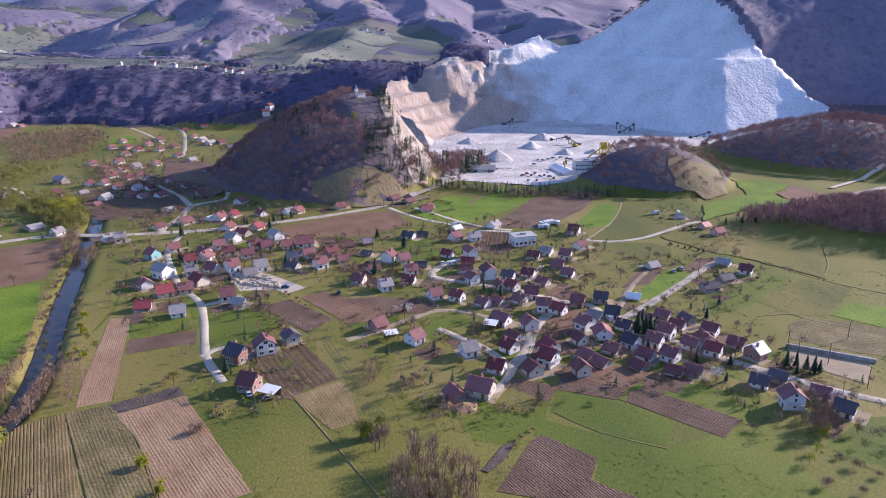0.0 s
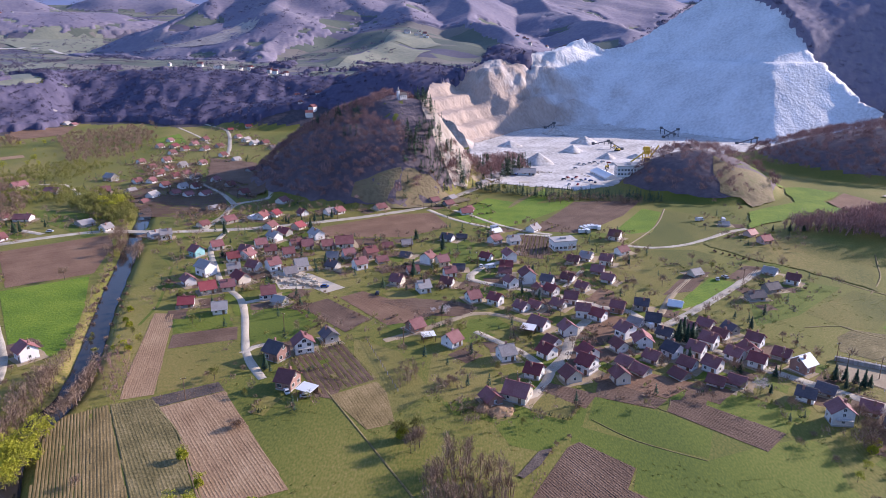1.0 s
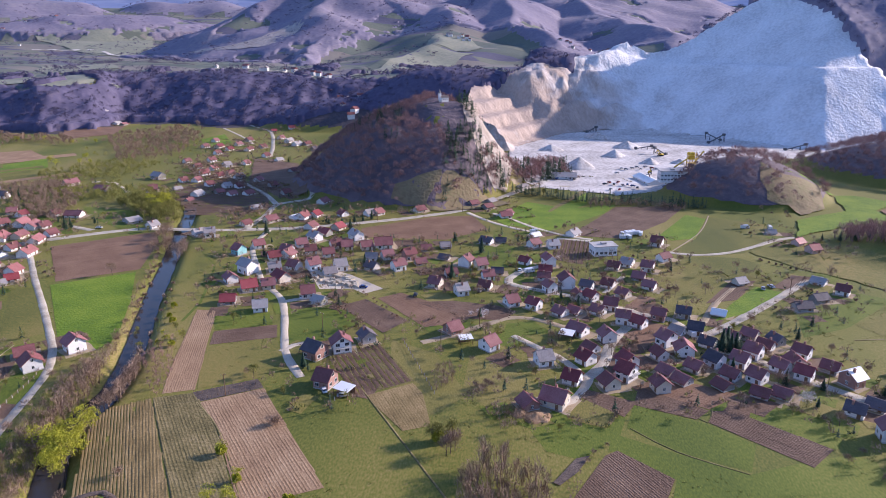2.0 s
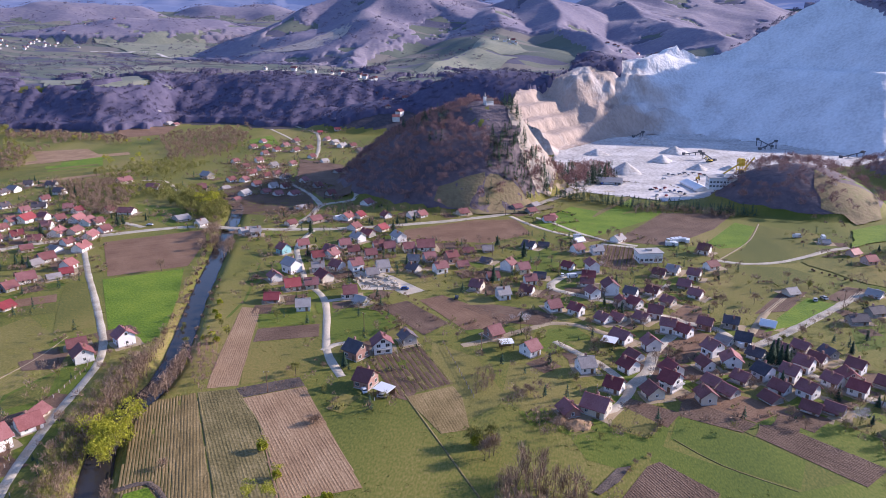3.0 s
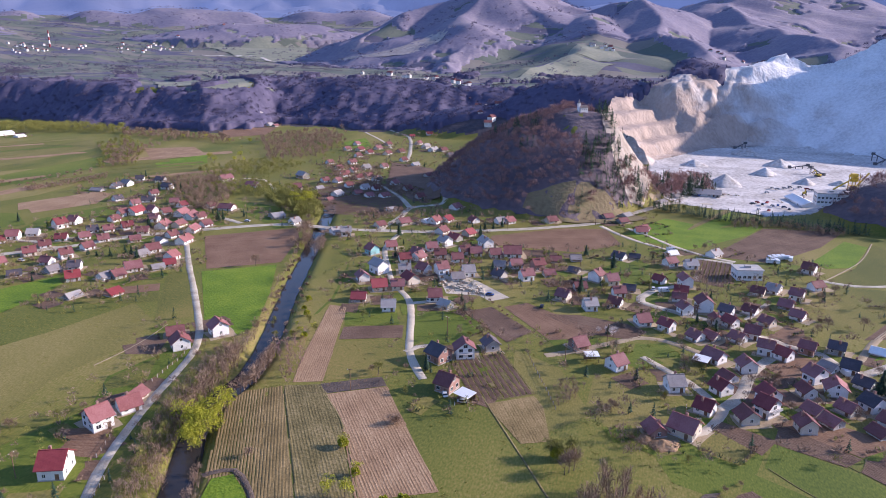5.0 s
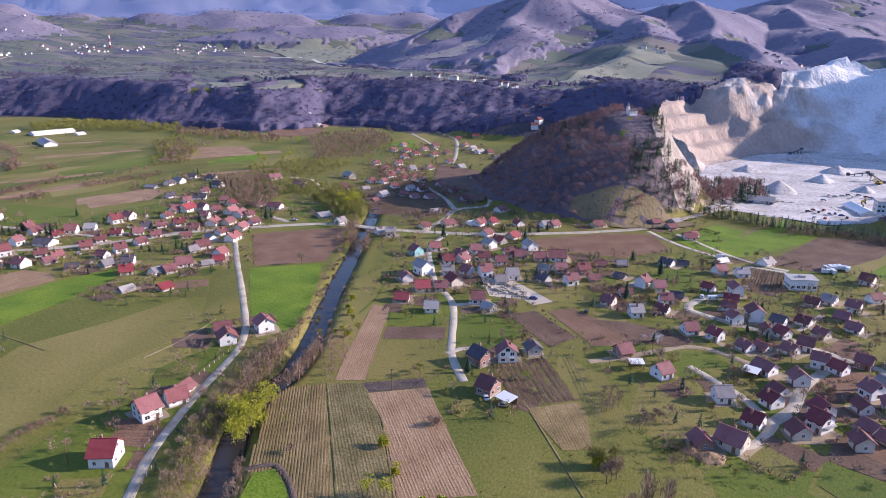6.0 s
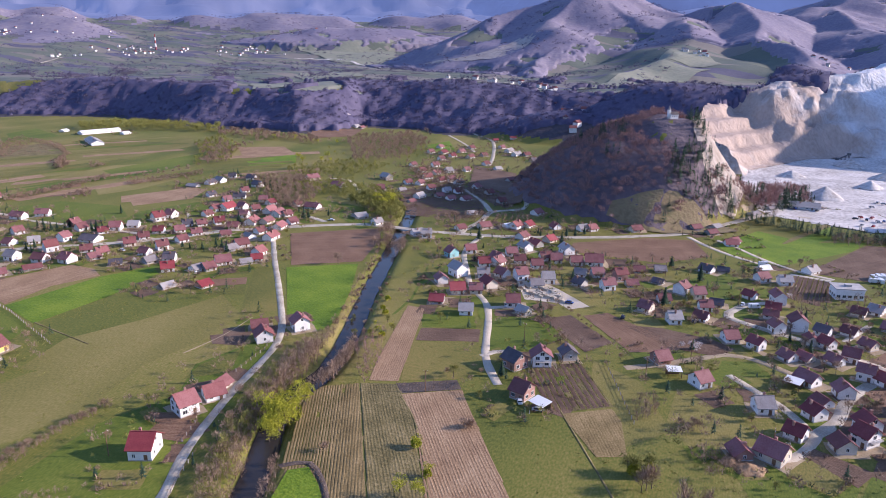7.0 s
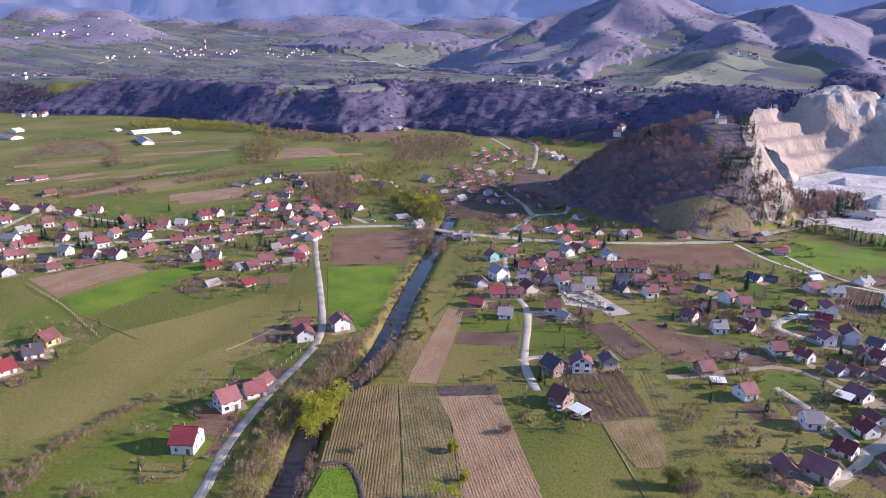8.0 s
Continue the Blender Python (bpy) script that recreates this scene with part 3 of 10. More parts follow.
def ribbon(name, points, width, material, label, lift=0.1, category="road", z=None):
    """A road or a stream along a line of points, rounded between them."""
    pts = [Vector(p) for p in points]
    line = []
    for k in range(len(pts) - 1):
        p0, p1, p2, p3 = pts[max(k - 1, 0)], pts[k], pts[k + 1], pts[min(k + 2, len(pts) - 1)]
        n = max(2, int((p2 - p1).length / 5))
        for i in range(n):
            t = i / n
            line.append(0.5 * ((2 * p1) + (p2 - p0) * t + (2 * p0 - 5 * p1 + 4 * p2 - p3) * t * t + (3 * p1 - p0 - 3 * p2 + p3) * t ** 3))
    line.append(pts[-1])
    ROADS.append([tuple(p) for p in line[::2]])
    verts, faces = [], []
    for k, p in enumerate(line):
        d = (line[min(k + 1, len(line) - 1)] - line[max(k - 1, 0)]).normalized()
        side = Vector((-d.y, d.x))
        w = width / 2 * (1 + 0.05 * math.sin(k * 1.7) + 0.04 * math.sin(k * 0.61))
        for s, drop in ((-1.06, 0.12), (-0.98, 0.0), (0, -0.04), (0.98, 0.0), (1.06, 0.12)):
            q = p + side * (w * s)
            verts.append((q.x, q.y, lift - drop))
    co = np.array(verts)
    co[:, 2] = co[:, 2] + np.maximum(ground(co[:, 0], co[:, 1]), -0.05) if z is None else z
    verts = co.tolist()
    for k in range(len(line) - 1):
        for j in range(4):
            a = k * 5 + j
            faces.append((a, a + 1, a + 6, a + 5))
    return tagged(new(name, mesh_of(name, verts, faces, material, True)), label, category, kind="structure")


def furrows(field, poly, angle, pitch, height, material):
    """Ridges of earth across a field, joined into one part."""
    c, s = math.cos(radians(angle)), math.sin(radians(angle))
    turned = [(x * c + y * s, -x * s + y * c) for x, y in poly]
    lo, hi = min(p[1] for p in turned), max(p[1] for p in turned)
    z = max(v.co.z for v in field.data.vertices) + 0.004
    rnd = random.Random(int(abs(poly[0][0]) * 10))
    verts, faces = [], []
    v = lo + pitch * 0.5
    while v < hi:
        cuts = []
        for (ax, ay), (bx, by) in zip(turned, turned[1:] + turned[:1]):
            if (ay > v) != (by > v):
                cuts.append(ax + (bx - ax) * (v - ay) / (by - ay))
        cuts.sort()
        for a, b in zip(cuts[::2], cuts[1::2]):
            a, b = a + rnd.uniform(0.2, 0.9), b - rnd.uniform(0.2, 0.9)
            if b - a < 2:
                continue
            n = max(1, int((b - a) / 3))
            torn = rnd.random() < 0.5
            for k in range(n + 1):
                u = a + (b - a) * k / n
                h = height * 2.6 * rnd.uniform(0.4, 1.4)
                o = rnd.uniform(-0.07, 0.07) * pitch
                for dv, dz in ((-0.38, 0), (rnd.uniform(-0.12, 0.12), h), (0.38, 0)):
                    w = v + o + dv * pitch
                    verts.append((u * c - w * s, u * s + w * c, z + dz))
                if k and not (torn and rnd.random() < 0.18):
                    i = len(verts) - 6
                    faces += [(i, i + 3, i + 4, i + 1), (i + 1, i + 4, i + 5, i + 2)]
        v += pitch
    ob = new("furrows", mesh_of("furrows", verts, faces, material))
    ob.parent = field
    return tagged(ob, kind="stuff")


def box(bm, x0, x1, y0, y1, z0, z1):
    v = [bm.verts.new(p) for p in ((x0, y0, z0), (x1, y0, z0), (x1, y1, z0), (x0, y1, z0), (x0, y0, z1), (x1, y0, z1), (x1, y1, z1), (x0, y1, z1))]
    for f in ((0, 3, 2, 1), (4, 5, 6, 7), (0, 1, 5, 4), (1, 2, 6, 5), (2, 3, 7, 6), (3, 0, 4, 7)):
        bm.faces.new([v[i] for i in f])


def boxed(*dims):
    bm = bmesh.new()
    for d in dims:
        box(bm, *d)
    return bm


def window_mesh(w, h):
    """Frame and pane as shared meshes; the window looks along -y, its middle at the origin."""
    t = 0.12
    bm = boxed((-w / 2, w / 2, -0.06, 0.02, -h / 2, -h / 2 + t), (-w / 2, w / 2, -0.06, 0.02, h / 2 - t, h / 2),
               (-w / 2, -w / 2 + t, -0.06, 0.02, -h / 2 + t, h / 2 - t), (w / 2 - t, w / 2, -0.06, 0.02, -h / 2 + t, h / 2 - t), (-0.04, 0.04, -0.055, 0.02, -h / 2 + t, h / 2 - t))
    f = bpy.data.meshes.new("window")
    bm.to_mesh(f), bm.free(), f.materials.append(FRAME)
    bm = boxed((-w / 2 + t, w / 2 - t, -0.03, 0.01, -h / 2 + t, h / 2 - t))
    p = bpy.data.meshes.new("pane")
    bm.to_mesh(p), bm.free(), p.materials.append(GLASS)
    return f, p


WINDOWS = {"wide": window_mesh(1.7, 1.5), "small": window_mesh(1.1, 1.3)}
bm = boxed((-0.55, 0.55, -0.06, 0.02, 0, 2.1), (0.35, 0.42, -0.11, -0.06, 0.95, 1.05))
DOOR = bpy.data.meshes.new("door")
bm.to_mesh(DOOR), bm.free(), DOOR.materials.append(TIMBER)
bm = boxed((-0.35, 0.35, -0.35, 0.35, -1.2, 0.9), (-0.43, 0.43, -0.43, 0.43, 0.75, 0.9), (-0.2, 0.2, -0.2, 0.2, 0.9, 1.15))
CHIMNEY = bpy.data.meshes.new("chimney")
bm.to_mesh(CHIMNEY), bm.free(), CHIMNEY.materials.append(WALLS["k"][0])
house_count = 0
HOUSES = []


def house(x, y, angle, length, width, ridge, roof, wall, group):
    """A gabled house: the ridge runs along its own x axis."""
    global house_count
    house_count += 1
    rnd = random.Random(house_count * 7919)
    if x > -60:
        length, width, ridge = length * 0.93, width * 0.9, ridge * 0.84
    L, W = length / 2, width / 2
    rise = min(0.36 * width, ridge * 0.47)
    eave = ridge - rise
    storeys = 2 if eave > 4.6 else 1
    words = {1: "single-storey", 2: "two-storey"}[storeys]
    ob = tagged(new("house"), "%s %s house with a %s gabled roof" % (words, WALLS[wall][1], ROOFS[roof][1]), "house", group)
    base = float(ground(x, y))
    HOUSES.append((x, y, angle, length, width))
    ob.matrix_basis = pose(x, y, base, 0, 0, angle)
    # walls with gables on a plinth
    bm = bmesh.new()
    ring = [(-L, -W), (L, -W), (L, W), (-L, W)]
    lo = [bm.verts.new((a, b, -1.0)) for a, b in ring]
    hi = [bm.verts.new((a, b, eave)) for a, b in ring]
    g0, g1 = bm.verts.new((-L, 0, ridge - 0.12)), bm.verts.new((L, 0, ridge - 0.12))
    for f in ((lo[0], lo[1], hi[1], hi[0]), (lo[2], lo[3], hi[3], hi[2]), (lo[1], lo[2], hi[2], g1, hi[1]), (lo[3], lo[0], hi[0], g0, hi[3])):
        bm.faces.new(f)
    part("wall", bm, WALLS[wall][0], ob)
    part("plinth", boxed((-L - 0.06, L + 0.06, -W - 0.06, W + 0.06, -1.0, 0.45)), CONCRETE, ob)
    # two roof slopes with overhang and thickness, and a ridge cap
    over, t = 0.85, 0.22
    slope = rise / W
    bm = bmesh.new()
    for sgn in (-1, 1):
        e = W + over
        pr = [(0, ridge + 0.05), (sgn * e, ridge + 0.05 - slope * e), (sgn * e, ridge + 0.05 - slope * e - t), (0, ridge + 0.05 - t)]
        a = [bm.verts.new((-L - 0.55, u, v)) for u, v in pr]
        b = [bm.verts.new((L + 0.55, u, v)) for u, v in pr]
        for i in range(4):
            k = (i + 1) % 4
            bm.faces.new((a[i], a[k], b[k], b[i]) if sgn > 0 else (a[k], a[i], b[i], b[k]))
        bm.faces.new(a[::-1] if sgn > 0 else a), bm.faces.new(b if sgn > 0 else b[::-1])
    box(bm, -L - 0.57, L + 0.57, -0.16, 0.16, ridge - 0.02, ridge + 0.14)
    bmesh.ops.recalc_face_normals(bm, faces=bm.faces[:])
    part("roof", bm, ROOFS[roof][0], ob)
    if ridge > 4.2:
        cx = rnd.uniform(-0.5, 0.5) * L
        cy = rnd.choice((-1, 1)) * 0.35 * W
        share("chimney", CHIMNEY, ob, pose(cx, cy, ridge - 0.35 * rise + 0.4))
    kind = "small" if ridge < 6 else rnd.choice(("wide", "small"))
    fr, pa = WINDOWS[kind]

    def window(px, py, pz, turn):
        w = share("window", fr, ob, pose(px, py, pz, 0, 0, turn))
        share("pane", pa, w)

    far = math.hypot(x, y) > 325
    for s in range(1 if far else storeys):
        z = 1.75 + 2.75 * s
        if z + 0.8 > eave:
            z = eave - 0.95
        if z < 0.9:
            break
        for side in (-1, 1):
            n = 2 if far else max(2, int(length / 4.0))
            for k in range(n):
                if s == 0 and side == -1 and k == n // 2:
                    share("door", DOOR, ob, pose((k + 0.5) / n * length - L, -W, 0.05))
                    continue
                window((k + 0.5) / n * length - L, side * W, z, 0 if side < 0 else 180)
            if not far:
                for dy in ((-0.25, 0.25) if width > 7 else (0,)):
                    window(side * L, dy * width, z, 90 if side > 0 else -90)
    if not far and rise > 2.3:
        for side in (-1, 1):
            window(side * L, 0, eave + 0.75, 90 if side > 0 else -90)
    if not far and length > 8 and rnd.random() < 0.4:
        side, a0, a1, dep = rnd.choice((-1, 1)), -L * rnd.uniform(0.3, 0.9), L * rnd.uniform(0.1, 0.8), rnd.uniform(2.2, 3.4)
        y0, y1 = sorted((side * W, side * (W + dep)))
        an = part("annex", boxed((a0, a1, y0, y1, -0.5, 2.3)), WALLS[wall if rnd.random() < 0.6 else "y"][0], ob)
        bm = bmesh.new()
        q = [bm.verts.new(c) for c in ((a0 - 0.3, side * W, 3.1), (a1 + 0.3, side * W, 3.1), (a1 + 0.3, side * (W + dep + 0.4), 2.25), (a0 - 0.3, side * (W + dep + 0.4), 2.25))]
        bm.faces.new(q if side < 0 else q[::-1])
        bmesh.ops.recalc_face_normals(bm, faces=bm.faces[:])
        bmesh.ops.solidify(bm, geom=bm.faces[:], thickness=0.14)
        part("annex_roof", bm, ROOFS[rnd.choice((roof, "g", "b"))][0], an)
    if storeys == 2 and not far and rnd.random() < 0.55:
        z = 2.85
        bal = part("balcony", boxed((L, L + 1.4, -W * 0.75, W * 0.75, z - 0.18, z)), CONCRETE, ob, "concrete balcony slab")
        part("railing", boxed((L + 1.32, L + 1.38, -W * 0.75, W * 0.75, z + 0.85, z + 0.95), *[(L + 1.33, L + 1.37, v, v + 0.05, z, z + 0.85) for v in np.arange(-W * 0.74, W * 0.74, 0.45)]), FRAME, bal)
    return ob


# ---- trees ----
def slivers(rs, n, centre, radii, length, width, up=0.5, hollow=0.35):
    """Thin triangles spread through an uneven crown, pointing outward and up: n x 3 corners."""
    d = rs.normal(size=(n, 3))
    d /= np.linalg.norm(d, axis=1)[:, None]
    d[:, 2] = np.where(d[:, 2] < -0.45, -d[:, 2], d[:, 2])
    r = rs.uniform(hollow, 1, n) ** 0.6
    lobes = 1 + 0.22 * np.sin(3 * np.arctan2(d[:, 1], d[:, 0]) + rs.uniform(0, 6)) * np.cos(2.3 * d[:, 2] + rs.uniform(0, 6))
    p = np.array(centre) + d * (r * lobes)[:, None] * np.array(radii)
    g = d + rs.normal(scale=0.45, size=(n, 3)) + np.array((0, 0, up))
    g /= np.linalg.norm(g, axis=1)[:, None]
    s = np.cross(g, rs.normal(size=(n, 3)))
    s /= np.linalg.norm(s, axis=1)[:, None] + 1e-9
    ln = length * rs.uniform(0.6, 1.3, n)[:, None]
    w = width * rs.uniform(0.6, 1.3, n)[:, None]
    return np.stack([p - s * w / 2 - g * ln * 0.4, p + s * w / 2 - g * ln * 0.4, p + g * ln * 0.6], 1)


def tube(points, radii, sides=5):
    verts, faces = [], []
    for k, (p, r) in enumerate(zip(points, radii)):
        for i in range(sides):
            a = 2 * math.pi * i / sides
            verts.append((p[0] + r * math.cos(a), p[1] + r * math.sin(a), p[2]))
        if k:
            b = k * sides
            for i in range(sides):
                faces.append((b - sides + i, b - sides + (i + 1) % sides, b + (i + 1) % sides, b + i))
    return verts, faces


def trunk_mesh(rs, height, radius, limbs):
    verts, faces = tube([(0, 0, -0.5), (0.05 * height * rs.normal() * 0.3, 0.02 * height, height * 0.35), (0, 0, height * 0.8)], [radius, radius * 0.7, radius * 0.15])
    for _ in range(limbs):
        a, z = rs.uniform(0, 2 * np.pi), height * rs.uniform(0.25, 0.55)
        reach = height * rs.uniform(0.18, 0.32)
        v, f = tube([(0, 0, z), (reach * 0.6 * math.cos(a), reach * 0.6 * math.sin(a), z + reach * 0.6), (reach * math.cos(a), reach * math.sin(a), z + reach * 1.3)], [radius * 0.45, radius * 0.28, radius * 0.06], 4)
        n = len(verts)
        verts += v
        faces += [tuple(i + n for i in q) for q in f]
    return mesh_of("trunk", verts, faces, BARK)


def crown_mesh(tri, material):
    tri = np.asarray(tri)
    return tri_mesh("crown", tri.reshape(-1, 3), np.arange(len(tri) * 3).reshape(-1, 3), material)


def bare_crown(rs, h, n, width=0.10, spread=0.36):
    return slivers(rs, n, (0, 0, h * 0.62), (h * spread, h * spread, h * 0.40), h * 0.17, width * h / 8, 0.7, 0.15)


def leafy_crown(rs, h, n, leaf=0.5, spread=0.42):
    out = []
    for _ in range(15):
        a, r = rs.uniform(0, 2 * np.pi), rs.uniform(0.1, 0.8) * h * spread
        c = (r * math.cos(a), r * math.sin(a), h * rs.uniform(0.3, 0.85))
        k = h * spread * rs.uniform(0.24, 0.5)
        out.append(slivers(rs, n // 15, c, (k, k, k * 0.9), leaf, leaf * 0.7, 0.0, 0.55))
    return np.concatenate(out)


def conifer_crown(rs, h, n=260, spread=0.23):
    t = rs.uniform(0, 1, n) ** 0.8
    a = rs.uniform(0, 2 * np.pi, n)
    r = h * spread * (1 - t) * rs.uniform(0.5, 1.08, n) + 0.1
    z = h * (0.08 + 0.92 * t)
    d = np.stack([np.cos(a), np.sin(a), np.full(n, -0.35)], -1)
    p = np.stack([r * np.cos(a), r * np.sin(a), z], -1)
    s = np.stack([-np.sin(a), np.cos(a), np.zeros(n)], -1)
    ln = (h * 0.11 * (1.1 - t * 0.6))[:, None]
    return np.stack([p - d * ln - s * ln * 0.45, p - d * ln + s * ln * 0.45, p + d * ln * 0.7 + rs.normal(scale=0.05, size=(n, 3))], 1)


TREES = {}


def tree_kind(key, name, h, crown, material, label, radius=0.16, limbs=5, seed=1):
    rs = np.random.RandomState(seed)
    TREES[key] = (name, trunk_mesh(rs, h, radius, limbs), crown_mesh(crown(rs, h), material), label)


for k in range(3):
    tree_kind("bare%d" % k, "tree", 8, lambda rs, h: bare_crown(rs, h, 520, 0.11, 0.33 + 0.03 * k), TWIG, "bare leafless tree with a fine grey-brown crown", seed=10 + k)
    tree_kind("bud%d" % k, "tree", 7, lambda rs, h: np.concatenate([bare_crown(rs, h, 260, 0.12), leafy_crown(rs, h, 840, 0.34, 0.36)]), BUDS, "tree with budding olive-green crown", seed=20 + k)
    tree_kind("willow%d" % k, "tree", 9, lambda rs, h: leafy_crown(rs, h, 1500, 0.34), WILLOW, "yellow-green spring tree in young leaf", seed=30 + k)
    tree_kind("bush%d" % k, "bush", 3, lambda rs, h: slivers(rs, 420, (0, 0, h * 0.45), (h * 0.6, h * 0.5, h * 0.5), 0.8, 0.07, 0.8, 0.1), TWIG, "bare brown thicket bush", 0.06, 3, seed=40 + k)
    tree_kind("round%d" % k, "bush", 3, lambda rs, h: slivers(rs, 1700, (0, 0, h * 0.46), (h * 0.46, h * 0.44, h * 0.46), 0.3, 0.24, 0.2, 0.5), WILLOW, "round yellow-green bush in young leaf on a field", 0.06, 3, seed=70 + k)
    tree_kind("fir%d" % k, "conifer", 10, lambda rs, h: conifer_crown(rs, h, 420), NEEDLE, "dark green conifer beside the houses", 0.18, 0, seed=50 + k)
    tree_kind("bloom%d" % k, "tree", 5, lambda rs, h: np.concatenate([bare_crown(rs, h, 220, 0.1, 0.4), leafy_crown(rs, h, 360, 0.28)]), BLOSSOM, "small fruit tree in pale blossom", 0.1, 4, seed=60 + k)


def tree(key, x, y, height, group="trees in the valley"):
    rnd = random.Random(int(x * 13 + y * 7))
    name, trunk, crown, label = TREES[key + str(rnd.randrange(3))]
    base = {"bare": 8, "bud": 7, "willow": 9, "bush": 3, "fir": 10, "bloom": 5, "round": 3}[key]
    ob = tagged(new(name), label, "tree" if name != "bush" else "bush", group)
    s = height / base
    ob.matrix_basis = pose(x, y, float(ground(x, y)) - 0.1, 0, 0, rnd.uniform(0, 360)) @ Matrix.Diagonal((s * rnd.uniform(0.9, 1.15), s * rnd.uniform(0.9, 1.15), s, 1))
    share("trunk", trunk, ob)
    share("crown", crown, ob)
    return ob


def woodland(name, label, xs, ys, material, crowns, low, high, seed, drop=0.0):
    """Many trees that nobody could count, as one mesh."""
    rs = np.random.RandomState(seed)
    zs = ground(xs, ys) - drop
    pick = rs.randint(0, len(crowns), len(xs))
    ang, size = rs.uniform(0, 2 * np.pi, len(xs)), rs.uniform(low, high, len(xs))
    out = []
    for k, c in enumerate(crowns):
        m = pick == k
        c2 = c.reshape(-1, 3)
        ca, sa, s = np.cos(ang[m])[:, None], np.sin(ang[m])[:, None], size[m][:, None]
        x = (c2[:, 0] * ca - c2[:, 1] * sa) * s + xs[m][:, None]
        y = (c2[:, 0] * sa + c2[:, 1] * ca) * s + ys[m][:, None]
        z = c2[:, 2] * s + zs[m][:, None]
        out.append(np.stack([x, y, z], -1).reshape(-1, 3))
    co = np.concatenate(out)
    ob = new(name, tri_mesh(name, co, np.arange(len(co)).reshape(-1, 3), material))
    return tagged(ob, label, "woodland", kind="stuff")


def scatter(x0, x1, y0, y1, step, seed):
    rs = np.random.RandomState(seed)
    gx, gy = np.meshgrid(np.arange(x0, x1, step), np.arange(y0, y1, step))
    return (gx + rs.uniform(-0.9, 0.9, gx.shape) * step).ravel(), (gy + rs.uniform(-0.9, 0.9, gx.shape) * step).ravel()

# ---- roads and water ----
ribbon("road", [(-136.3, 114.3), (-139.6, 122.5), (-147.9, 137.3), (-153.9, 152), (-159.1, 167.2), (-163.9, 183.1), (-168.3, 200.1), (-173.3, 215.3), (-181.6, 230.1), (-194.2, 246.5), (-220.4, 278.4), (-246.7, 309.8), (-278.2, 349.2)], 3.1, ASPHALT, "narrow pale village road between meadows and river bank")
ribbon("road", [(-446.4, 207.7), (-426.7, 235.2), (-391.8, 266.4), (-353.9, 298.4), (-331, 324.1), (-317.7, 346.6), (-297.7, 363.2), (-268.1, 387.2), (-241.1, 402.5), (-211.8, 405.1), (-186.9, 405.7), (-168.5, 409.7), (-146.9, 414), (-117.2, 426.2), (-85, 441.4), (-59.9, 457.1), (-41.4, 472.2), (-26.3, 493.6), (-10.7, 522.8), (4.4, 549.7), (20.4, 556.9), (37.7, 557.5)], 6, ASPHALT, "pale two-lane main road through the village")
ribbon("road", [(-174.5, 409.6), (-174, 448.1), (-176.2, 476.2), (-158.5, 501.1), (-179.7, 561.3), (-200.4, 630.6), (-206.3, 692.7)], 4.5, ASPHALT, "side road round the foot of the wooded hill")
ribbon("lane", [(-176.9, 475.7), (-197.7, 507.9), (-217.2, 531.6), (-237.8, 555.6), (-257.2, 574.6)], 4, ASPHALT, "pale lane through the far hamlet")
ribbon("lane", [(-158.5, 409.1), (-157.3, 387.3), (-153.8, 368.5), (-138, 335.2), (-127.4, 315.2), (-118.4, 304.3), (-111, 294.4), (-103.6, 277), (-96.6, 256.4), (-91, 240.9), (-85, 230.2), (-78.1, 220.2)], 3.2, GRAVEL, "pale gravel lane past the farmhouses")
ribbon("lane", [(-38.9, 254), (-29.8, 260.6), (-18.8, 270.4), (-9.5, 278.9), (-3.8, 283.2), (6.1, 283), (15.6, 277.7), (24.5, 271.6)], 3.4, DIRT, "unpaved lane between gardens")
ribbon("lane", [(-108.7, 291.5), (-99.9, 297.2)], 3, GRAVEL, "short gravel drive to a white house")
ribbon("lane", [(-92.5, 240.2), (-89.3, 246), (-85.6, 248.4)], 3, GRAVEL, "short gravel drive to a farmhouse")
ribbon("road", [(24.6, 230.2), (31.9, 242.6), (35.6, 257.4), (41.7, 271.7), (52.6, 293), (43.2, 299.3), (28.7, 310.3), (11.5, 317.5), (-5.6, 327.1), (-3, 339.3), (3.5, 349.7), (14.9, 357)], 4.2, ASPHALT, "asphalt street through the hillside houses")
ribbon("road", [(52.6, 293), (65, 288.5), (69.9, 276.1), (74.1, 272), (84.2, 280.6), (95.3, 292.1), (116.9, 316.4), (143.2, 346.6)], 4.2, ASPHALT, "asphalt street climbing to the upper fields")
ribbon("road", [(71.1, 272.7), (79.2, 258.3), (87.2, 254.4), (100.1, 240), (112.4, 228.3), (122.7, 219.6), (132.3, 211.4), (146.1, 202.9), (155.7, 197.1)], 4.4, ASPHALT, "straight asphalt street along the row of houses")
ribbon("lane", [(78.3, 286.2), (89.1, 309.5), (104.2, 333.3)], 3, DIRT, "dirt track to a lone barn")
ribbon("lane", [(82.7, 386.8), (96.6, 383.1), (114.3, 388.2), (131.2, 400.4), (150.4, 417.2), (163.6, 424.7)], 3.2, ASPHALT, "curving lane between meadows")
ribbon("lane", [(-19.8, 464.9), (-8.3, 452.7), (9.5, 429.7), (28.8, 413.5), (42.6, 407.7)], 3.2, GRAVEL, "gravel track beside the green strips")
ribbon("lane", [(-37.2, 465.3), (-20.8, 443.4), (-3.5, 427.8), (8, 420.3)], 3.2, GRAVEL, "gravel track off the main road")
ribbon("lane", [(21.4, 408.4), (41, 404.3)], 3, GRAVEL, "gravel track beside the vineyard")
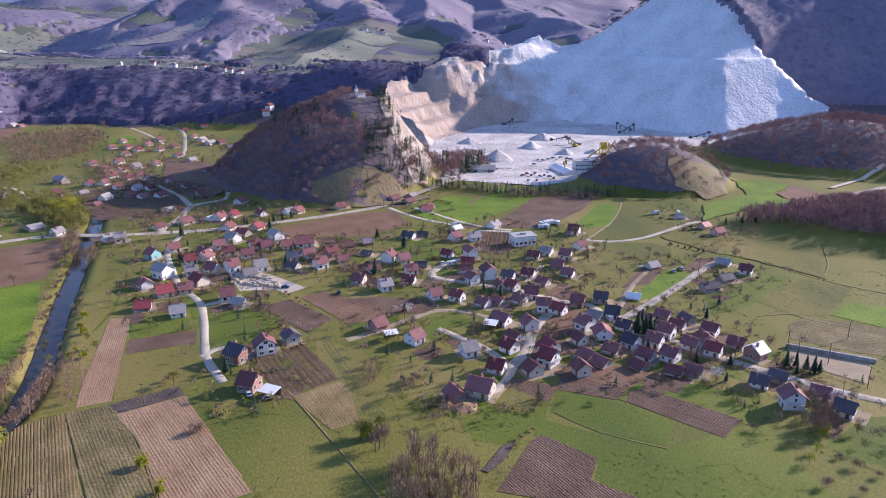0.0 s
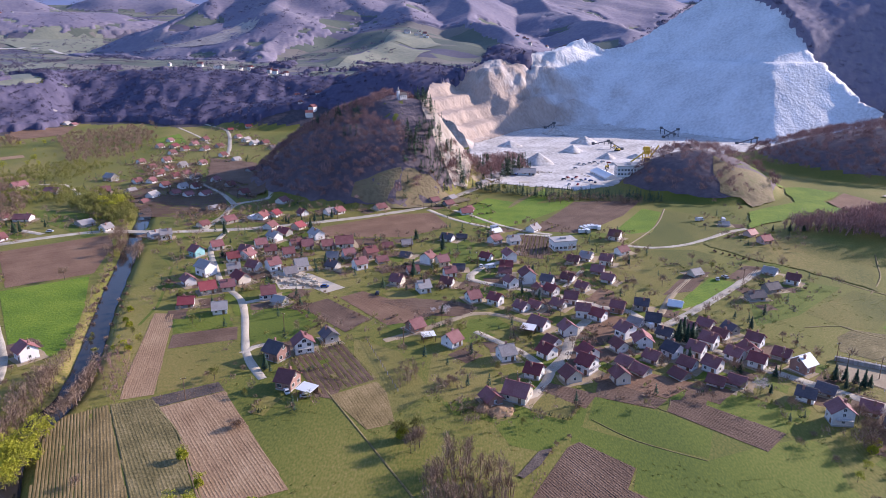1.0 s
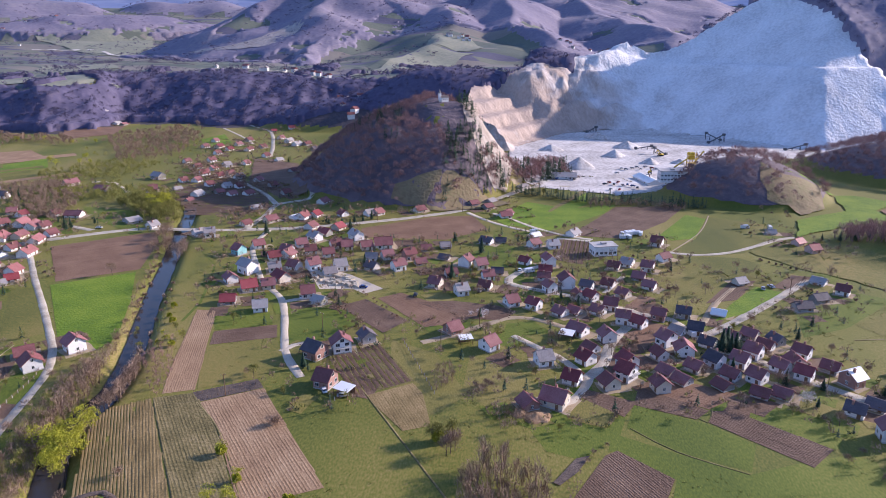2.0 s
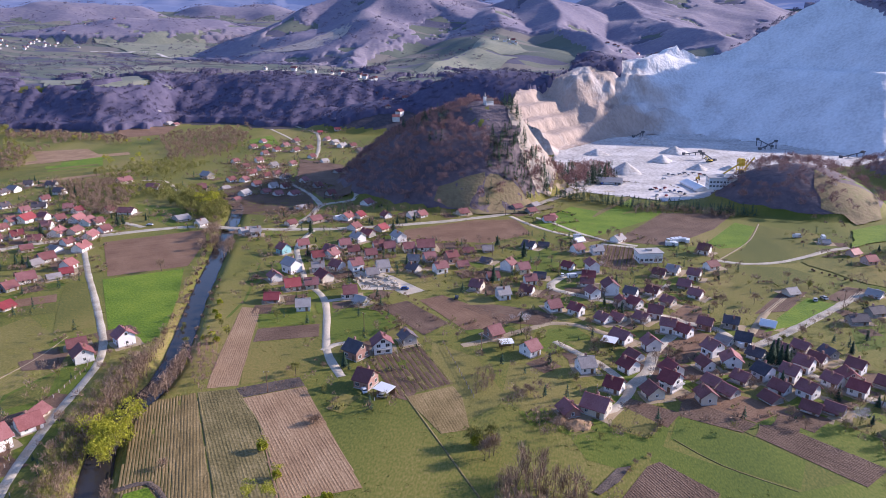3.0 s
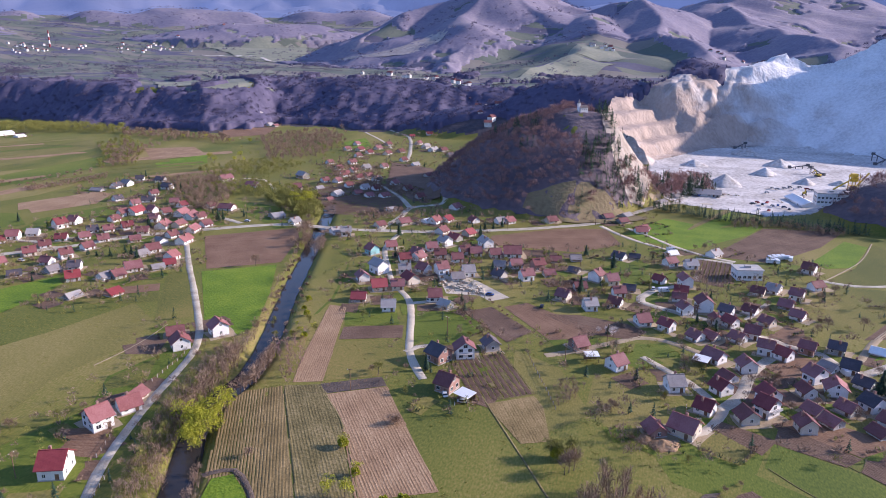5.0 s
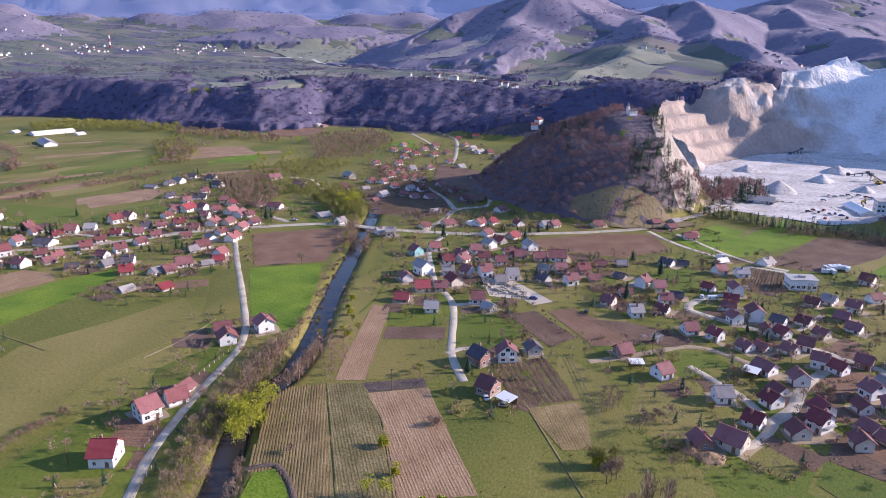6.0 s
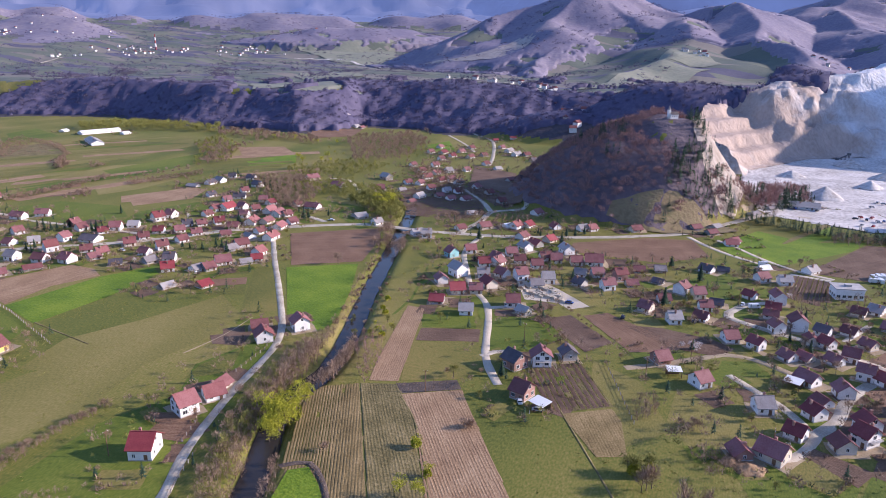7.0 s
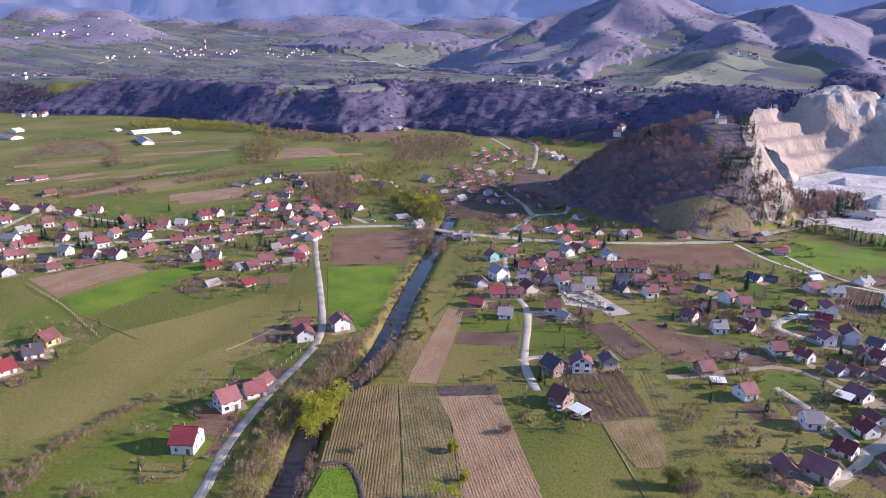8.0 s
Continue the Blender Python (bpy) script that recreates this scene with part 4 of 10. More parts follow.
ribbon("lane", [(25.6, 230.5), (23.3, 223.1), (18.3, 213.3), (12, 209.3)], 3.2, GRAVEL, "curved gravel drive to a large house")
ribbon("lane", [(22.1, 235.8), (14.7, 247.4), (6.6, 255.2), (-2.3, 264.5)], 3.2, ASPHALT, "paved lane between two houses")
ribbon("lane", [(-473.8, 263.1), (-500, 311.9), (-454.1, 311.3), (-406.5, 315.7), (-361, 318.7)], 4, ASPHALT, "street among the western houses")
ribbon("lane", [(-622.3, 355.9), (-614, 376.2), (-613.2, 402.7)], 4, GRAVEL, "gravel yard road of white barns")
ribbon("lane", [(-360.9, 536.8), (-339, 536.5), (-306, 501.9)], 3, GRAVEL, "pale farm track")
ribbon("lane", [(-290.1, 405), (-270.1, 397.1)], 4, ASPHALT, "short side street")
ribbon("lane", [(51.9, 342.7), (43.9, 325.7), (40.1, 317.8)], 2.5, GRAVEL, "narrow garden path")
ribbon("lane", [(166.6, 348.8), (176, 330.8), (186.1, 315.9), (204.7, 299.1)], 1.2, WEEDS, "dry ditch along the field edge")
ribbon("track", [(-121.8, 197.2), (-103.5, 168.8), (-86, 141.6)], 0.9, WEEDS, "dark ditch between two fields")
ribbon("track", [(-107.8, 199.1), (-95.1, 185.8), (-80.6, 163.9), (-72.1, 149.2)], 0.8, WEEDS, "dark furrow between two fields")
ribbon("track", [(-54.5, 214.5), (-40.6, 192.8), (-27.2, 171.7), (-16.1, 154.2)], 0.7, WEEDS, "dry ditch across the meadow")
ribbon("track", [(-118.5, 145), (-116.9, 146.8), (-111.4, 150.2), (-104, 145.2), (-98.2, 138.9), (-95, 133)], 1.8, BURNT, "overgrown dark ditch round a grass plot", 0.3)
ribbon("track", [(-283.8, 188.7), (-242.4, 182.5)], 0.7, WEEDS, "field boundary of dry weeds")
ribbon("track", [(134.4, 274.4), (150, 276.5), (153, 272.8)], 0.8, WEEDS, "field boundary of dry weeds")
ribbon("track", [(150, 276.5), (156, 269.2), (166.3, 262.1), (178, 255.2)], 1, WEEDS, "weedy bank between fields")
ribbon("track", [(35.5, 198.4), (47.6, 186.7), (65.7, 177.4)], 0.35, WEEDS, "plot boundary in the grass")
ribbon("track", [(63.9, 212.6), (60.5, 204.3), (53.3, 212.7)], 0.35, WEEDS, "plot boundary in the grass")
ribbon("track", [(181.8, 314.5), (198.9, 338.9), (210.7, 367.2)], 0.8, WEEDS, "field boundary of dry weeds")
ribbon("track", [(125.3, 472.9), (109.1, 429.1), (84.5, 387.9)], 0.8, DIRT, "grassy boundary between meadow and crop")
ribbon("track", [(-201.1, 192.3), (-199, 213.3), (-201.1, 234.6)], 0.5, DIRT, "path beside the orchard")
ribbon("lane", [(-389.1, 875.9), (-332.5, 800.3), (-300.4, 748.9)], 3, GRAVEL, "pale track among far gardens")
ribbon("lane", [(-378.2, 919.5), (-318.5, 851.4), (-274.2, 739.8), (-251.4, 666.2)], 4, ASPHALT, "pale road through the far hamlet")


# ---- fields and yards ----
GRASS_PLOT = [(-115.1, 144.5), (-110.4, 148.3), (-103.4, 142.8), (-99, 138.2), (-104, 130), (-111, 131)]
f = patch("field", [(-231.9, 300.9), (-199.7, 323.7), (-180.7, 285.5), (-165.8, 250.2), (-163, 236.8), (-173.1, 227.7), (-187.6, 242.1)], CROP, "bright green young crop beside the river", 0.085)
f = patch("field", [(-273.8, 361.4), (-228.4, 397.4), (-215, 377), (-200, 328.5), (-232.2, 305.5)], RED_SOIL, "bare reddish-brown field beside the main road", 0.089)
furrows(f, [(-273.8, 361.4), (-228.4, 397.4), (-215, 377), (-200, 328.5), (-232.2, 305.5)], 35, 1.364, 0.0156, RED_SOIL)
f = patch("field", [(-144.3, 277.6), (-135.4, 277.6), (-112.3, 207.4), (-122.4, 203.4), (-129.8, 225.5)], TAN_SOIL, "long strip of freshly tilled tan soil", 0.093)
furrows(f, [(-144.3, 277.6), (-135.4, 277.6), (-112.3, 207.4), (-122.4, 203.4), (-129.8, 225.5)], -73, 0.806, 0.0162, TAN_SOIL)
f = patch("field", [(-136.3, 184.4), (-135.5, 193.1), (-124.6, 200.1), (-86.2, 140.2), (-107, 128.9), (-121.3, 151.8)], STUBBLE, "ploughed stubble field with long furrows", 0.097)
furrows(f, [(-136.3, 184.4), (-135.5, 193.1), (-124.6, 200.1), (-86.2, 140.2), (-107, 128.9), (-121.3, 151.8)], -61, 0.93, 0.0198, STUBBLE)
f = patch("field", [(-124, 200.4), (-111.6, 205.2), (-95.8, 186.7), (-72.5, 147.6), (-85.7, 140.5)], WEEDS, "weedy grey-brown fallow strip", 0.101)
furrows(f, [(-124, 200.4), (-111.6, 205.2), (-95.8, 186.7), (-72.5, 147.6), (-85.7, 140.5)], -55, 0.992, 0.018, WEEDS)
f = patch("field", [(-106.7, 199.2), (-88.7, 211), (-77.4, 194.7), (-52.1, 158.7), (-72.1, 147.8), (-94.8, 186)], TAN_SOIL, "pale maize stubble field with rows", 0.105)
furrows(f, [(-106.7, 199.2), (-88.7, 211), (-77.4, 194.7), (-52.1, 158.7), (-72.1, 147.8), (-94.8, 186)], -53, 0.93, 0.0198, TAN_SOIL)
f = patch("field", [(-112.2, 205.4), (-93.2, 217.4), (-88.8, 211.4), (-106.9, 199.6)], BURNT, "strip of dark dry brush at a field edge", 0.109)
f = patch("field", [(-122.9, 240.6), (-99.1, 253.7), (-89, 233.5), (-91.8, 219.2), (-111.8, 208.2), (-118.7, 225.7)], OLIVE, "olive-green rough pasture", 0.072)
f = patch("field", [(-135, 274.5), (-113.3, 283.3), (-104.8, 265.4), (-127.3, 257.3)], LAWN, "vegetable garden with green rows", 0.030)
furrows(f, [(-135, 274.5), (-113.3, 283.3), (-104.8, 265.4), (-127.3, 257.3)], 24, 1.24, 0.0325, LAWN)
f = patch("field", [(-126.7, 255.5), (-102.7, 265.2), (-98.6, 252.7), (-123.1, 243.1)], SOIL, "brown dug garden plot", 0.089)
furrows(f, [(-126.7, 255.5), (-102.7, 265.2), (-98.6, 252.7), (-123.1, 243.1)], 22, 0.744, 0.0156, SOIL)
f = patch("field", [(-105.1, 287.9), (-90, 294.6), (-75.2, 281.8), (-59.4, 260.7), (-75.9, 254), (-90.8, 244.6)], LAWN, "mown green lawn beside the lane", 0.042)
VINEYARD = [(-72.7, 238.6), (-55.4, 251.9), (-36.9, 221.9), (-55.4, 208.4)]
f = patch("field", VINEYARD, WEEDS, "orchard plot of dark vine rows on weedy grass", 0.097)
furrows(f, VINEYARD, -59, 2.2, 0.02, SOIL)
f = patch("field", [(-51.9, 209.5), (-37.1, 220.1), (-32.6, 213.2), (-27, 193.1), (-35.5, 189.1)], STUBBLE, "pale dry stubble plot", 0.101)
furrows(f, [(-51.9, 209.5), (-37.1, 220.1), (-32.6, 213.2), (-27, 193.1), (-35.5, 189.1)], -62, 0.93, 0.0135, STUBBLE)
f = patch("field", [(-81.7, 288.4), (-71.7, 298.5), (-47.9, 275.6), (-56, 261.4)], SOIL, "dark ploughed garden plot", 0.105)
furrows(f, [(-81.7, 288.4), (-71.7, 298.5), (-47.9, 275.6), (-56, 261.4)], -46, 0.868, 0.026, SOIL)
f = patch("field", [(-66.2, 300), (-56.7, 308.4), (-38.7, 296.4), (-16.3, 285.1), (-29.6, 273.6), (-39.6, 269.2)], RED_SOIL, "bare reddish ploughed field", 0.109)
furrows(f, [(-66.2, 300), (-56.7, 308.4), (-38.7, 296.4), (-16.3, 285.1), (-29.6, 273.6), (-39.6, 269.2)], -44, 1.116, 0.0195, RED_SOIL)
f = patch("field", [(-48, 296.9), (-31.3, 300.5), (-9.8, 296.6), (-1.1, 290.4), (-7.6, 279.9), (-19.9, 280.1), (-36.3, 288.4)], SOIL, "dark ploughed plot below the houses", 0.113)
furrows(f, [(-48, 296.9), (-31.3, 300.5), (-9.8, 296.6), (-1.1, 290.4), (-7.6, 279.9), (-19.9, 280.1), (-36.3, 288.4)], -15, 0.992, 0.026, SOIL)
f = patch("field", [(-356.8, 208.5), (-342.2, 253.6), (-324.6, 253.6), (-311.8, 246.8), (-320.2, 224.7), (-316.4, 197.6)], TAN_SOIL, "bare pale brown field behind a fence", 0.085)
furrows(f, [(-356.8, 208.5), (-342.2, 253.6), (-324.6, 253.6), (-311.8, 246.8), (-320.2, 224.7), (-316.4, 197.6)], 81, 1.364, 0.0108, TAN_SOIL)
f = patch("field", [(-314.9, 196.6), (-310.2, 245.4), (-298.8, 270.5), (-287.3, 262.8), (-283.1, 243.4), (-281.7, 224.3), (-282.8, 190.8), (-283, 187.5)], CROP, "strip of bright green young crop", 0.089)
f = patch("field", [(-176.9, 152.1), (-162.2, 159.2), (-153.4, 143), (-167.3, 140.8), (-169.2, 147.8)], RED_SOIL, "square of bare red-brown garden soil", 0.093)
furrows(f, [(-176.9, 152.1), (-162.2, 159.2), (-153.4, 143), (-167.3, 140.8), (-169.2, 147.8)], 21, 0.868, 0.0195, RED_SOIL)
f = patch("field", [(-254.5, 267.8), (-240.1, 278.1), (-233.4, 269.1), (-247.4, 259.2)], RED_SOIL, "brown vegetable bed", 0.097)
furrows(f, [(-254.5, 267.8), (-240.1, 278.1), (-233.4, 269.1), (-247.4, 259.2)], 32, 0.744, 0.0156, RED_SOIL)
f = patch("field", [(-246.9, 257.4), (-232.2, 267.7), (-223.9, 256.6), (-240.3, 247.4)], OLIVE, "small olive garden plot", 0.054)
f = patch("field", [(-204, 210.5), (-190.4, 221.6), (-184.8, 207.7), (-197, 204.2)], SOIL, "dark kitchen garden", 0.105)
f = patch("field", [(-187.6, 187.7), (-182.9, 205.5), (-172.9, 187.3), (-184.5, 175.5)], OLIVE, "young orchard on short grass", 0.066)
f = patch("field", [(-246.3, 291.6), (-236.2, 297.3), (-196, 245.5), (-209.3, 236.5), (-223.7, 256.7)], OLIVE, "pale green pasture beside the road", 0.072)
f = patch("field", [(-255.8, 181.9), (-243.7, 210.9), (-233, 251.5), (-207.9, 234.8), (-203.1, 204.2), (-208.6, 170.4), (-247, 154.9)], STRAW, "broad dry meadow", 0.018)
f = patch("field", GRASS_PLOT, CROP, "patch of bright grass by the stream", 0.26)
f = patch("field", [(-181.8, 99.5), (-186.4, 139.2), (-178.1, 166.3), (-189.5, 186.6), (-179.9, 223.9), (-174.8, 215.8), (-159.3, 171.8), (-147.9, 133.8), (-136.7, 112.7), (-172.2, 93.4)], LAWN, "green meadow below the farmhouses", 0.042)
f = patch("field", [(-186.9, 343.4), (-189.1, 369.3), (-180, 360.5), (-162.6, 338.6), (-154.6, 315.2), (-146.3, 286.1), (-144.6, 265.9), (-151.4, 254.4), (-165.4, 289.2), (-175.2, 314.4)], LAWN, "fresh grass along the river bank", 0.048)
f = patch("field", [(-132.5, 416), (-37.4, 466.8), (-26.4, 454), (-15.1, 427.4), (-42.1, 378.1), (-62.4, 377.5), (-121.5, 393.5)], OLIVE, "rough common below the main road", 0.054)
f = patch("field", [(-100.8, 419.1), (-59.1, 451.5), (-33.1, 457.3), (-20.9, 424.2), (-44.9, 398.7), (-66.4, 398.6), (-99.1, 399.3)], RED_SOIL, "bare red-brown field below the main road", 0.105)
furrows(f, [(-100.8, 419.1), (-59.1, 451.5), (-33.1, 457.3), (-20.9, 424.2), (-44.9, 398.7), (-66.4, 398.6), (-99.1, 399.3)], 20, 1.488, 0.0156, RED_SOIL)
f = patch("field", [(-19.2, 451.1), (3.6, 500.8), (22.8, 488.9), (10.6, 450.6), (-8, 431.4)], CROP, "bright green crop strip", 0.109)
f = patch("field", [(10.5, 451.9), (49.1, 534.6), (46.9, 499.6), (26.7, 463.6)], CROP, "bright green crop strip beside the track", 0.113)
f = patch("field", [(22.8, 488.9), (50.2, 552.2), (49.3, 538.1), (12, 457.9)], WEEDS, "grey fallow strip", 0.085)
f = patch("field", [(24, 406.7), (40.9, 402.3), (38.7, 367.7), (20.7, 365.9), (18, 377.5)], SOIL, "vineyard rows on dark soil", 0.089)
furrows(f, [(24, 406.7), (40.9, 402.3), (38.7, 367.7), (20.7, 365.9), (18, 377.5)], -97, 1.488, 0.0455, SOIL)
f = patch("field", [(-312.6, 172.7), (-317.8, 195.1), (-281.8, 185.9), (-274.7, 171.5), (-279.4, 162), (-291.7, 155.2)], LAWN, "green garden plot beside a fence", 0.042)
f = patch("field", [(-240.6, 152.8), (-227.6, 196.1), (-212.3, 228.3), (-203.3, 221.8), (-206.8, 177.1), (-199.3, 149.8), (-201, 123.1), (-207.1, 108.6), (-242.5, 126.1)], STRAW, "dry yellowish meadow strip", 0.036)
f = patch("field", [(-389.3, 320), (-409.8, 363.5), (-396.9, 402.9), (-386.4, 423.7), (-372.1, 407.7), (-374.3, 356.9), (-376.6, 318.4)], LAWN, "green strip behind houses", 0.054)
f = patch("field", [(-702.1, 432.5), (-740.3, 554.7), (-693.7, 624.2), (-621, 557.5), (-656, 489.8), (-631.9, 398.6)], STRAW, "dry strip in the western meadows", 0.048)
f = patch("field", [(-577.3, 474.3), (-572.7, 586.3), (-580.2, 651.1), (-540.3, 605.7), (-525.4, 537), (-526.2, 450.2)], LAWN, "green strip in the western meadows", 0.066)
f = patch("field", [(-751.6, 547.9), (-714.5, 643.3), (-640.1, 656.7), (-666.4, 599.2), (-690.2, 516.1)], OLIVE, "pale strip below the farm sheds", 0.072)
f = patch("field", [(-51.3, 255.5), (-31.9, 244.9), (-16.8, 213.9), (-30.2, 196), (-43.6, 210.5)], STRAW, "dry grass between garden plots", 0.018)
f = patch("field", [(-18.7, 244.7), (0.9, 234.8), (8.6, 213.5), (-8.7, 204.4), (-19.1, 217.9)], STRAW, "dry yellowish meadow beside the houses", 0.024)
f = patch("field", [(124.9, 315.8), (156.2, 331.3), (172.1, 322.6), (137.3, 286.9), (115.2, 274.8)], LAWN, "green slope behind the upper houses", 0.042)
f = patch("field", [(-9.3, 474.3), (22.4, 473.2), (10.3, 429.5), (-11.6, 435.6)], CROP, "bright green crop strip", 0.097)
f = patch("field", [(26.7, 479.6), (67.3, 498.7), (56, 472.1), (12.8, 416.3), (5.8, 421.7)], CROP, "bright green crop strip between fallows", 0.101)
f = patch("field", [(66.4, 491.7), (115.1, 498.8), (94.2, 455.2), (61.3, 411.1), (29.6, 415.8)], SOIL, "dark ploughed field in strips", 0.105)
furrows(f, [(66.4, 491.7), (115.1, 498.8), (94.2, 455.2), (61.3, 411.1), (29.6, 415.8)], -127, 1.488, 0.0195, SOIL)
f = patch("field", [(110.4, 473.4), (121.1, 463.5), (103.6, 416.1), (89, 410.2), (84.2, 421.9)], CROP, "bright green crop strip by the wood", 0.109)
f = patch("field", [(124.5, 469.7), (154.7, 453.2), (154.7, 424.9), (124.5, 389), (99.3, 380.8), (85.2, 387.9), (104.3, 416.1)], OLIVE, "pale meadow inside a curving lane", 0.072)
f = patch("field", [(126.8, 391.2), (159, 411.9), (183.3, 420.1), (198.6, 378), (206.6, 362.2), (186.7, 317.5), (165.8, 347), (145.1, 363.9)], OLIVE, "wide pale meadow under the hill", 0.330, 6)
f = patch("field", [(26.1, 403.5), (41.2, 400.7), (32.7, 360), (19.1, 366.3)], SOIL, "vineyard rows on dark soil", 0.089)
furrows(f, [(26.1, 403.5), (41.2, 400.7), (32.7, 360), (19.1, 366.3)], -99, 1.488, 0.0455, SOIL)
f = patch("field", [(76.3, 379.3), (118.7, 380.3), (128.2, 369.5), (97.1, 324.4), (85.8, 312.9), (57.9, 325.4), (59.2, 342.5)], OLIVE, "dry olive pasture above the houses", 0.042)
f = patch("field", [(104.6, 341.3), (116.8, 342.8), (100, 314.9), (84.9, 309.1)], SOIL, "dark ploughed plot", 0.097)
furrows(f, [(104.6, 341.3), (116.8, 342.8), (100, 314.9), (84.9, 309.1)], -122, 0.93, 0.0195, SOIL)
f = patch("field", [(121.3, 333.9), (137.7, 353.4), (146.6, 351.2), (130.1, 330.3)], SOIL, "dark tilled plot beside a drive", 0.101)
furrows(f, [(121.3, 333.9), (137.7, 353.4), (146.6, 351.2), (130.1, 330.3)], -122, 0.93, 0.0195, SOIL)
f = patch("field", [(114.1, 334.1), (126.9, 325.4), (107.8, 304.9), (83.5, 288.1), (95.6, 308.9)], CROP, "bright green lawn strip beside the street", 0.105)
f = patch("field", [(141.3, 290.2), (175.6, 318.5), (193.8, 306.6), (162.5, 272.6), (150, 276.5)], OLIVE, "mown green-brown meadow", 0.066)
furrows(f, [(141.3, 290.2), (175.6, 318.5), (193.8, 306.6), (162.5, 272.6), (150, 276.5)], -130, 2.48, 0.0065, OLIVE)
f = patch("field", [(166.2, 274.9), (181.5, 289.3), (201.2, 280.4), (185.8, 256.2), (181.7, 260.6)], CROP, "bright green crop strip", 0.113)
f = patch("field", [(143.5, 265.4), (153, 272.8), (180.1, 261.8), (186.9, 250.8), (174.5, 231.6), (151, 242.4), (138.1, 251.8)], WEEDS, "bare grey-brown fallow field", 0.085)
furrows(f, [(143.5, 265.4), (153, 272.8), (180.1, 261.8), (186.9, 250.8), (174.5, 231.6), (151, 242.4), (138.1, 251.8)], -30, 1.55, 0.009, WEEDS)
f = patch("yard", [(132.7, 242.8), (145.7, 240.6), (157.6, 229.7), (147, 215.1), (135.8, 225.7), (125.1, 228.9)], DIRT, "pale gravel sports yard beside the street", 0.089)
f = patch("field", [(67.7, 224.7), (74.8, 226.8), (103, 206.2), (95.8, 193.3), (85.5, 194.8), (63.9, 212.6)], LAWN, "bright grass plot behind the houses", 0.042)
f = patch("field", [(63.7, 211.8), (70.7, 212.4), (94.1, 192.7), (84.8, 182.7), (60.9, 204.3)], SOIL, "long dark ploughed plot", 0.097)
furrows(f, [(63.7, 211.8), (70.7, 212.4), (94.1, 192.7), (84.8, 182.7), (60.9, 204.3)], -42, 0.806, 0.0234, SOIL)
f = patch("field", [(38.7, 213), (60.6, 203.2), (71.9, 192.7), (66.5, 178.8), (47.6, 186.7), (34.6, 198.4)], LAWN, "green plot with rough tussocks", 0.054)
f = patch("field", [(20.2, 217.3), (24, 222.1), (40, 214.9), (34.6, 204.8)], SOIL, "brown garden plot", 0.105)
furrows(f, [(20.2, 217.3), (24, 222.1), (40, 214.9), (34.6, 204.8)], -33, 0.806, 0.0195, SOIL)
f = patch("field", [(41.1, 221.8), (45.6, 224.3), (62.8, 211.8), (57.5, 205.8), (38.7, 213)], SOIL, "brown garden plot", 0.109)
furrows(f, [(41.1, 221.8), (45.6, 224.3), (62.8, 211.8), (57.5, 205.8), (38.7, 213)], -36, 0.806, 0.0195, SOIL)
f = patch("field", [(26.2, 182.4), (30, 185.4), (44.3, 172.9), (40.2, 163), (53.8, 153.3), (38.5, 151.2), (14.1, 158.4)], SOIL, "dark ploughed field with furrows", 0.113)
furrows(f, [(26.2, 182.4), (30, 185.4), (44.3, 172.9), (40.2, 163), (53.8, 153.3), (38.5, 151.2), (14.1, 158.4)], -58, 0.868, 0.026, SOIL)
f = patch("field", [(29.6, 195), (47.4, 185.7), (65.7, 177.4), (81.7, 184.6), (98.2, 190.7), (103.8, 187.4), (100.8, 167.3), (104.2, 150.4), (54.6, 151), (41.7, 163), (44.7, 172.9), (27.4, 185.4)], LAWN, "broad fresh green meadow", 0.030)
f = patch("field", [(4.2, 193.8), (12.2, 207.7), (22.2, 213.3), (35.9, 207.3), (32.3, 195), (19.1, 179.5), (9.1, 182.6)], LAWN, "rough dark-green pasture with tussocks", 0.036)
f = patch("field", [(112.9, 178.2), (133.5, 193.4), (147, 194.9), (129.3, 166.9), (115.7, 171.1)], LAWN, "fresh green plot at the street's end", 0.042)
f = patch("field", [(48.7, 276.2), (54, 285.5), (67.6, 278.9), (49.4, 258.9), (41.8, 270.3)], RED_SOIL, "brown garden between houses", 0.097)
furrows(f, [(48.7, 276.2), (54, 285.5), (67.6, 278.9), (49.4, 258.9), (41.8, 270.3)], -110, 0.868, 0.0195, RED_SOIL)
f = patch("field", [(56.6, 317.4), (62.8, 313.4), (60.8, 295.4), (48.9, 302.7)], RED_SOIL, "bare earth yard", 0.101)
f = patch("field", [(53.6, 233.8), (65.1, 229.1), (76, 223.7), (63, 212.6), (50.8, 220), (43.7, 225.2)], RED_SOIL, "bare earth behind farm sheds", 0.105)
furrows(f, [(53.6, 233.8), (65.1, 229.1), (76, 223.7), (63, 212.6), (50.8, 220), (43.7, 225.2)], -36, 0.992, 0.0156, RED_SOIL)
f = patch("yard", [(-110.1, 334.9), (-101.1, 339.9), (-86.7, 331.2), (-66, 312.8), (-74, 305.1), (-81, 311.1), (-97, 309.1)], GRAVEL, "pale stone yard with heaps of blocks", 0.109)
f = patch("field", [(-37.6, 355.7), (-18.3, 391.4), (-2.2, 395.2), (-7.9, 354.3), (-25.1, 349.1)], LAWN, "bright grass under the houses", 0.072)
f = patch("field", [(-7.2, 342.2), (4.4, 348.6), (9.1, 339.5), (0.7, 320.3), (-8.6, 326)], LAWN, "green garden inside the lane's bend", 0.030)
f = patch("field", [(-5.4, 276.7), (6.1, 280.3), (13.8, 269.1), (2.9, 265.6), (-6.6, 265.5)], LAWN, "green plot below the lane", 0.036)
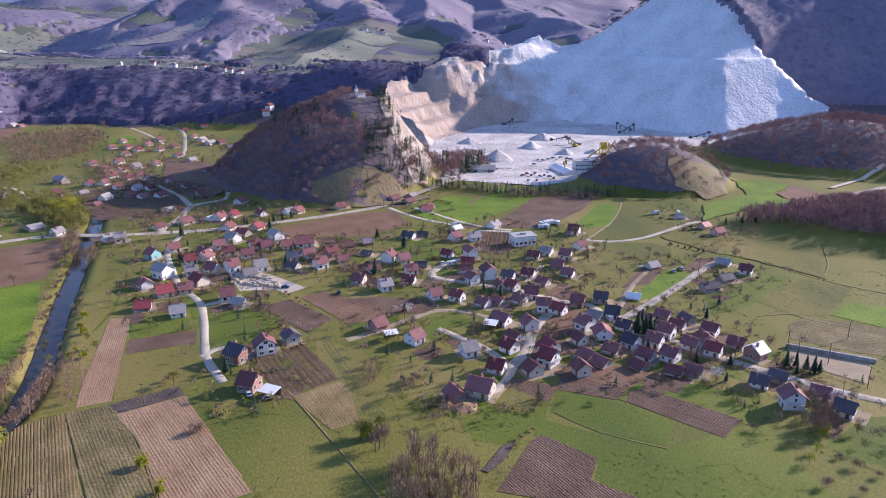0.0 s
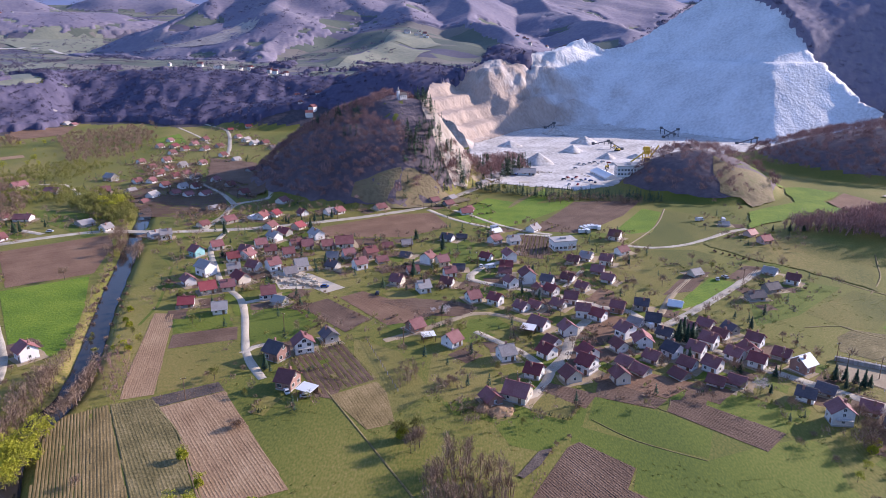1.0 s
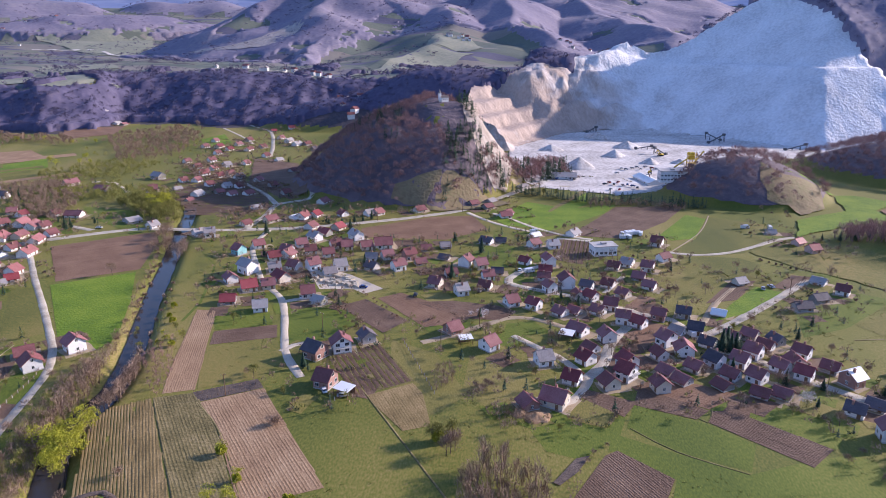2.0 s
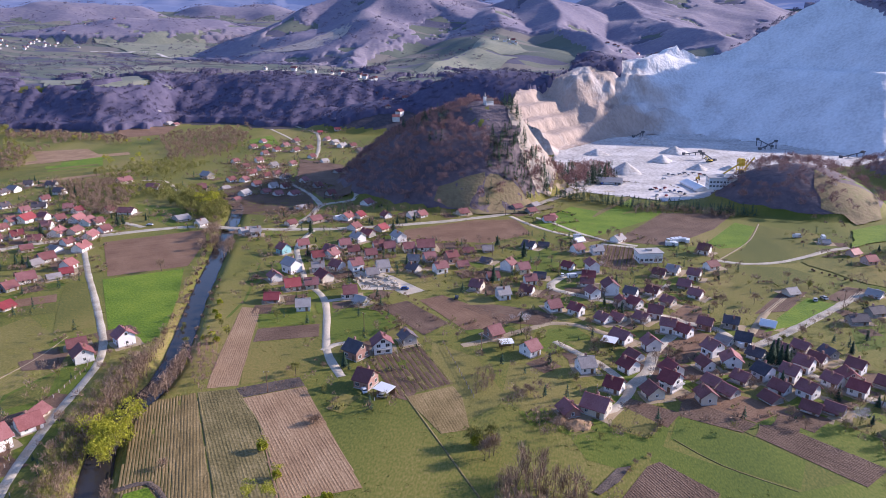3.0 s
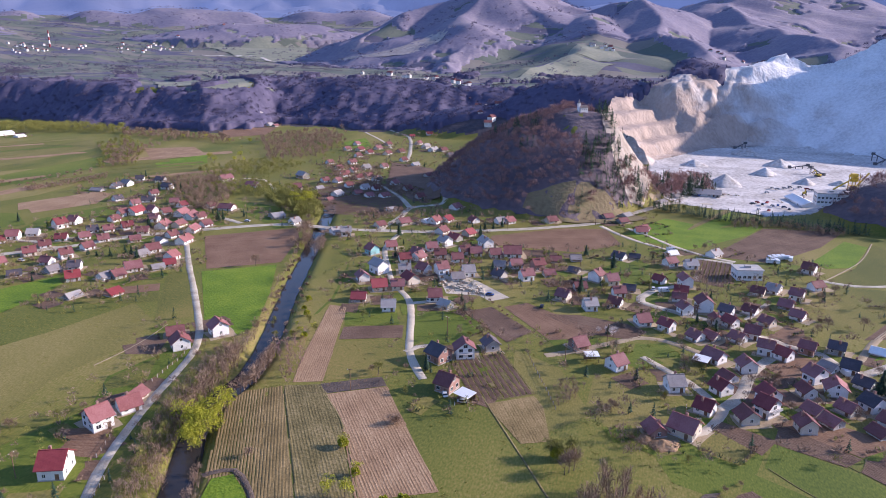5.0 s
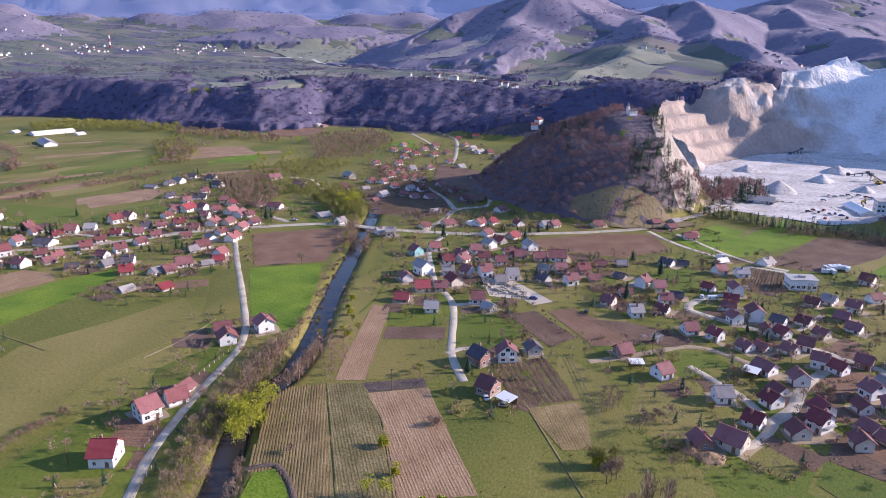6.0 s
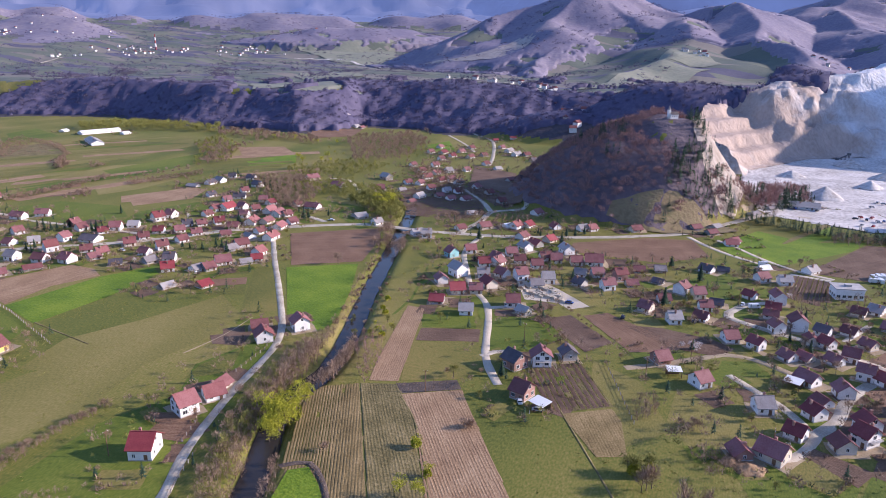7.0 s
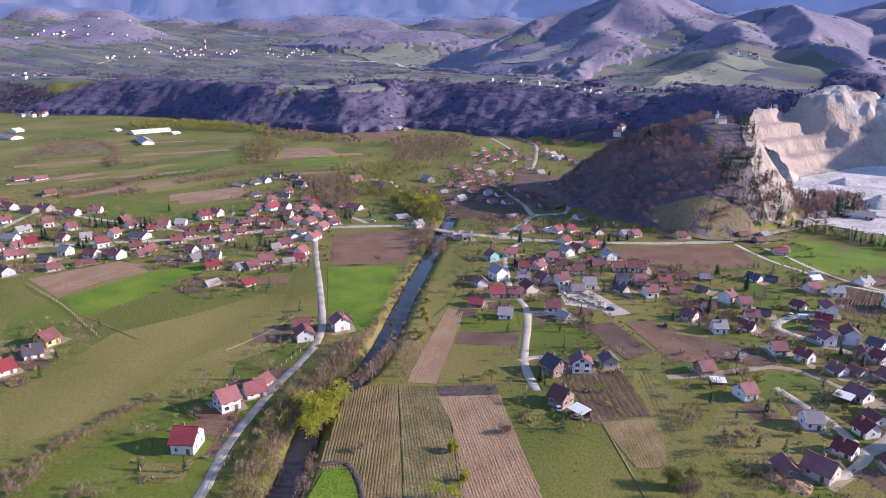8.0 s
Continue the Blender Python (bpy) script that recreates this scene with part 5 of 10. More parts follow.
f = patch("field", [(-409.1, 357.5), (-368, 466), (-344.6, 466), (-300.9, 379.5), (-349.4, 342.7)], OLIVE, "grassy ground among houses", 0.042)
f = patch("field", [(-276.8, 518.8), (-250.5, 578.5), (-201.2, 522.9), (-179.7, 468.1), (-190.8, 442.2), (-229.8, 439.5)], SOIL, "dark ploughed ground in the hamlet", 0.097)
furrows(f, [(-276.8, 518.8), (-250.5, 578.5), (-201.2, 522.9), (-179.7, 468.1), (-190.8, 442.2), (-229.8, 439.5)], 4, 1.55, 0.0156, SOIL)
f = patch("field", [(-263.8, 658.9), (-210.7, 634.8), (-163.4, 509.2), (-181, 494.7), (-226.5, 547.9)], SOIL, "dark soil plot below the wooded hill", 0.401, 6)
f = patch("field", [(-315.8, 456.9), (-256.5, 444.9), (-236.8, 410.5), (-254.6, 402.1), (-289.5, 426)], LAWN, "striped green vegetable field", 0.060)
furrows(f, [(-315.8, 456.9), (-256.5, 444.9), (-236.8, 410.5), (-254.6, 402.1), (-289.5, 426)], -18, 1.86, 0.026, LAWN)
f = patch("field", [(-568.6, 658.1), (-522, 686.2), (-474.9, 644.7), (-505.2, 593)], TAN_SOIL, "pale bare field", 0.109)
f = patch("field", [(-494.9, 585.4), (-474.9, 644.7), (-439.6, 596.2), (-461.9, 550.1)], CROP, "bright green strip in the far meadows", 0.113)
f = patch("field", [(-582.6, 833.1), (-531.3, 889.4), (-500.5, 807.8), (-542, 761.7)], RED_SOIL, "bare reddish field under the scarp", 0.385, 6)
f = patch("field", [(-552.5, 387.6), (-550.2, 426.2), (-498.5, 390.4), (-516.6, 366.5)], RED_SOIL, "patch of bare earth in the meadow", 0.089)
f = patch("field", [(-465, 396.3), (-439.4, 447.3), (-412.3, 419), (-445.9, 379.5)], TAN_SOIL, "pale dry strip in the meadow", 0.093)
f = patch("field", [(-577.4, 373), (-594.7, 496.1), (-543.9, 556.3), (-505.7, 516.5), (-532.4, 430.1), (-526.1, 348.1)], STRAW, "long dry meadow strip", 0.036)
f = patch("field", [(-374.4, 775.1), (-365.4, 823), (-329, 757.8), (-342.3, 723.9)], CROP, "bright green garden strip", 0.101)
f = patch("field", [(-781.3, 476.6), (-812.4, 546.3), (-784, 588.3), (-708.1, 541.2), (-709.3, 495), (-729.9, 450.4)], WEEDS, "scrubby brown fallow in the western meadows", 0.105)
f = patch("field", [(-531.4, 424.3), (-533.8, 477.4), (-479.3, 474.3), (-475.3, 423.6), (-485.8, 392.3)], STRAW, "pale dry strip beside a hedge", 0.054)
f = patch("field", [(-454.9, 394.3), (-443.1, 451.1), (-422, 445.9), (-407.5, 414), (-428.6, 375.2)], TAN_SOIL, "pale pinkish tilled strip", 0.113)
f = patch("field", [(-507, 330.2), (-491.4, 363.2), (-436.1, 370.9), (-405.6, 349.1), (-426.7, 313.4), (-489.2, 318)], LAWN, "green meadow behind the western houses", 0.030)
f = patch("field", [(-929.8, 619), (-953, 679.8), (-843.5, 634.1), (-851.4, 573.3)], LAWN, "green strip under the scarp", 0.036)
f = patch("field", [(-700.6, 578.6), (-680, 698.3), (-623.1, 648.6), (-614.5, 528)], STRAW, "pale mown strip in the western meadows", 0.030)
f = patch("field", [(-746.3, 436.2), (-776, 479.8), (-704, 439.8), (-679.3, 395.5)], OLIVE, "olive strip beside a ditch", 0.048)

# ---- long strips of the western meadows ----
def strips():
    rnd = random.Random(88)
    looks = [(STRAW, "long dry meadow strip"), (OLIVE, "long olive meadow strip"), (LAWN, "long green meadow strip"), (STRAW, "pale mown meadow strip"), (OLIVE, "rough grass strip"), (TAN_SOIL, "narrow tilled tan strip")]
    k = 0
    for cx, cy, angle, count in ((-585, 360, 60, 9), (-500, 330, 74, 8), (-660, 500, 55, 8), (-455, 470, 48, 6)):
        c, q = math.cos(radians(angle)), math.sin(radians(angle))
        v = 0.0
        for i in range(count):
            wide = rnd.uniform(7, 17)
            v += wide + rnd.uniform(2, 14)
            u, long = rnd.uniform(-15, 30), rnd.uniform(70, 140)
            lean = rnd.uniform(-5, 5)
            ring = [(u, v), (u + long, v + lean), (u + long, v + lean + wide), (u, v + wide)]
            material, label = rnd.choice(looks[:5]) if i % 5 else looks[5]
            k += 1
            patch("field", [(cx + a * c - b * q, cy + a * q + b * c) for a, b in ring], material, label, 0.118 + 0.004 * k, 12, 0, 60 + k)


strips()
patch("field", [(17.5, 179.8), (21.7, 181.7), (17.6, 173.1), (12.3, 166.4), (10.5, 167.6)], BURNT, "strip of dark dug earth at a field edge", 0.28)

# ---- fields on the slopes ----
patch("field", [(186.3, 525.1), (200.7, 534.5), (246.1, 542.8), (268.1, 523.2), (242.9, 494.6), (245.4, 465.8), (229.7, 450.8), (198.1, 447.6), (164, 423.7), (180.6, 465.9), (221, 493.6), (236, 560.6)], CROP, "bright green meadow on the slope between two woods", 0.6, 8, category="field")
patch("field", [(243.6, 494.3), (268.9, 522.7), (278.7, 491.9), (252.1, 457.7), (247.2, 469.5)], RED_SOIL, "brown ploughed plot on the slope", 0.6, 8, category="field")
patch("slope", [(173.7, 534.6), (188.4, 521.9), (218.5, 531.9), (209.8, 496.2), (186.9, 479), (183.9, 491.7), (169, 493.3), (169.3, 510.7)], DRYHILL, "dry tan grassy hillside", 0.7, 6, category="field")
patch("slope", [(-92, 483), (-70, 492), (-44, 500), (-18, 506), (-8, 494), (-22, 477), (-60, 466), (-92, 475)], DRYHILL, "dry tan grass at the foot of the wooded hill", 0.6, 5, category="field")
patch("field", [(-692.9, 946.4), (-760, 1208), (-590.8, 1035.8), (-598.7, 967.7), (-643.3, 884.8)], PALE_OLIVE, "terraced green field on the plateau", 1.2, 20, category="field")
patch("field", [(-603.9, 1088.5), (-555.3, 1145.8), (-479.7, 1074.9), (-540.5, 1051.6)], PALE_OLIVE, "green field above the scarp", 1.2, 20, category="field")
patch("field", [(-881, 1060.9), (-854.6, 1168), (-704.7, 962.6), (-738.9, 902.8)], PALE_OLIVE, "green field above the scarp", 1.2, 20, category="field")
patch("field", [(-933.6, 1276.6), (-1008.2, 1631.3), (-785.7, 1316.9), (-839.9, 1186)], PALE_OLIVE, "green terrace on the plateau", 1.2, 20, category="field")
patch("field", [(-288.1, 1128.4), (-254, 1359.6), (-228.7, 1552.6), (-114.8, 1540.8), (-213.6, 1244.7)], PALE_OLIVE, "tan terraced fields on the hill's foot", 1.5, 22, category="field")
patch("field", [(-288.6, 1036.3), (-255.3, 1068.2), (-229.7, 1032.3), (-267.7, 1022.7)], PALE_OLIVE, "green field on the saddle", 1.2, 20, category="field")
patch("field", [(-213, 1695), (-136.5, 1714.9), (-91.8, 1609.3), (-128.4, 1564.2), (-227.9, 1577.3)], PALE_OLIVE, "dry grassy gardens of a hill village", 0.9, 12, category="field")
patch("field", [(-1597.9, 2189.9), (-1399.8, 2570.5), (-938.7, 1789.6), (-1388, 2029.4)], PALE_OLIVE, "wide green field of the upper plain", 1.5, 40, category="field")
patch("mine_scar", [(-859.2, 1742.5), (-738.6, 1686), (-609.7, 1673), (-568.9, 1731.7), (-566.1, 1876.2), (-612.4, 1849.1), (-662.8, 1762.1), (-722.3, 1719.3)], SPOIL, "bare tan opencast scar on the hillside", 4, 25, category="quarry")
ribbon("road", [(-1425.1, 1951.5), (-1357.6, 1984.5), (-1238.4, 2004.7), (-1028.7, 1787.8), (-927.5, 1768.3), (-853.9, 1731.7)], 14, DUST, "pale road and viaduct works across the plain", 1.6)
ribbon("road", [(-615.8, 1309.8), (-546.4, 1305.6), (-461.3, 1265.7), (-343.6, 1129.6), (-298.1, 1067.6)], 6, GRAVEL, "pale hill road past scattered houses", 1.6)
ribbon("road", [(215.1, 424.3), (241.3, 434.1), (267.2, 461)], 3.5, GRAVEL, "pale forest road on the bank", 0.8)
ribbon("road", [(292.7, 512.1), (328.8, 538.7), (358.6, 555.5)], 3.5, GRAVEL, "pale forest road climbing the slope", 0.8)
ribbon("road", [(247.4, 448.9), (290.4, 485), (334.8, 512.6)], 6, GRAVEL, "stony clearing beside the wood", 0.8)
ribbon("road", [(-1892.6, 1392.9), (-1936.3, 1475.1), (-1955, 1510)], 10, GRAVEL, "pale track on the plain", 1.6)

# ---- water ----
ribbon("river", RIVER, 8.2, WATER, "slow grey-blue river between earthen banks", category="river", z=-1.55)

# ---- quarry ----
patch("quarry_floor", PIT, DUST, "pale dusty quarry floor", 0.35, 9, 0.5, 5, "quarry")
patch("quarry_face", CREST[:20] + PIT[8:18], ROCK, "huge pale limestone quarry face with terraces and an ochre cliff", 0.8, 4.2, 0.9, 6, "quarry")
patch("rock_cliff", [(-48, 556), (-36, 532), (-22, 520), (-13, 530), (-8, 560), (-11, 600), (-15, 640), (-14.5, 700), (-12.5, 716), (-47, 760), (-64, 704), (-58, 650), (-54, 600)], WARM_ROCK, "pale broken cliff cut into the wooded hill", 0.9, 3.4, 1.3, 7, "quarry")
patch("hill_floor", [(-74 + 118 * math.sin(a) * (1 + 0.03 * math.sin(3 * a)), 582 - 112 * math.cos(a)) for a in np.linspace(-2.6, 0.42, 26)] + [(-46, 500), (-34, 530), (-34, 566), (-52, 590), (-66, 620), (-80, 690)],
      FOREST, "leaf-littered slope of the church hill", 0.5, 6, 0, 8, "hillside")
patch("hill_floor", [(168 + 58 * math.sin(a), 548 + 57 * math.cos(a)) for a in np.linspace(0, 6.0, 24)], FOREST, "leaf-littered low hill beside the quarry", 0.4, 6, 0, 9, "hillside")

# ---- woods ----
rs = np.random.RandomState(77)
near_crowns = [bare_crown(rs, 7, 95, 0.30, 0.42) for _ in range(4)]
mid_crowns = [bare_crown(rs, 9, 34, 0.75, 0.48) for _ in range(4)]
far_crowns = [bare_crown(rs, 9, 22, 0.95, 0.6) for _ in range(6)]
slope_crowns = [bare_crown(rs, 9, 27, 0.6, 0.55) for _ in range(5)]
fir_crowns = [conifer_crown(rs, 9, 60, 0.24) for _ in range(3)]

x, y = scatter(-215, 60, 455, 720, 4.2, 1)
z = ground(x, y)
s = line_distance(x, y, PIT, True)
bare_slope = inside(x, y, [(-92, 483), (-70, 492), (-44, 500), (-18, 506), (-8, 494), (-22, 477), (-60, 466), (-92, 475)]) & (waves(x, y, 30, 27) > -0.25)
keep = (z > 3.5) & (z < 75) & (s > 24) & ((s > 38) | (y > 640) | (waves(x, y, 30, 28) > 0.5)) & ~inside(x, y, PIT) & ~bare_slope & ~((np.hypot(x + 66, y - 572) < 13) | (np.hypot(x + 64, y - 552) < 20))
firs = keep & (((x > -58) & (waves(x, y, 60, 2) > -0.2)) | ((z > 40) & (x < -95) & (waves(x, y, 50, 4) > 0.1)))
woodland("woodland", "reddish bare deciduous wood on the conical church hill", x[keep & ~firs], y[keep & ~firs], RED_TWIG, near_crowns, 0.7, 1.25, 2)
woodland("conifer_wood", "dark conifers on the flank of the church hill", x[firs], y[firs], NEEDLE, fir_crowns, 0.8, 1.3, 3)

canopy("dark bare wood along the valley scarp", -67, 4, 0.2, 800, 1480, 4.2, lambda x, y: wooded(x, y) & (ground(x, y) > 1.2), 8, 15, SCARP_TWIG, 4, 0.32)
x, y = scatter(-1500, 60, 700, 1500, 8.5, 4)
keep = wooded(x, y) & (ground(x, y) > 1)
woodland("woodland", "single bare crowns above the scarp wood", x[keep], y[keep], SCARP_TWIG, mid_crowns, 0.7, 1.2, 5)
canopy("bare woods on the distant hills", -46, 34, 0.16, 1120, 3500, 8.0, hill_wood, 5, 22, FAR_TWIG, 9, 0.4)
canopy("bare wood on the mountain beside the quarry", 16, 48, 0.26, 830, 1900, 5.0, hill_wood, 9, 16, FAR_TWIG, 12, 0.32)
x, y = scatter(150, 1000, 740, 1500, 11.0, 10)
keep = hill_wood(x, y)
rim = (line_distance(x, y, CREST, True) < 9) & ~inside(x, y, CREST) & (x > 195) & (y > 780)
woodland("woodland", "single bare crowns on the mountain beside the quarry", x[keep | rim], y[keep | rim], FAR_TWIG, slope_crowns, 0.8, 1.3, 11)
x, y = scatter(180, 440, 760, 1110, 4.5, 20)
rim = (line_distance(x, y, CREST, True) < 6) & ~inside(x, y, CREST) & (x > 205) & (y > 780)
woodland("woodland", "line of bare trees along the quarry's brink", x[rim], y[rim], SCARP_TWIG, mid_crowns, 0.7, 1.1, 21)
x, y = scatter(95, 560, 370, 800, 5.9, 13)
z = ground(x, y)
open_slope = inside(x, y, [(188, 500), (208, 500), (216, 530), (197, 560), (190, 540)])
keep = ((z > 4.0) | ((z > 1.2) & (x > 235) & (y > 500))) & ~open_slope & ~inside(x, y, CREST) & (line_distance(x, y, PIT, True) > 6) & ~inside(x, y, PIT) & (waves(x, y, 90, 41) > -0.45)
woodland("woodland", "bare wood on the low hills beside the fields", x[keep], y[keep], RED_TWIG, near_crowns, 0.8, 1.4, 14)


x, y = scatter(-30, 60, 525, 650, 4.0, 93)
z = ground(x, y)
foot = inside(x, y, [(-42, 508), (-14, 519), (-4, 552), (18, 572), (42, 596), (38, 640), (12, 645), (-12, 604), (-30, 578), (-46, 540)]) & (z < np.where(y > 556, 12, 30))
dark = foot & (waves(x, y, 40, 94) > 0.0)
woodland("woodland", "bare wood between the church hill and the quarry yard", x[foot & ~dark], y[foot & ~dark], RED_TWIG, near_crowns, 1.0, 1.7, 94)
woodland("conifer_wood", "conifers between the church hill and the quarry yard", x[dark], y[dark], NEEDLE, fir_crowns, 0.8, 1.6, 97)
BELT = [(-2, 530), (14, 520), (40, 508), (75, 504), (100, 500), (122, 494)]
x, y = scatter(-30, 140, 460, 560, 3.0, 95)
belt = line_distance(x, y, BELT)
keep = belt < 6.5
woodland("conifer_wood", "belt of dark conifers between fields and quarry", x[keep], y[keep], NEEDLE, fir_crowns, 0.5, 1.0, 96)

x, y = scatter(-3400, -150, 1000, 3700, 22.0, 110)
back = plateau_depth(x, y)
keep = (back > 170) & (np.hypot(x, y) < 3850) & (waves(x, y, 260, 111) + 0.7 * waves(x, y, 70, 112) > 0.15) & (ground(x, y) < 330)
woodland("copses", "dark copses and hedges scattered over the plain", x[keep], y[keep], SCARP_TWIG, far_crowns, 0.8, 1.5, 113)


# ---- makers of the smaller things ----
def raw(name, bm, material):
    me = bpy.data.meshes.new(name)
    bm.to_mesh(me)
    bm.free()
    me.materials.append(material)
    return me


def thicket(poly, step, low, high, material, label, seed, slim=0.09, spread=0.34):
    """A dense stand of bare growth inside an outline."""
    xs, ys = [p[0] for p in poly], [p[1] for p in poly]
    x, y = scatter(min(xs), max(xs), min(ys), max(ys), step, seed)
    ok = inside(x, y, poly) & (line_distance(x, y, RIVER) > RIVER_HALF - 0.5)
    rs = np.random.RandomState(seed)
    kinds = [np.concatenate([bare_crown(rs, 5, 75, slim * 2.2, spread), slivers(rs, 5, (0, 0, 2), (0.5, 0.5, 0.8), 3.2, 0.16, 6.0, 0.0)]) for _ in range(4)]
    return woodland("thicket", label, x[ok], y[ok], material, kinds, low / 5, high / 5, seed)


def tree_stuff(key, rows):
    """The farther bushes and trees of a kind, joined."""
    out = []
    for i, (x, y, h) in enumerate(rows):
        rs = np.random.RandomState(i)
        c = (slivers(rs, 70, (0, 0, h * 0.45), (h * 0.6, h * 0.55, h * 0.5), 0.9, 0.4, 0.8, 0.1) if key == "bush" else bare_crown(rs, h, 110, 0.28, 0.38)).reshape(-1, 3)
        out.append(c + np.array((x, y, float(ground(x, y)))))
    co = np.concatenate(out)
    tagged(new("thicket", tri_mesh("thicket", co, np.arange(len(co)).reshape(-1, 3), TWIG if key != "bud" else BUDS)), "scattered bare bushes and small trees in far meadows", "thicket", kind="stuff")


def far_village(rows):
    """Houses too far to pick apart: walls and roofs of many, joined."""
    box_co = np.array([(-5, -4, -2), (5, -4, -2), (5, 4, -2), (-5, 4, -2), (-5, -4, 5.2), (5, -4, 5.2), (5, 4, 5.2), (-5, 4, 5.2)])
    roof_co = np.array([(-5.6, -4.7, 4.9), (5.6, -4.7, 4.9), (5.6, 4.7, 4.9), (-5.6, 4.7, 4.9), (-5.6, 0, 8.4), (5.6, 0, 8.4)])
    verts, faces, mats = [], [], []
    for x, y, turn in rows:
        rnd = random.Random(int(x * 3 + y))
        m = np.array(pose(x, y, float(ground(x, y)) + 0.8, 0, 0, turn) @ Matrix.Scale(rnd.uniform(0.6, 1.0), 4))
        colour = rnd.choice((1, 2, 2, 3))
        for co, fs, k in ((box_co, ((0, 1, 5, 4), (1, 2, 6, 5), (2, 3, 7, 6), (3, 0, 4, 7)), 0), (roof_co, ((0, 1, 5, 4), (2, 3, 4, 5), (1, 2, 5), (3, 0, 4), (3, 2, 1, 0)), colour)):
            n = len(verts)
            verts += (co @ m[:3, :3].T + m[:3, 3]).tolist()
            faces += [tuple(i + n for i in f) for f in fs]
            mats += [k] * len(fs)
    me = mesh_of("distant_village", verts, faces)
    for k in (WALLS["w"][0], ROOFS["r"][0], ROOFS["b"][0], ROOFS["g"][0]):
        me.materials.append(k)
    me.polygons.foreach_set("material_index", np.array(mats, np.int32))
    tagged(new("distant_village", me), "white houses with red roofs far across the plain", "village", kind="stuff")


def rounded(bm, width=0.06):
    bmesh.ops.bevel(bm, geom=bm.edges[:], offset=width, segments=2, affect="EDGES")
    return bm


PAINTS = [surface("car_paint_" + n, [c, tuple(v * 1.2 for v in c)], 2, 0.5, rough=0.25, bump=0, spec=0.5) for n, c in (("white", (0.62, 0.62, 0.62)), ("silver", (0.36, 0.37, 0.39)), ("dark", (0.04, 0.045, 0.055)), ("red", (0.35, 0.04, 0.03)), ("blue", (0.05, 0.09, 0.25)))]
PAINT_WORDS = ["white", "silver-grey", "dark", "red", "blue"]
RUBBER = surface("tyre_rubber", [(0.02, 0.02, 0.02), (0.035, 0.035, 0.035)], 1, 0.1, bump=0.1)
YELLOW = surface("yellow_machine_paint", [(0.50, 0.33, 0.03), (0.62, 0.43, 0.05), (0.66, 0.50, 0.12)], 3, 0.5, rough=0.5, bump=0.1)
STEEL = surface("dusty_dark_steel", [(0.06, 0.06, 0.065), (0.11, 0.11, 0.115), (0.18, 0.17, 0.165)], 3, 0.4, rough=0.6, bump=0.1)
bm = bmesh.new()
bmesh.ops.create_cone(bm, cap_ends=True, segments=12, radius1=0.33, radius2=0.33, depth=0.22, matrix=pose(0, 0, 0, 90, 0, 0))
WHEEL = raw("wheel", bm, RUBBER)
CAR_BODY = [raw("body", rounded(boxed((-2.1, 2.1, -0.86, 0.86, 0.32, 0.92)), 0.15), p) for p in PAINTS]
CAR_ROOF = [raw("roof_panel", rounded(boxed((-1.2, 0.75, -0.7, 0.7, 1.38, 1.46)), 0.03), p) for p in PAINTS]
bm = boxed((-1.5, 1.15, -0.76, 0.76, 0.9, 1.4))
for v in bm.verts:
    if v.co.z > 1.2:
        v.co.x *= 0.78
        v.co.y *= 0.9
CAR_GLASS = raw("glazing", bm, GLASS)
VAN_BODY = raw("body", rounded(boxed((-2.7, 2.0, -1.0, 1.0, 0.35, 2.45), (1.9, 2.75, -0.98, 0.98, 0.35, 1.25)), 0.1), PAINTS[0])
VAN_GLASS = raw("windscreen", boxed((1.96, 2.06, -0.85, 0.85, 1.3, 2.05), (0.9, 1.7, -1.03, 1.03, 1.35, 2.0)), GLASS)


def vehicle(x, y, turn, kind):
    rnd = random.Random(int(x * 11 + y * 5))
    k = rnd.choices(range(5), [4, 3, 2, 1, 1])[0]
    if kind == "car":
        ob = tagged(new("car"), "%s parked hatchback car on a yard" % PAINT_WORDS[k], "car", "parked cars")
        share("body", CAR_BODY[k], ob), share("glazing", CAR_GLASS, ob), share("roof_panel", CAR_ROOF[k], ob)
        ax = ((-1.3, 0.8), (1.3, 0.8), (-1.3, -0.8), (1.3, -0.8))
    else:
        ob = tagged(new("van"), "white delivery van parked beside houses", "van", "parked vans")
        share("body", VAN_BODY, ob), share("windscreen", VAN_GLASS, ob)
        ax = ((-1.7, 0.95), (1.8, 0.95), (-1.7, -0.95), (1.8, -0.95))
    for a, b in ax:
        share("wheel", WHEEL, ob, pose(a, b, 0.33))
    ob.matrix_basis = pose(x, y, max(float(ground(x, y)), 0) + (0.75 if y > 500 else 0.12), 0, 0, turn + rnd.uniform(-8, 8))


v, f = tube([(0, 0, -0.5), (0, 0, 8.5)], [0.16, 0.11], 7)
POLE = mesh_of("post", v, f + [tuple(range(7, 14))], TIMBER)
ARM = raw("crossarm", boxed((-0.9, 0.9, -0.06, 0.06, 8.0, 8.14)), TIMBER)
INSULATOR = raw("insulator", boxed((-0.06, 0.06, -0.06, 0.06, 8.14, 8.36)), FRAME)


def utility_pole(x, y):
    ob = tagged(new("utility_pole"), "wooden utility pole with a crossarm beside a lane", "pole", "utility poles")
    ob.matrix_basis = pose(x, y, float(ground(x, y)), 0, 0, (x * 7) % 180)
    share("post", POLE, ob), share("crossarm", ARM, ob)
    for k in (-0.8, 0.0, 0.8):
        share("insulator", INSULATOR, ob, pose(k, 0, 0))


FENCE_POST = raw("post", boxed((-0.09, 0.09, -0.09, 0.09, -0.3, 1.35)), CONCRETE)


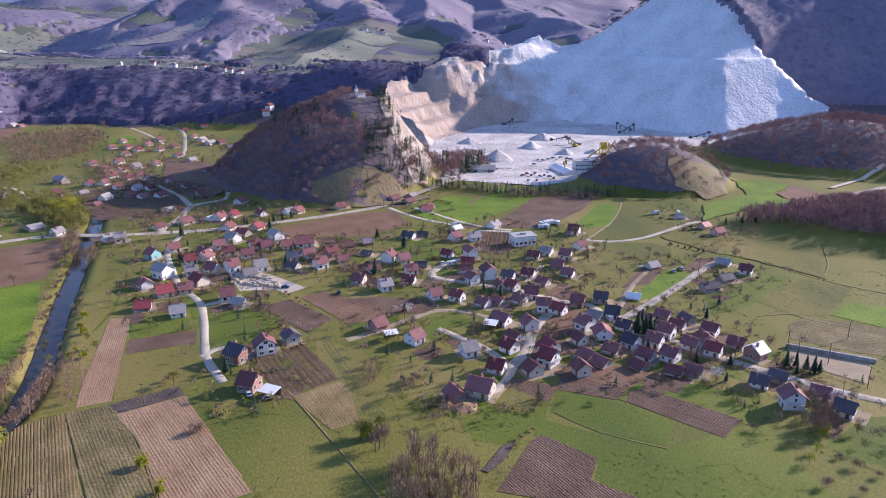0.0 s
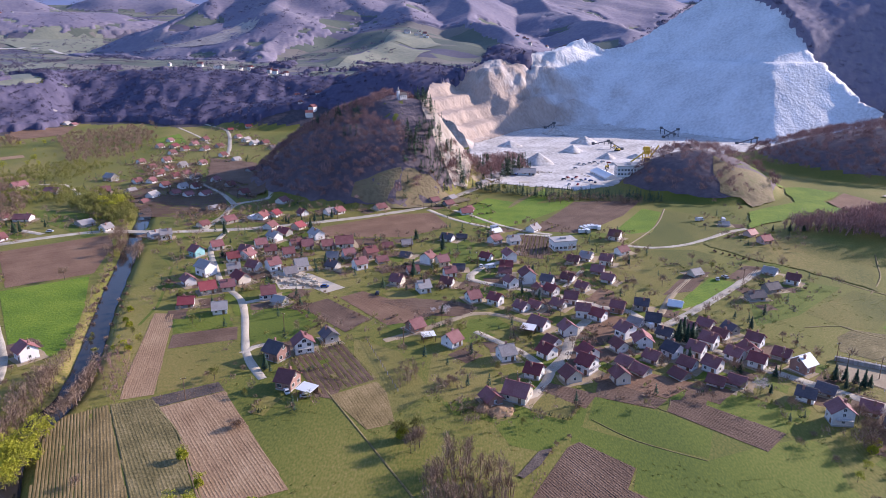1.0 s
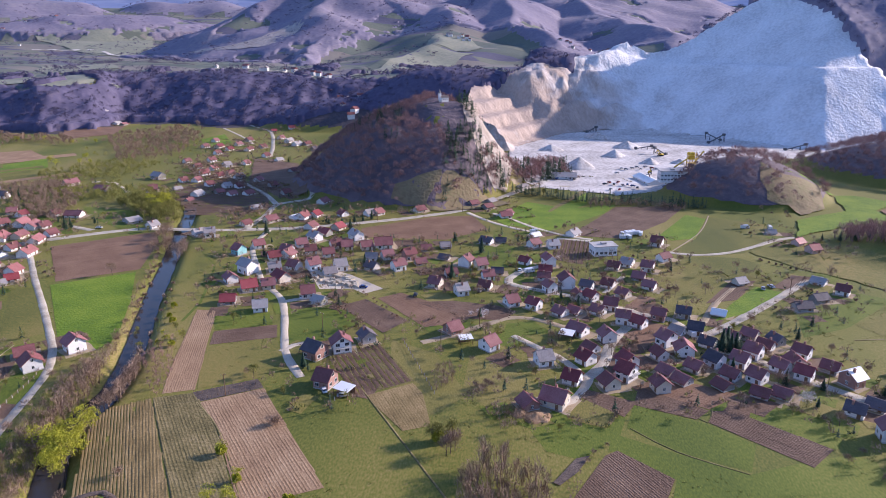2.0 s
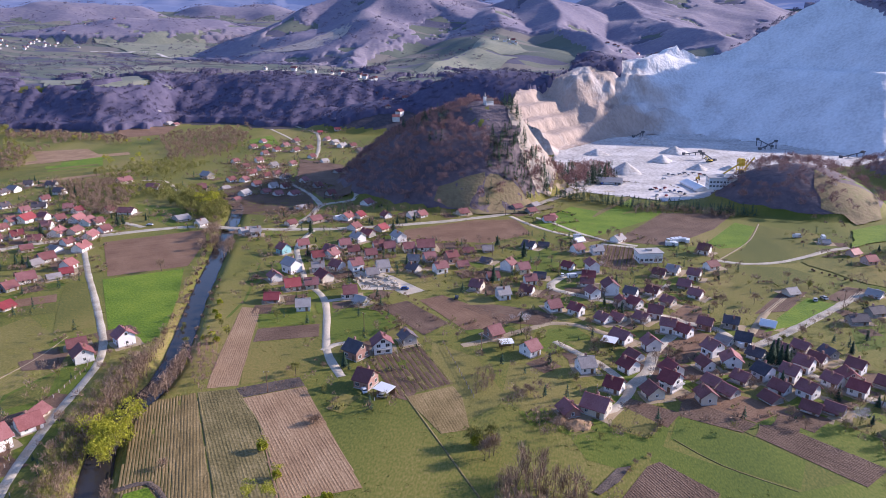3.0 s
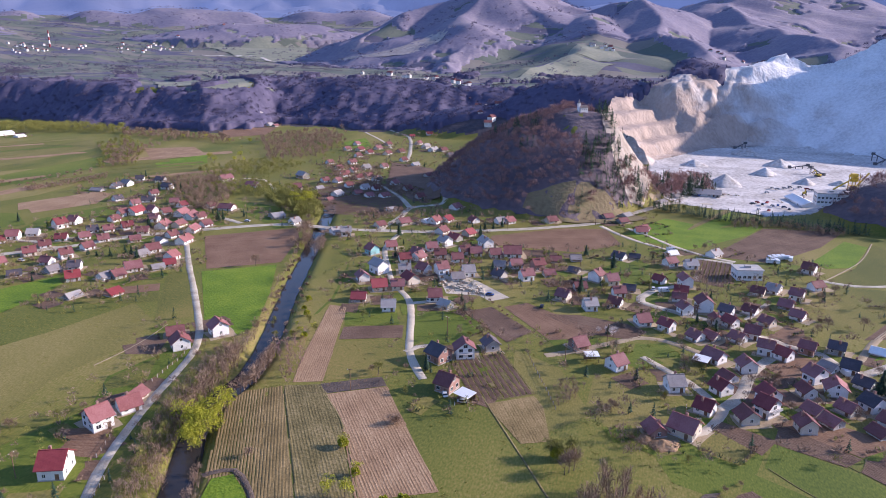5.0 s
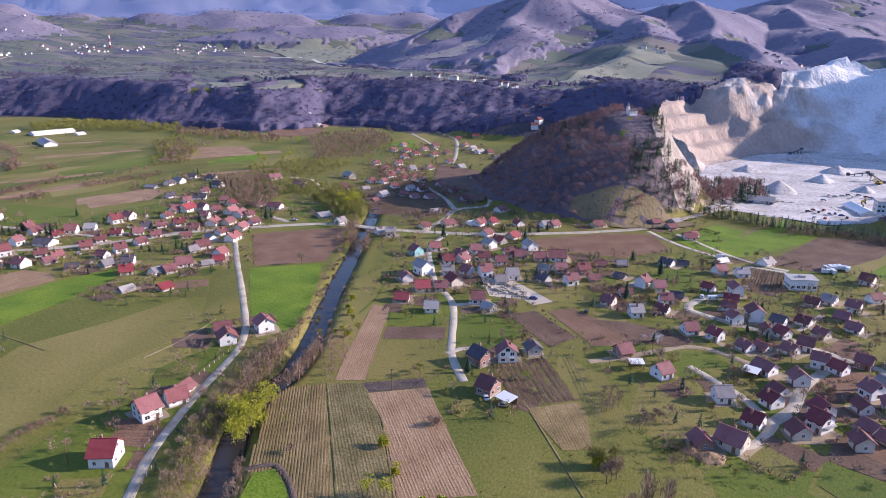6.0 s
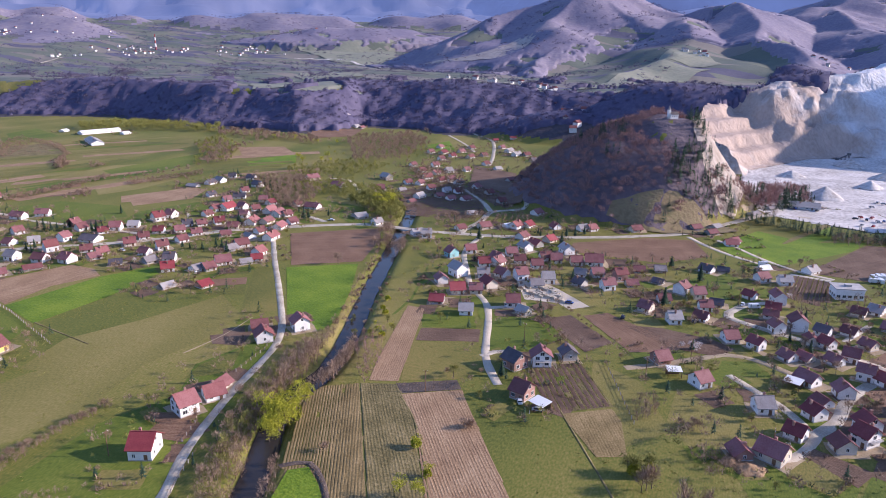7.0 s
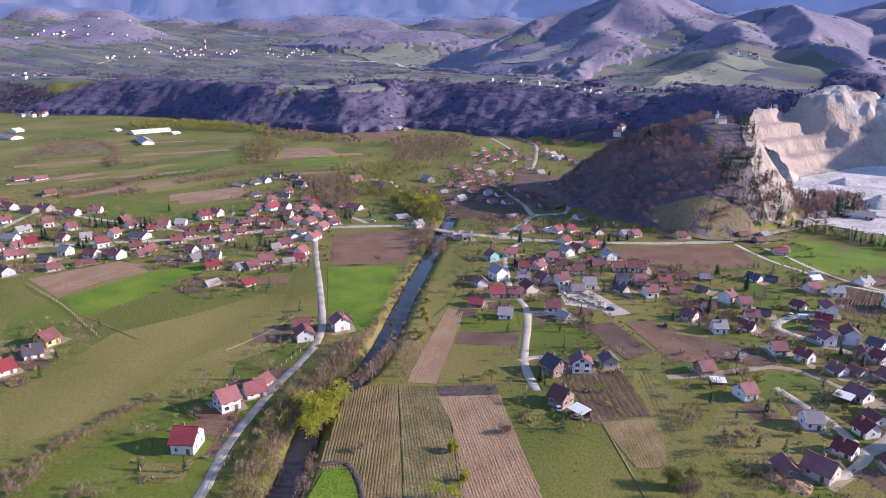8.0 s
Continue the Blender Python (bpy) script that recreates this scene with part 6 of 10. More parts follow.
def fence(points):
    """Posts with two rails along a line."""
    ob = tagged(new("fence"), "garden fence of pale posts with thin rails", "fence", "fences")
    bm = bmesh.new()
    pts = [Vector(p) for p in points]
    for a, b in zip(pts, pts[1:]):
        n = max(1, int((b - a).length / 3.2))
        for k in range(n):
            p = a.lerp(b, k / n)
            share("post", FENCE_POST, ob, pose(p.x, p.y, 0.02, 0, 0, math.degrees(math.atan2(b.y - a.y, b.x - a.x))))
        d = (b - a).normalized()
        s = Vector((-d.y, d.x)) * 0.03
        for z in (0.5, 1.05):
            q = [(a - s).to_3d(), (b - s).to_3d(), (b + s).to_3d(), (a + s).to_3d()]
            lo = [bm.verts.new((c.x, c.y, z)) for c in q]
            hi = [bm.verts.new((c.x, c.y, z + 0.08)) for c in q]
            for i in range(4):
                bm.faces.new((lo[i], lo[(i + 1) % 4], hi[(i + 1) % 4], hi[i]))
            bm.faces.new(hi), bm.faces.new(lo[::-1])
    part("rail", bm, TIMBER, ob)


def gravel_heap(x, y, r, h, material=DUST, label="conical heap of pale crushed stone on the quarry floor", group="stone stockpiles", sink=0.6):
    n, rings = 40, 9
    verts, faces = [(0, 0, h)], []
    rs = np.random.RandomState(int(x + y))
    ph = rs.uniform(0, 6, 4)
    for k in range(1, rings + 1):
        for i in range(n):
            a = 2 * math.pi * i / n
            w = r * k / rings * (1 + 0.12 * math.sin(2 * a + ph[0]) + 0.07 * math.sin(5 * a + ph[1]))
            verts.append((w * math.cos(a), w * math.sin(a), h * (1 - k / rings) ** 1.05 + rs.uniform(-0.1, 0.1) - (0.6 if k == rings else 0)))
    faces += [(0, 1 + i, 1 + (i + 1) % n) for i in range(n)]
    for k in range(rings - 1):
        b = 1 + k * n
        faces += [(b + i, b + n + i, b + n + (i + 1) % n, b + (i + 1) % n) for i in range(n)]
    ob = tagged(new("stockpile", mesh_of("stockpile", verts, faces, material, True)), label, "stockpile", group)
    ob.matrix_basis = pose(x, y, float(ground(x, y)) + sink)


def conveyor(x, y, turn, length, height):
    ob = tagged(new("conveyor"), "dusty dark steel belt conveyor standing in the quarry", "conveyor", "quarry conveyors")
    ob.matrix_basis = pose(x, y, float(ground(x, y)) + 0.5, 0, 0, turn)
    tilt = math.degrees(math.atan2(height, length))
    b = part("belt_frame", boxed((-length / 2, length / 2, -0.7, 0.7, -0.35, 0.35)), STEEL, ob)
    b.matrix_basis = pose(0, 0, height / 2 + 0.6, 0, -tilt, 0)
    for k in (-0.2, 0.15, 0.42):
        z = height / 2 + 0.6 + k * height
        part("leg", boxed((k * length - 0.2, k * length + 0.2, -0.9, -0.6, -0.3, z), (k * length - 0.2, k * length + 0.2, 0.6, 0.9, -0.3, z)), STEEL, ob)
    part("hopper", boxed((-length / 2 - 1.5, -length / 2 + 1.2, -1.4, 1.4, -0.2, 2.4)), STEEL, ob)
    part("drive_house", boxed((length * 0.3, length * 0.3 + 3, -1.3, 1.3, height * 0.8, height * 0.8 + 2.4)), STEEL, ob)


def crusher_tower(x, y):
    ob = tagged(new("crusher_plant"), "tall yellow crushing and screening plant on the quarry floor", "crusher plant")
    ob.matrix_basis = pose(x, y, float(ground(x, y)) + 0.5, 0, 0, 20)
    for i in (-3, 3):
        for j in (-2.5, 2.5):
            part("leg", boxed((i - 0.25, i + 0.25, j - 0.25, j + 0.25, -0.3, 13)), YELLOW, ob)
    for z in (3.5, 7, 10.5):
        part("deck", boxed((-3.6, 3.6, -3.1, 3.1, z, z + 0.25), (-3.6, 3.6, -3.1, -3.0, z + 1.0, z + 1.1), (-3.6, 3.6, 3.0, 3.1, z + 1.0, z + 1.1)), YELLOW, ob)
    part("silo", rounded(boxed((-2.4, 2.4, -2.0, 2.0, 7.4, 10.3)), 0.2), YELLOW, ob)
    part("screen_house", rounded(boxed((-2.8, 1.6, -2.2, 2.2, 10.9, 13.6)), 0.15), YELLOW, ob)
    part("crusher", rounded(boxed((-2.2, 2.0, -1.8, 1.8, 0.2, 3.2)), 0.2), STEEL, ob)
    b = part("belt_frame", boxed((-11, 11, -0.8, 0.8, -0.4, 0.4)), YELLOW, ob, "slanting yellow belt conveyor")
    b.matrix_basis = pose(8.0, 0, 9.5, 0, -50, 0) @ pose(-5, 0, 0)
    b = part("belt_frame", boxed((-9, 9, -0.7, 0.7, -0.35, 0.35)), YELLOW, ob, "slanting yellow belt conveyor")
    b.matrix_basis = pose(-9, 0, 5, 0, -30, 0)


def office_block(x, y, turn, length, width, height):
    ob = tagged(new("office_block"), "flat-roofed white two-storey block with rows of windows", "building")
    ob.matrix_basis = pose(x, y, float(ground(x, y)) + 0.1, 0, 0, turn)
    L, W = length / 2, width / 2
    part("wall", boxed((-L, L, -W, W, -0.8, height)), WALLS["w"][0], ob)
    part("roof", boxed((-L - 0.5, L + 0.5, -W - 0.5, W + 0.5, height, height + 0.35), (-1.5, 1.5, -1, 1, height + 0.35, height + 1.4)), CONCRETE, ob, "grey concrete flat roof")
    fr, pa = WINDOWS["wide"]
    for s in range(int(height // 3)):
        z = 1.8 + s * 3.1
        n = int(length / 2.4)
        for k in range(n):
            for side, t in ((-W, 0), (W, 180)):
                w = share("window", fr, ob, pose((k + 0.5) / n * length - L, side, z, 0, 0, t))
                share("pane", pa, w)
        for k in range(3):
            for side, t in ((L, 90), (-L, -90)):
                w = share("window", fr, ob, pose(side, (k - 1) * width / 3.4, z, 0, 0, t))
                share("pane", pa, w)


def excavator(x, y, turn):
    ob = tagged(new("excavator"), "yellow tracked excavator at work on pale stone", "excavator", "excavators")
    ob.matrix_basis = pose(x, y, float(ground(x, y)) + 0.7, 0, 0, turn)
    for s in (-1, 1):
        part("track", rounded(boxed((-2.2, 2.2, s * 1.35 - 0.35, s * 1.35 + 0.35, 0, 0.95)), 0.25), RUBBER, ob)
    part("body", rounded(boxed((-2.3, 1.3, -1.4, 1.4, 1.1, 2.4)), 0.15), YELLOW, ob)
    c = part("cab", rounded(boxed((0.0, 1.4, 0.3, 1.4, 2.2, 3.3)), 0.1), GLASS, ob, "dark glazed cab")
    b = part("boom", boxed((0, 5.0, -0.3, 0.3, -0.3, 0.3)), YELLOW, ob)
    b.matrix_basis = pose(1.0, -0.3, 2.0, 0, -40, 0)
    b = part("stick", boxed((0, 3.4, -0.22, 0.22, -0.25, 0.25)), YELLOW, ob)
    b.matrix_basis = pose(4.7, -0.3, 5.1, 0, 55, 0)
    part("bucket", rounded(boxed((6.2, 7.3, -0.9, 0.3, 1.6, 2.7)), 0.15), STEEL, ob)


def chapel(x, y):
    ob = tagged(new("chapel"), "small white chapel with a spired bell tower on the hilltop", "chapel")
    ob.matrix_basis = pose(x, y, float(ground(x, y)) + 0.2, 0, 0, 35) @ Matrix.Scale(0.72, 4)
    bm = bmesh.new()
    ring = [(-3.5, -3), (5.5, -3), (5.5, 3), (-3.5, 3)]
    lo, hi = [bm.verts.new((a, b, -2)) for a, b in ring], [bm.verts.new((a, b, 5)) for a, b in ring]
    g0, g1 = bm.verts.new((-3.5, 0, 7.4)), bm.verts.new((5.5, 0, 7.4))
    for f in ((lo[0], lo[1], hi[1], hi[0]), (lo[2], lo[3], hi[3], hi[2]), (lo[1], lo[2], hi[2], g1, hi[1]), (lo[3], lo[0], hi[0], g0, hi[3])):
        bm.faces.new(f)
    part("nave", bm, WALLS["w"][0], ob)
    bm = bmesh.new()
    for s in (-1, 1):
        q = [bm.verts.new(p) for p in ((-3.7, 0, 7.6), (5.8, 0, 7.6), (5.8, s * 3.5, 4.7), (-3.7, s * 3.5, 4.7))]
        bm.faces.new(q if s < 0 else q[::-1])
    bmesh.ops.solidify(bm, geom=bm.faces[:], thickness=0.18)
    part("roof", bm, ROOFS["g"][0], ob)
    part("tower", boxed((-5.6, -2.8, -1.4, 1.4, -2, 9.5), (-5.8, -2.6, -1.6, 1.6, 9.3, 9.6)), WALLS["w"][0], ob)
    bm = bmesh.new()
    bmesh.ops.create_cone(bm, cap_ends=True, segments=8, radius1=1.75, radius2=0.05, depth=5, matrix=pose(-4.2, 0, 12.1))
    part("spire", bm, ROOFS["g"][0], ob)
    for px in (-1.5, 1.0, 3.5):
        for s, t in ((-3, 0), (3, 180)):
            w = share("window", WINDOWS["small"][0], ob, pose(px, s, 2.8, 0, 0, t))
            share("pane", WINDOWS["small"][1], w)
    share("door", DOOR, ob, pose(-5.6, 0, 0.05, 0, 0, -90))


def factory_chimney(x, y, h):
    ob = tagged(new("factory_chimney"), "tall red and white factory chimney far across the plain", "chimney")
    ob.matrix_basis = pose(x, y, float(ground(x, y)))
    for k in range(5):
        r0, r1 = 3.2 - 0.3 * k, 3.2 - 0.3 * (k + 1)
        v, f = tube([(0, 0, h * k / 5), (0, 0, h * (k + 1) / 5)], [r0, r1], 14)
        o = new("band", mesh_of("band", v, f + [tuple(range(14, 28))], ROOFS["R"][0] if k % 2 == 0 else WALLS["w"][0], False))
        o.parent = ob


BLOCKS = []
for k in range(3):
    rnd = random.Random(k)
    bm = boxed((-1.1, 1.1, -0.6, 0.6, 0, 0.85 + 0.15 * k))
    bmesh.ops.subdivide_edges(bm, edges=bm.edges[:], cuts=2, use_grid_fill=True)
    for v in bm.verts:
        v.co += Vector((rnd.uniform(-0.1, 0.1), rnd.uniform(-0.1, 0.1), rnd.uniform(-0.12, 0.12) if v.co.z > 0.1 else 0))
    BLOCKS.append(raw("pallet", bm, GRAVEL))


def block_stack(x, y):
    ob = tagged(new("pallet", BLOCKS[int(x * 10) % 3]), "loaded pallet of pale building stone on a yard", "pallet", "pallets on the stone yard")
    ob.matrix_basis = pose(x, y, 0.13, 0, 0, -28 + (y * 13) % 14)


bm = rounded(boxed((-0.95, 0.95, -0.8, 0.8, 0, 1.0), (-0.85, 0.85, -0.7, 0.7, 1.0, 1.5)), 0.05)
CRATE = raw("storage_crate", bm, WALLS["y"][0])


def grey_crate(x, y, turn):
    ob = tagged(new("storage_crate", CRATE), "grey concrete storage crate in a row at a gravel yard", "crate", "crates beside the gravel yard")
    ob.matrix_basis = pose(x, y, 0.12, 0, 0, turn)


def open_shed(x, y, turn, length, width, height):
    ob = tagged(new("open_shed"), "open shed with a white sheet roof on posts", "shed", "open sheds")
    ob.matrix_basis = pose(x, y, 0.05, 0, 0, turn)
    L, W = length / 2, width / 2
    for i in (-L + 0.3, L - 0.3):
        for j in (-W + 0.3, W - 0.3):
            part("post", boxed((i - 0.09, i + 0.09, j - 0.09, j + 0.09, -0.2, height)), TIMBER, ob)
    r = part("roof", boxed((-L, L, -W, W, 0, 0.14)), ROOFS["w"][0], ob)
    r.matrix_basis = pose(0, 0, height + 0.15, 6, 0, 0)
    part("back_wall", boxed((-L + 0.3, L - 0.3, W - 0.45, W - 0.3, 0, height)), TIMBER, ob)

# ---- houses: place, ridge direction, length, width, ridge height, roof, walls ----
for row in [
    (6.5, 295.3, -34, 6.1, 5.8, 6.6, "m", "w"),
    (12.8, 343.4, -2, 6.6, 5.8, 5.7, "m", "w"),
    (11.8, 333.7, -1, 6.4, 5.1, 5.3, "b", "w"),
    (2.4, 357.9, -33, 6, 5.1, 5.3, "m", "w"),
    (14.9, 357, -69, 8.2, 5.8, 7.9, "r", "w"),
    (14.2, 317.7, -58, 6, 5.8, 7, "b", "w"),
    (22.5, 324.6, -77, 8.2, 7.2, 8.8, "b", "w"),
    (32.1, 321.6, -26, 6, 5.8, 6.2, "d", "w"),
    (26.8, 309.8, -79, 6, 4.3, 5.3, "r", "c"),
    (32.8, 308, -44, 6, 5.8, 6.2, "m", "w"),
    (40.8, 297.8, -14, 6, 6.5, 7, "b", "w"),
    (44.1, 282.4, -15, 6, 5.8, 7.5, "b", "w"),
    (60, 288.1, -24, 6, 5.8, 6.6, "b", "k"),
    (71.2, 292, -17, 6, 5.8, 6.2, "d", "y"),
]:
    house(*row, "houses of the hillside village")
for row in [
    (48.4, 314.4, -42, 6, 5.8, 5.3, "b", "c"),
    (59.2, 339.2, -23, 6, 6.5, 5.3, "b", "y"),
    (65.7, 352.9, -25, 6, 6.5, 7, "b", "w"),
    (77.1, 371.2, 35, 6.9, 5.8, 5.7, "b", "w"),
    (56.6, 361.5, -24, 6.1, 10.3, 5.3, "g", "w"),
    (24.3, 269.5, -39, 7.8, 6.5, 6.2, "b", "w"),
    (35.4, 263.8, -70, 6, 6.5, 7, "b", "w"),
    (25.3, 243, -48, 6, 6.5, 6.6, "m", "w"),
    (9.4, 240.5, 22, 6, 7.2, 7, "g", "w"),
    (19.3, 227, -25, 6, 6.5, 6.2, "m", "w"),
    (40.2, 240.5, -62, 6.2, 7.2, 7.9, "m", "w"),
    (38.7, 231.6, -40, 6, 7.2, 8.4, "m", "w"),
    (32, 224.7, -65, 6, 6.5, 6.2, "b", "c"),
    (58.4, 262.4, -53, 6, 7.2, 7.9, "b", "w"),
]:
    house(*row, "houses of the hillside village")
for row in [
    (63.5, 254.1, -90, 6.9, 7.2, 7, "r", "w"),
    (53.5, 249.6, -64, 6, 5.1, 5.7, "b", "w"),
    (54, 237.2, -49, 6, 5.8, 4.4, "b", "y"),
    (49.3, 224.3, -73, 6, 5.8, 6.6, "b", "c"),
    (72.4, 274.6, -20, 6, 6.5, 6.6, "d", "w"),
    (72.8, 245.6, -51, 6, 6.5, 7, "d", "w"),
    (71.3, 228.4, -56, 6, 5.8, 4, "b", "y"),
    (87.1, 295.7, -23, 6, 5.1, 3.5, "w", "w"),
    (107.5, 337.4, 27, 6, 5.8, 4.4, "g", "c"),
    (12.6, 211.0, -24, 8.6, 8.2, 7.4, "r", "c"),
    (3.6, 208.2, -62, 6.4, 6.0, 5.2, "r", "k"),
]:
    house(*row, "houses of the hillside village")
for row in [
    (145.9, 341, -41, 6.7, 5.8, 4.4, "g", "w"),
    (151.6, 327.5, -33, 6, 5.8, 6.2, "b", "w"),
    (136.7, 316.6, 23, 7.7, 5.8, 5.3, "d", "y"),
    (125.3, 305.5, 15, 8.2, 5.8, 5.3, "d", "y"),
    (92.7, 270.5, -42, 6, 5.8, 6.2, "b", "c"),
    (102, 267.9, -64, 6, 5.1, 5.3, "d", "y"),
    (89.3, 254.4, -42, 6, 6.5, 7.5, "b", "w"),
    (107.6, 256.3, -42, 6, 5.8, 6.6, "b", "w"),
    (101.5, 246.6, -82, 6.1, 7.2, 7, "r", "c"),
    (102, 238.3, -38, 6, 5.8, 6.6, "m", "w"),
    (116.7, 235.2, 32, 6, 7.2, 7.9, "w", "k"),
    (84.5, 234.1, -46, 6, 6.5, 7, "b", "w"),
    (82.3, 246.7, -40, 6, 6.5, 7, "b", "w"),
    (82.6, 223.6, -34, 6, 5.1, 4.4, "b", "p"),
]:
    house(*row, "houses of the upper street")
for row in [
    (109.2, 214.3, -35, 6, 5.8, 5.7, "d", "w"),
    (113.4, 200.5, -94, 6, 7.2, 8.8, "b", "w"),
    (126, 206.4, -33, 6, 5.8, 5.3, "b", "w"),
    (128.4, 195.8, -42, 6, 6.5, 6.2, "d", "w"),
    (162.9, 394.4, 23, 6.7, 6.5, 6.2, "R", "p"),
    (159.9, 408.4, 35, 6.6, 5.8, 5.3, "R", "p"),
    (152, 431.4, -2, 6, 5.1, 3.5, "g", "w"),
]:
    house(*row, "houses of the upper street")
for row in [
    (-108.6, 337.7, 41, 6, 7.1, 7, "b", "w"),
    (-94.1, 338.8, 27, 6, 7.1, 6.2, "g", "w"),
    (-99.6, 374.6, 21, 6, 7.1, 5.7, "b", "c"),
    (-120.1, 401.8, -26, 7.5, 6.2, 4.8, "m", "y"),
    (-122.7, 389.4, -35, 7.3, 6.2, 6.2, "g", "w"),
    (-98.8, 394.6, -48, 8.6, 6.2, 6.2, "g", "w"),
    (-79.5, 380.7, 16, 9.6, 11.2, 6.2, "b", "w"),
    (-60.8, 358.9, 35, 6, 6.2, 7, "r", "k"),
    (-63.7, 341.6, 37, 6.3, 6.2, 6.2, "b", "w"),
    (-81.2, 356.6, -2, 6, 5.5, 4.4, "g", "w"),
    (-77.8, 341.4, -25, 6, 5.5, 4.4, "d", "y"),
    (-41.2, 319.7, -17, 6, 7.1, 6.2, "b", "c"),
    (-28.9, 351.7, 64, 6, 7.1, 7.9, "b", "w"),
    (-21, 348.4, 29, 6, 7.1, 7, "b", "c"),
]:
    house(*row, "houses of the lower village")
for row in [
    (-16.2, 331.8, 21, 6, 6.2, 6.2, "b", "w"),
    (-11.7, 340.5, -1, 6, 5.5, 4.4, "d", "y"),
    (-16.7, 318.4, -16, 6, 6.2, 5.3, "b", "w"),
    (-27.7, 309.6, 26, 6, 7.1, 7, "g", "w"),
    (-3.8, 298.7, 28, 6, 7.1, 6.2, "b", "w"),
    (-27.3, 265.2, 41, 6, 7.1, 6.2, "b", "k"),
    (-11.5, 251.3, 47, 6.1, 7.1, 7, "b", "w"),
    (-77.6, 237.2, -28, 7.2, 7.1, 7, "d", "k"),
    (-69, 243.2, -65, 6, 7.1, 7.5, "b", "w"),
    (-61, 253.6, -57, 6.1, 5.5, 5.3, "d", "y"),
    (-67.5, 215.7, -15, 6, 7.1, 6.6, "b", "k"),
    (-158, 359.6, -31, 6, 6.2, 6.2, "r", "t"),
    (-140.8, 329.2, -33, 8.5, 7.1, 7.9, "g", "w"),
    (-144.1, 314.7, -48, 6.4, 5.5, 5.3, "b", "w"),
]:
    house(*row, "houses of the lower village")
for row in [
    (-130.7, 304.5, 31, 7.1, 7.1, 5.7, "R", "c"),
    (-134, 287.8, 14, 6.4, 6.2, 4.4, "R", "y"),
    (-115.8, 280.3, 20, 6, 6.2, 5.3, "g", "w"),
    (-99.4, 298.5, 22, 6, 7.1, 6.2, "b", "w"),
    (-91.7, 291.3, -23, 6, 4.7, 4, "g", "y"),
    (-119.3, 319, -43, 8.4, 6.2, 5.7, "m", "c"),
    (-127.8, 332.9, 24, 6, 5.5, 5.3, "g", "w"),
    (-118.6, 337.5, -23, 6.1, 6.2, 5.3, "b", "w"),
    (-130.5, 361.3, -18, 6.1, 6.2, 6.2, "b", "w"),
    (-189.4, 390.8, 30, 6, 6.2, 6.2, "g", "w"),
    (-118.1, 364.8, 24, 6, 6.2, 5.3, "b", "w"),
    (-43.5, 382.8, 18, 6, 6.2, 4.4, "g", "y"),
    (-20.1, 393.5, -26, 7.4, 6.2, 5.3, "d", "w"),
    (-11.9, 397.6, -2, 6, 4.7, 3.5, "d", "y"),
]:
    house(*row, "houses of the lower village")
for row in [
    (-41.5, 362.2, -19, 6, 4.7, 3.5, "d", "y"),
]:
    house(*row, "houses of the lower village")
for row in [
    (31.5, 415.7, 52, 7.8, 6.7, 5.3, "g", "w"),
    (7.4, 389.6, 40, 6.6, 6.7, 6.2, "b", "w"),
    (18.2, 388.7, 20, 6.6, 6.7, 6.2, "g", "w"),
    (-10.8, 455, 21, 7.7, 6.7, 5.3, "r", "w"),
    (78.6, 399.7, -27, 6.6, 7.6, 7, "b", "w"),
    (8.3, 410.5, 38, 6.6, 4.2, 3.5, "w", "w"),
    (-24.1, 479.4, 42, 6.9, 6.7, 4.4, "b", "y"),
    (-34.8, 488.4, 41, 7.3, 6.7, 4.4, "b", "y"),
]:
    house(*row, "houses of the far fields")
for row in [
    (-549.3, 348.3, 76, 8.5, 7.4, 4.6, "b", "k"),
    (-631.6, 375.5, 73, 10.8, 7.4, 3.8, "b", "w"),
    (-618.3, 385, 82, 10.8, 7.4, 3.8, "b", "w"),
    (-497.8, 311, 4, 10.8, 7.4, 5.4, "b", "y"),
    (-502.1, 302.2, 6, 10.8, 6.6, 4.6, "b", "y"),
    (-524.3, 300.3, 3, 10.8, 7.4, 5.4, "b", "w"),
    (-468, 311.7, 11, 10, 6.6, 5.4, "b", "w"),
    (-460.4, 324.8, 30, 8.8, 6.6, 5.4, "b", "w"),
    (-414.3, 313.1, 90, 6, 6.6, 6.1, "b", "k"),
    (-382.2, 319, 30, 7, 7.4, 6.1, "r", "w"),
    (-377.2, 349.9, 70, 7.1, 8.2, 6.9, "m", "w"),
    (-375.5, 360.7, 2, 6.8, 7.4, 6.1, "b", "w"),
    (-377.7, 329.7, 30, 6.5, 6.6, 4.6, "g", "w"),
    (-351.7, 326.2, 30, 6.3, 6.6, 4.6, "m", "w"),
]:
    house(*row, "houses of the western village")
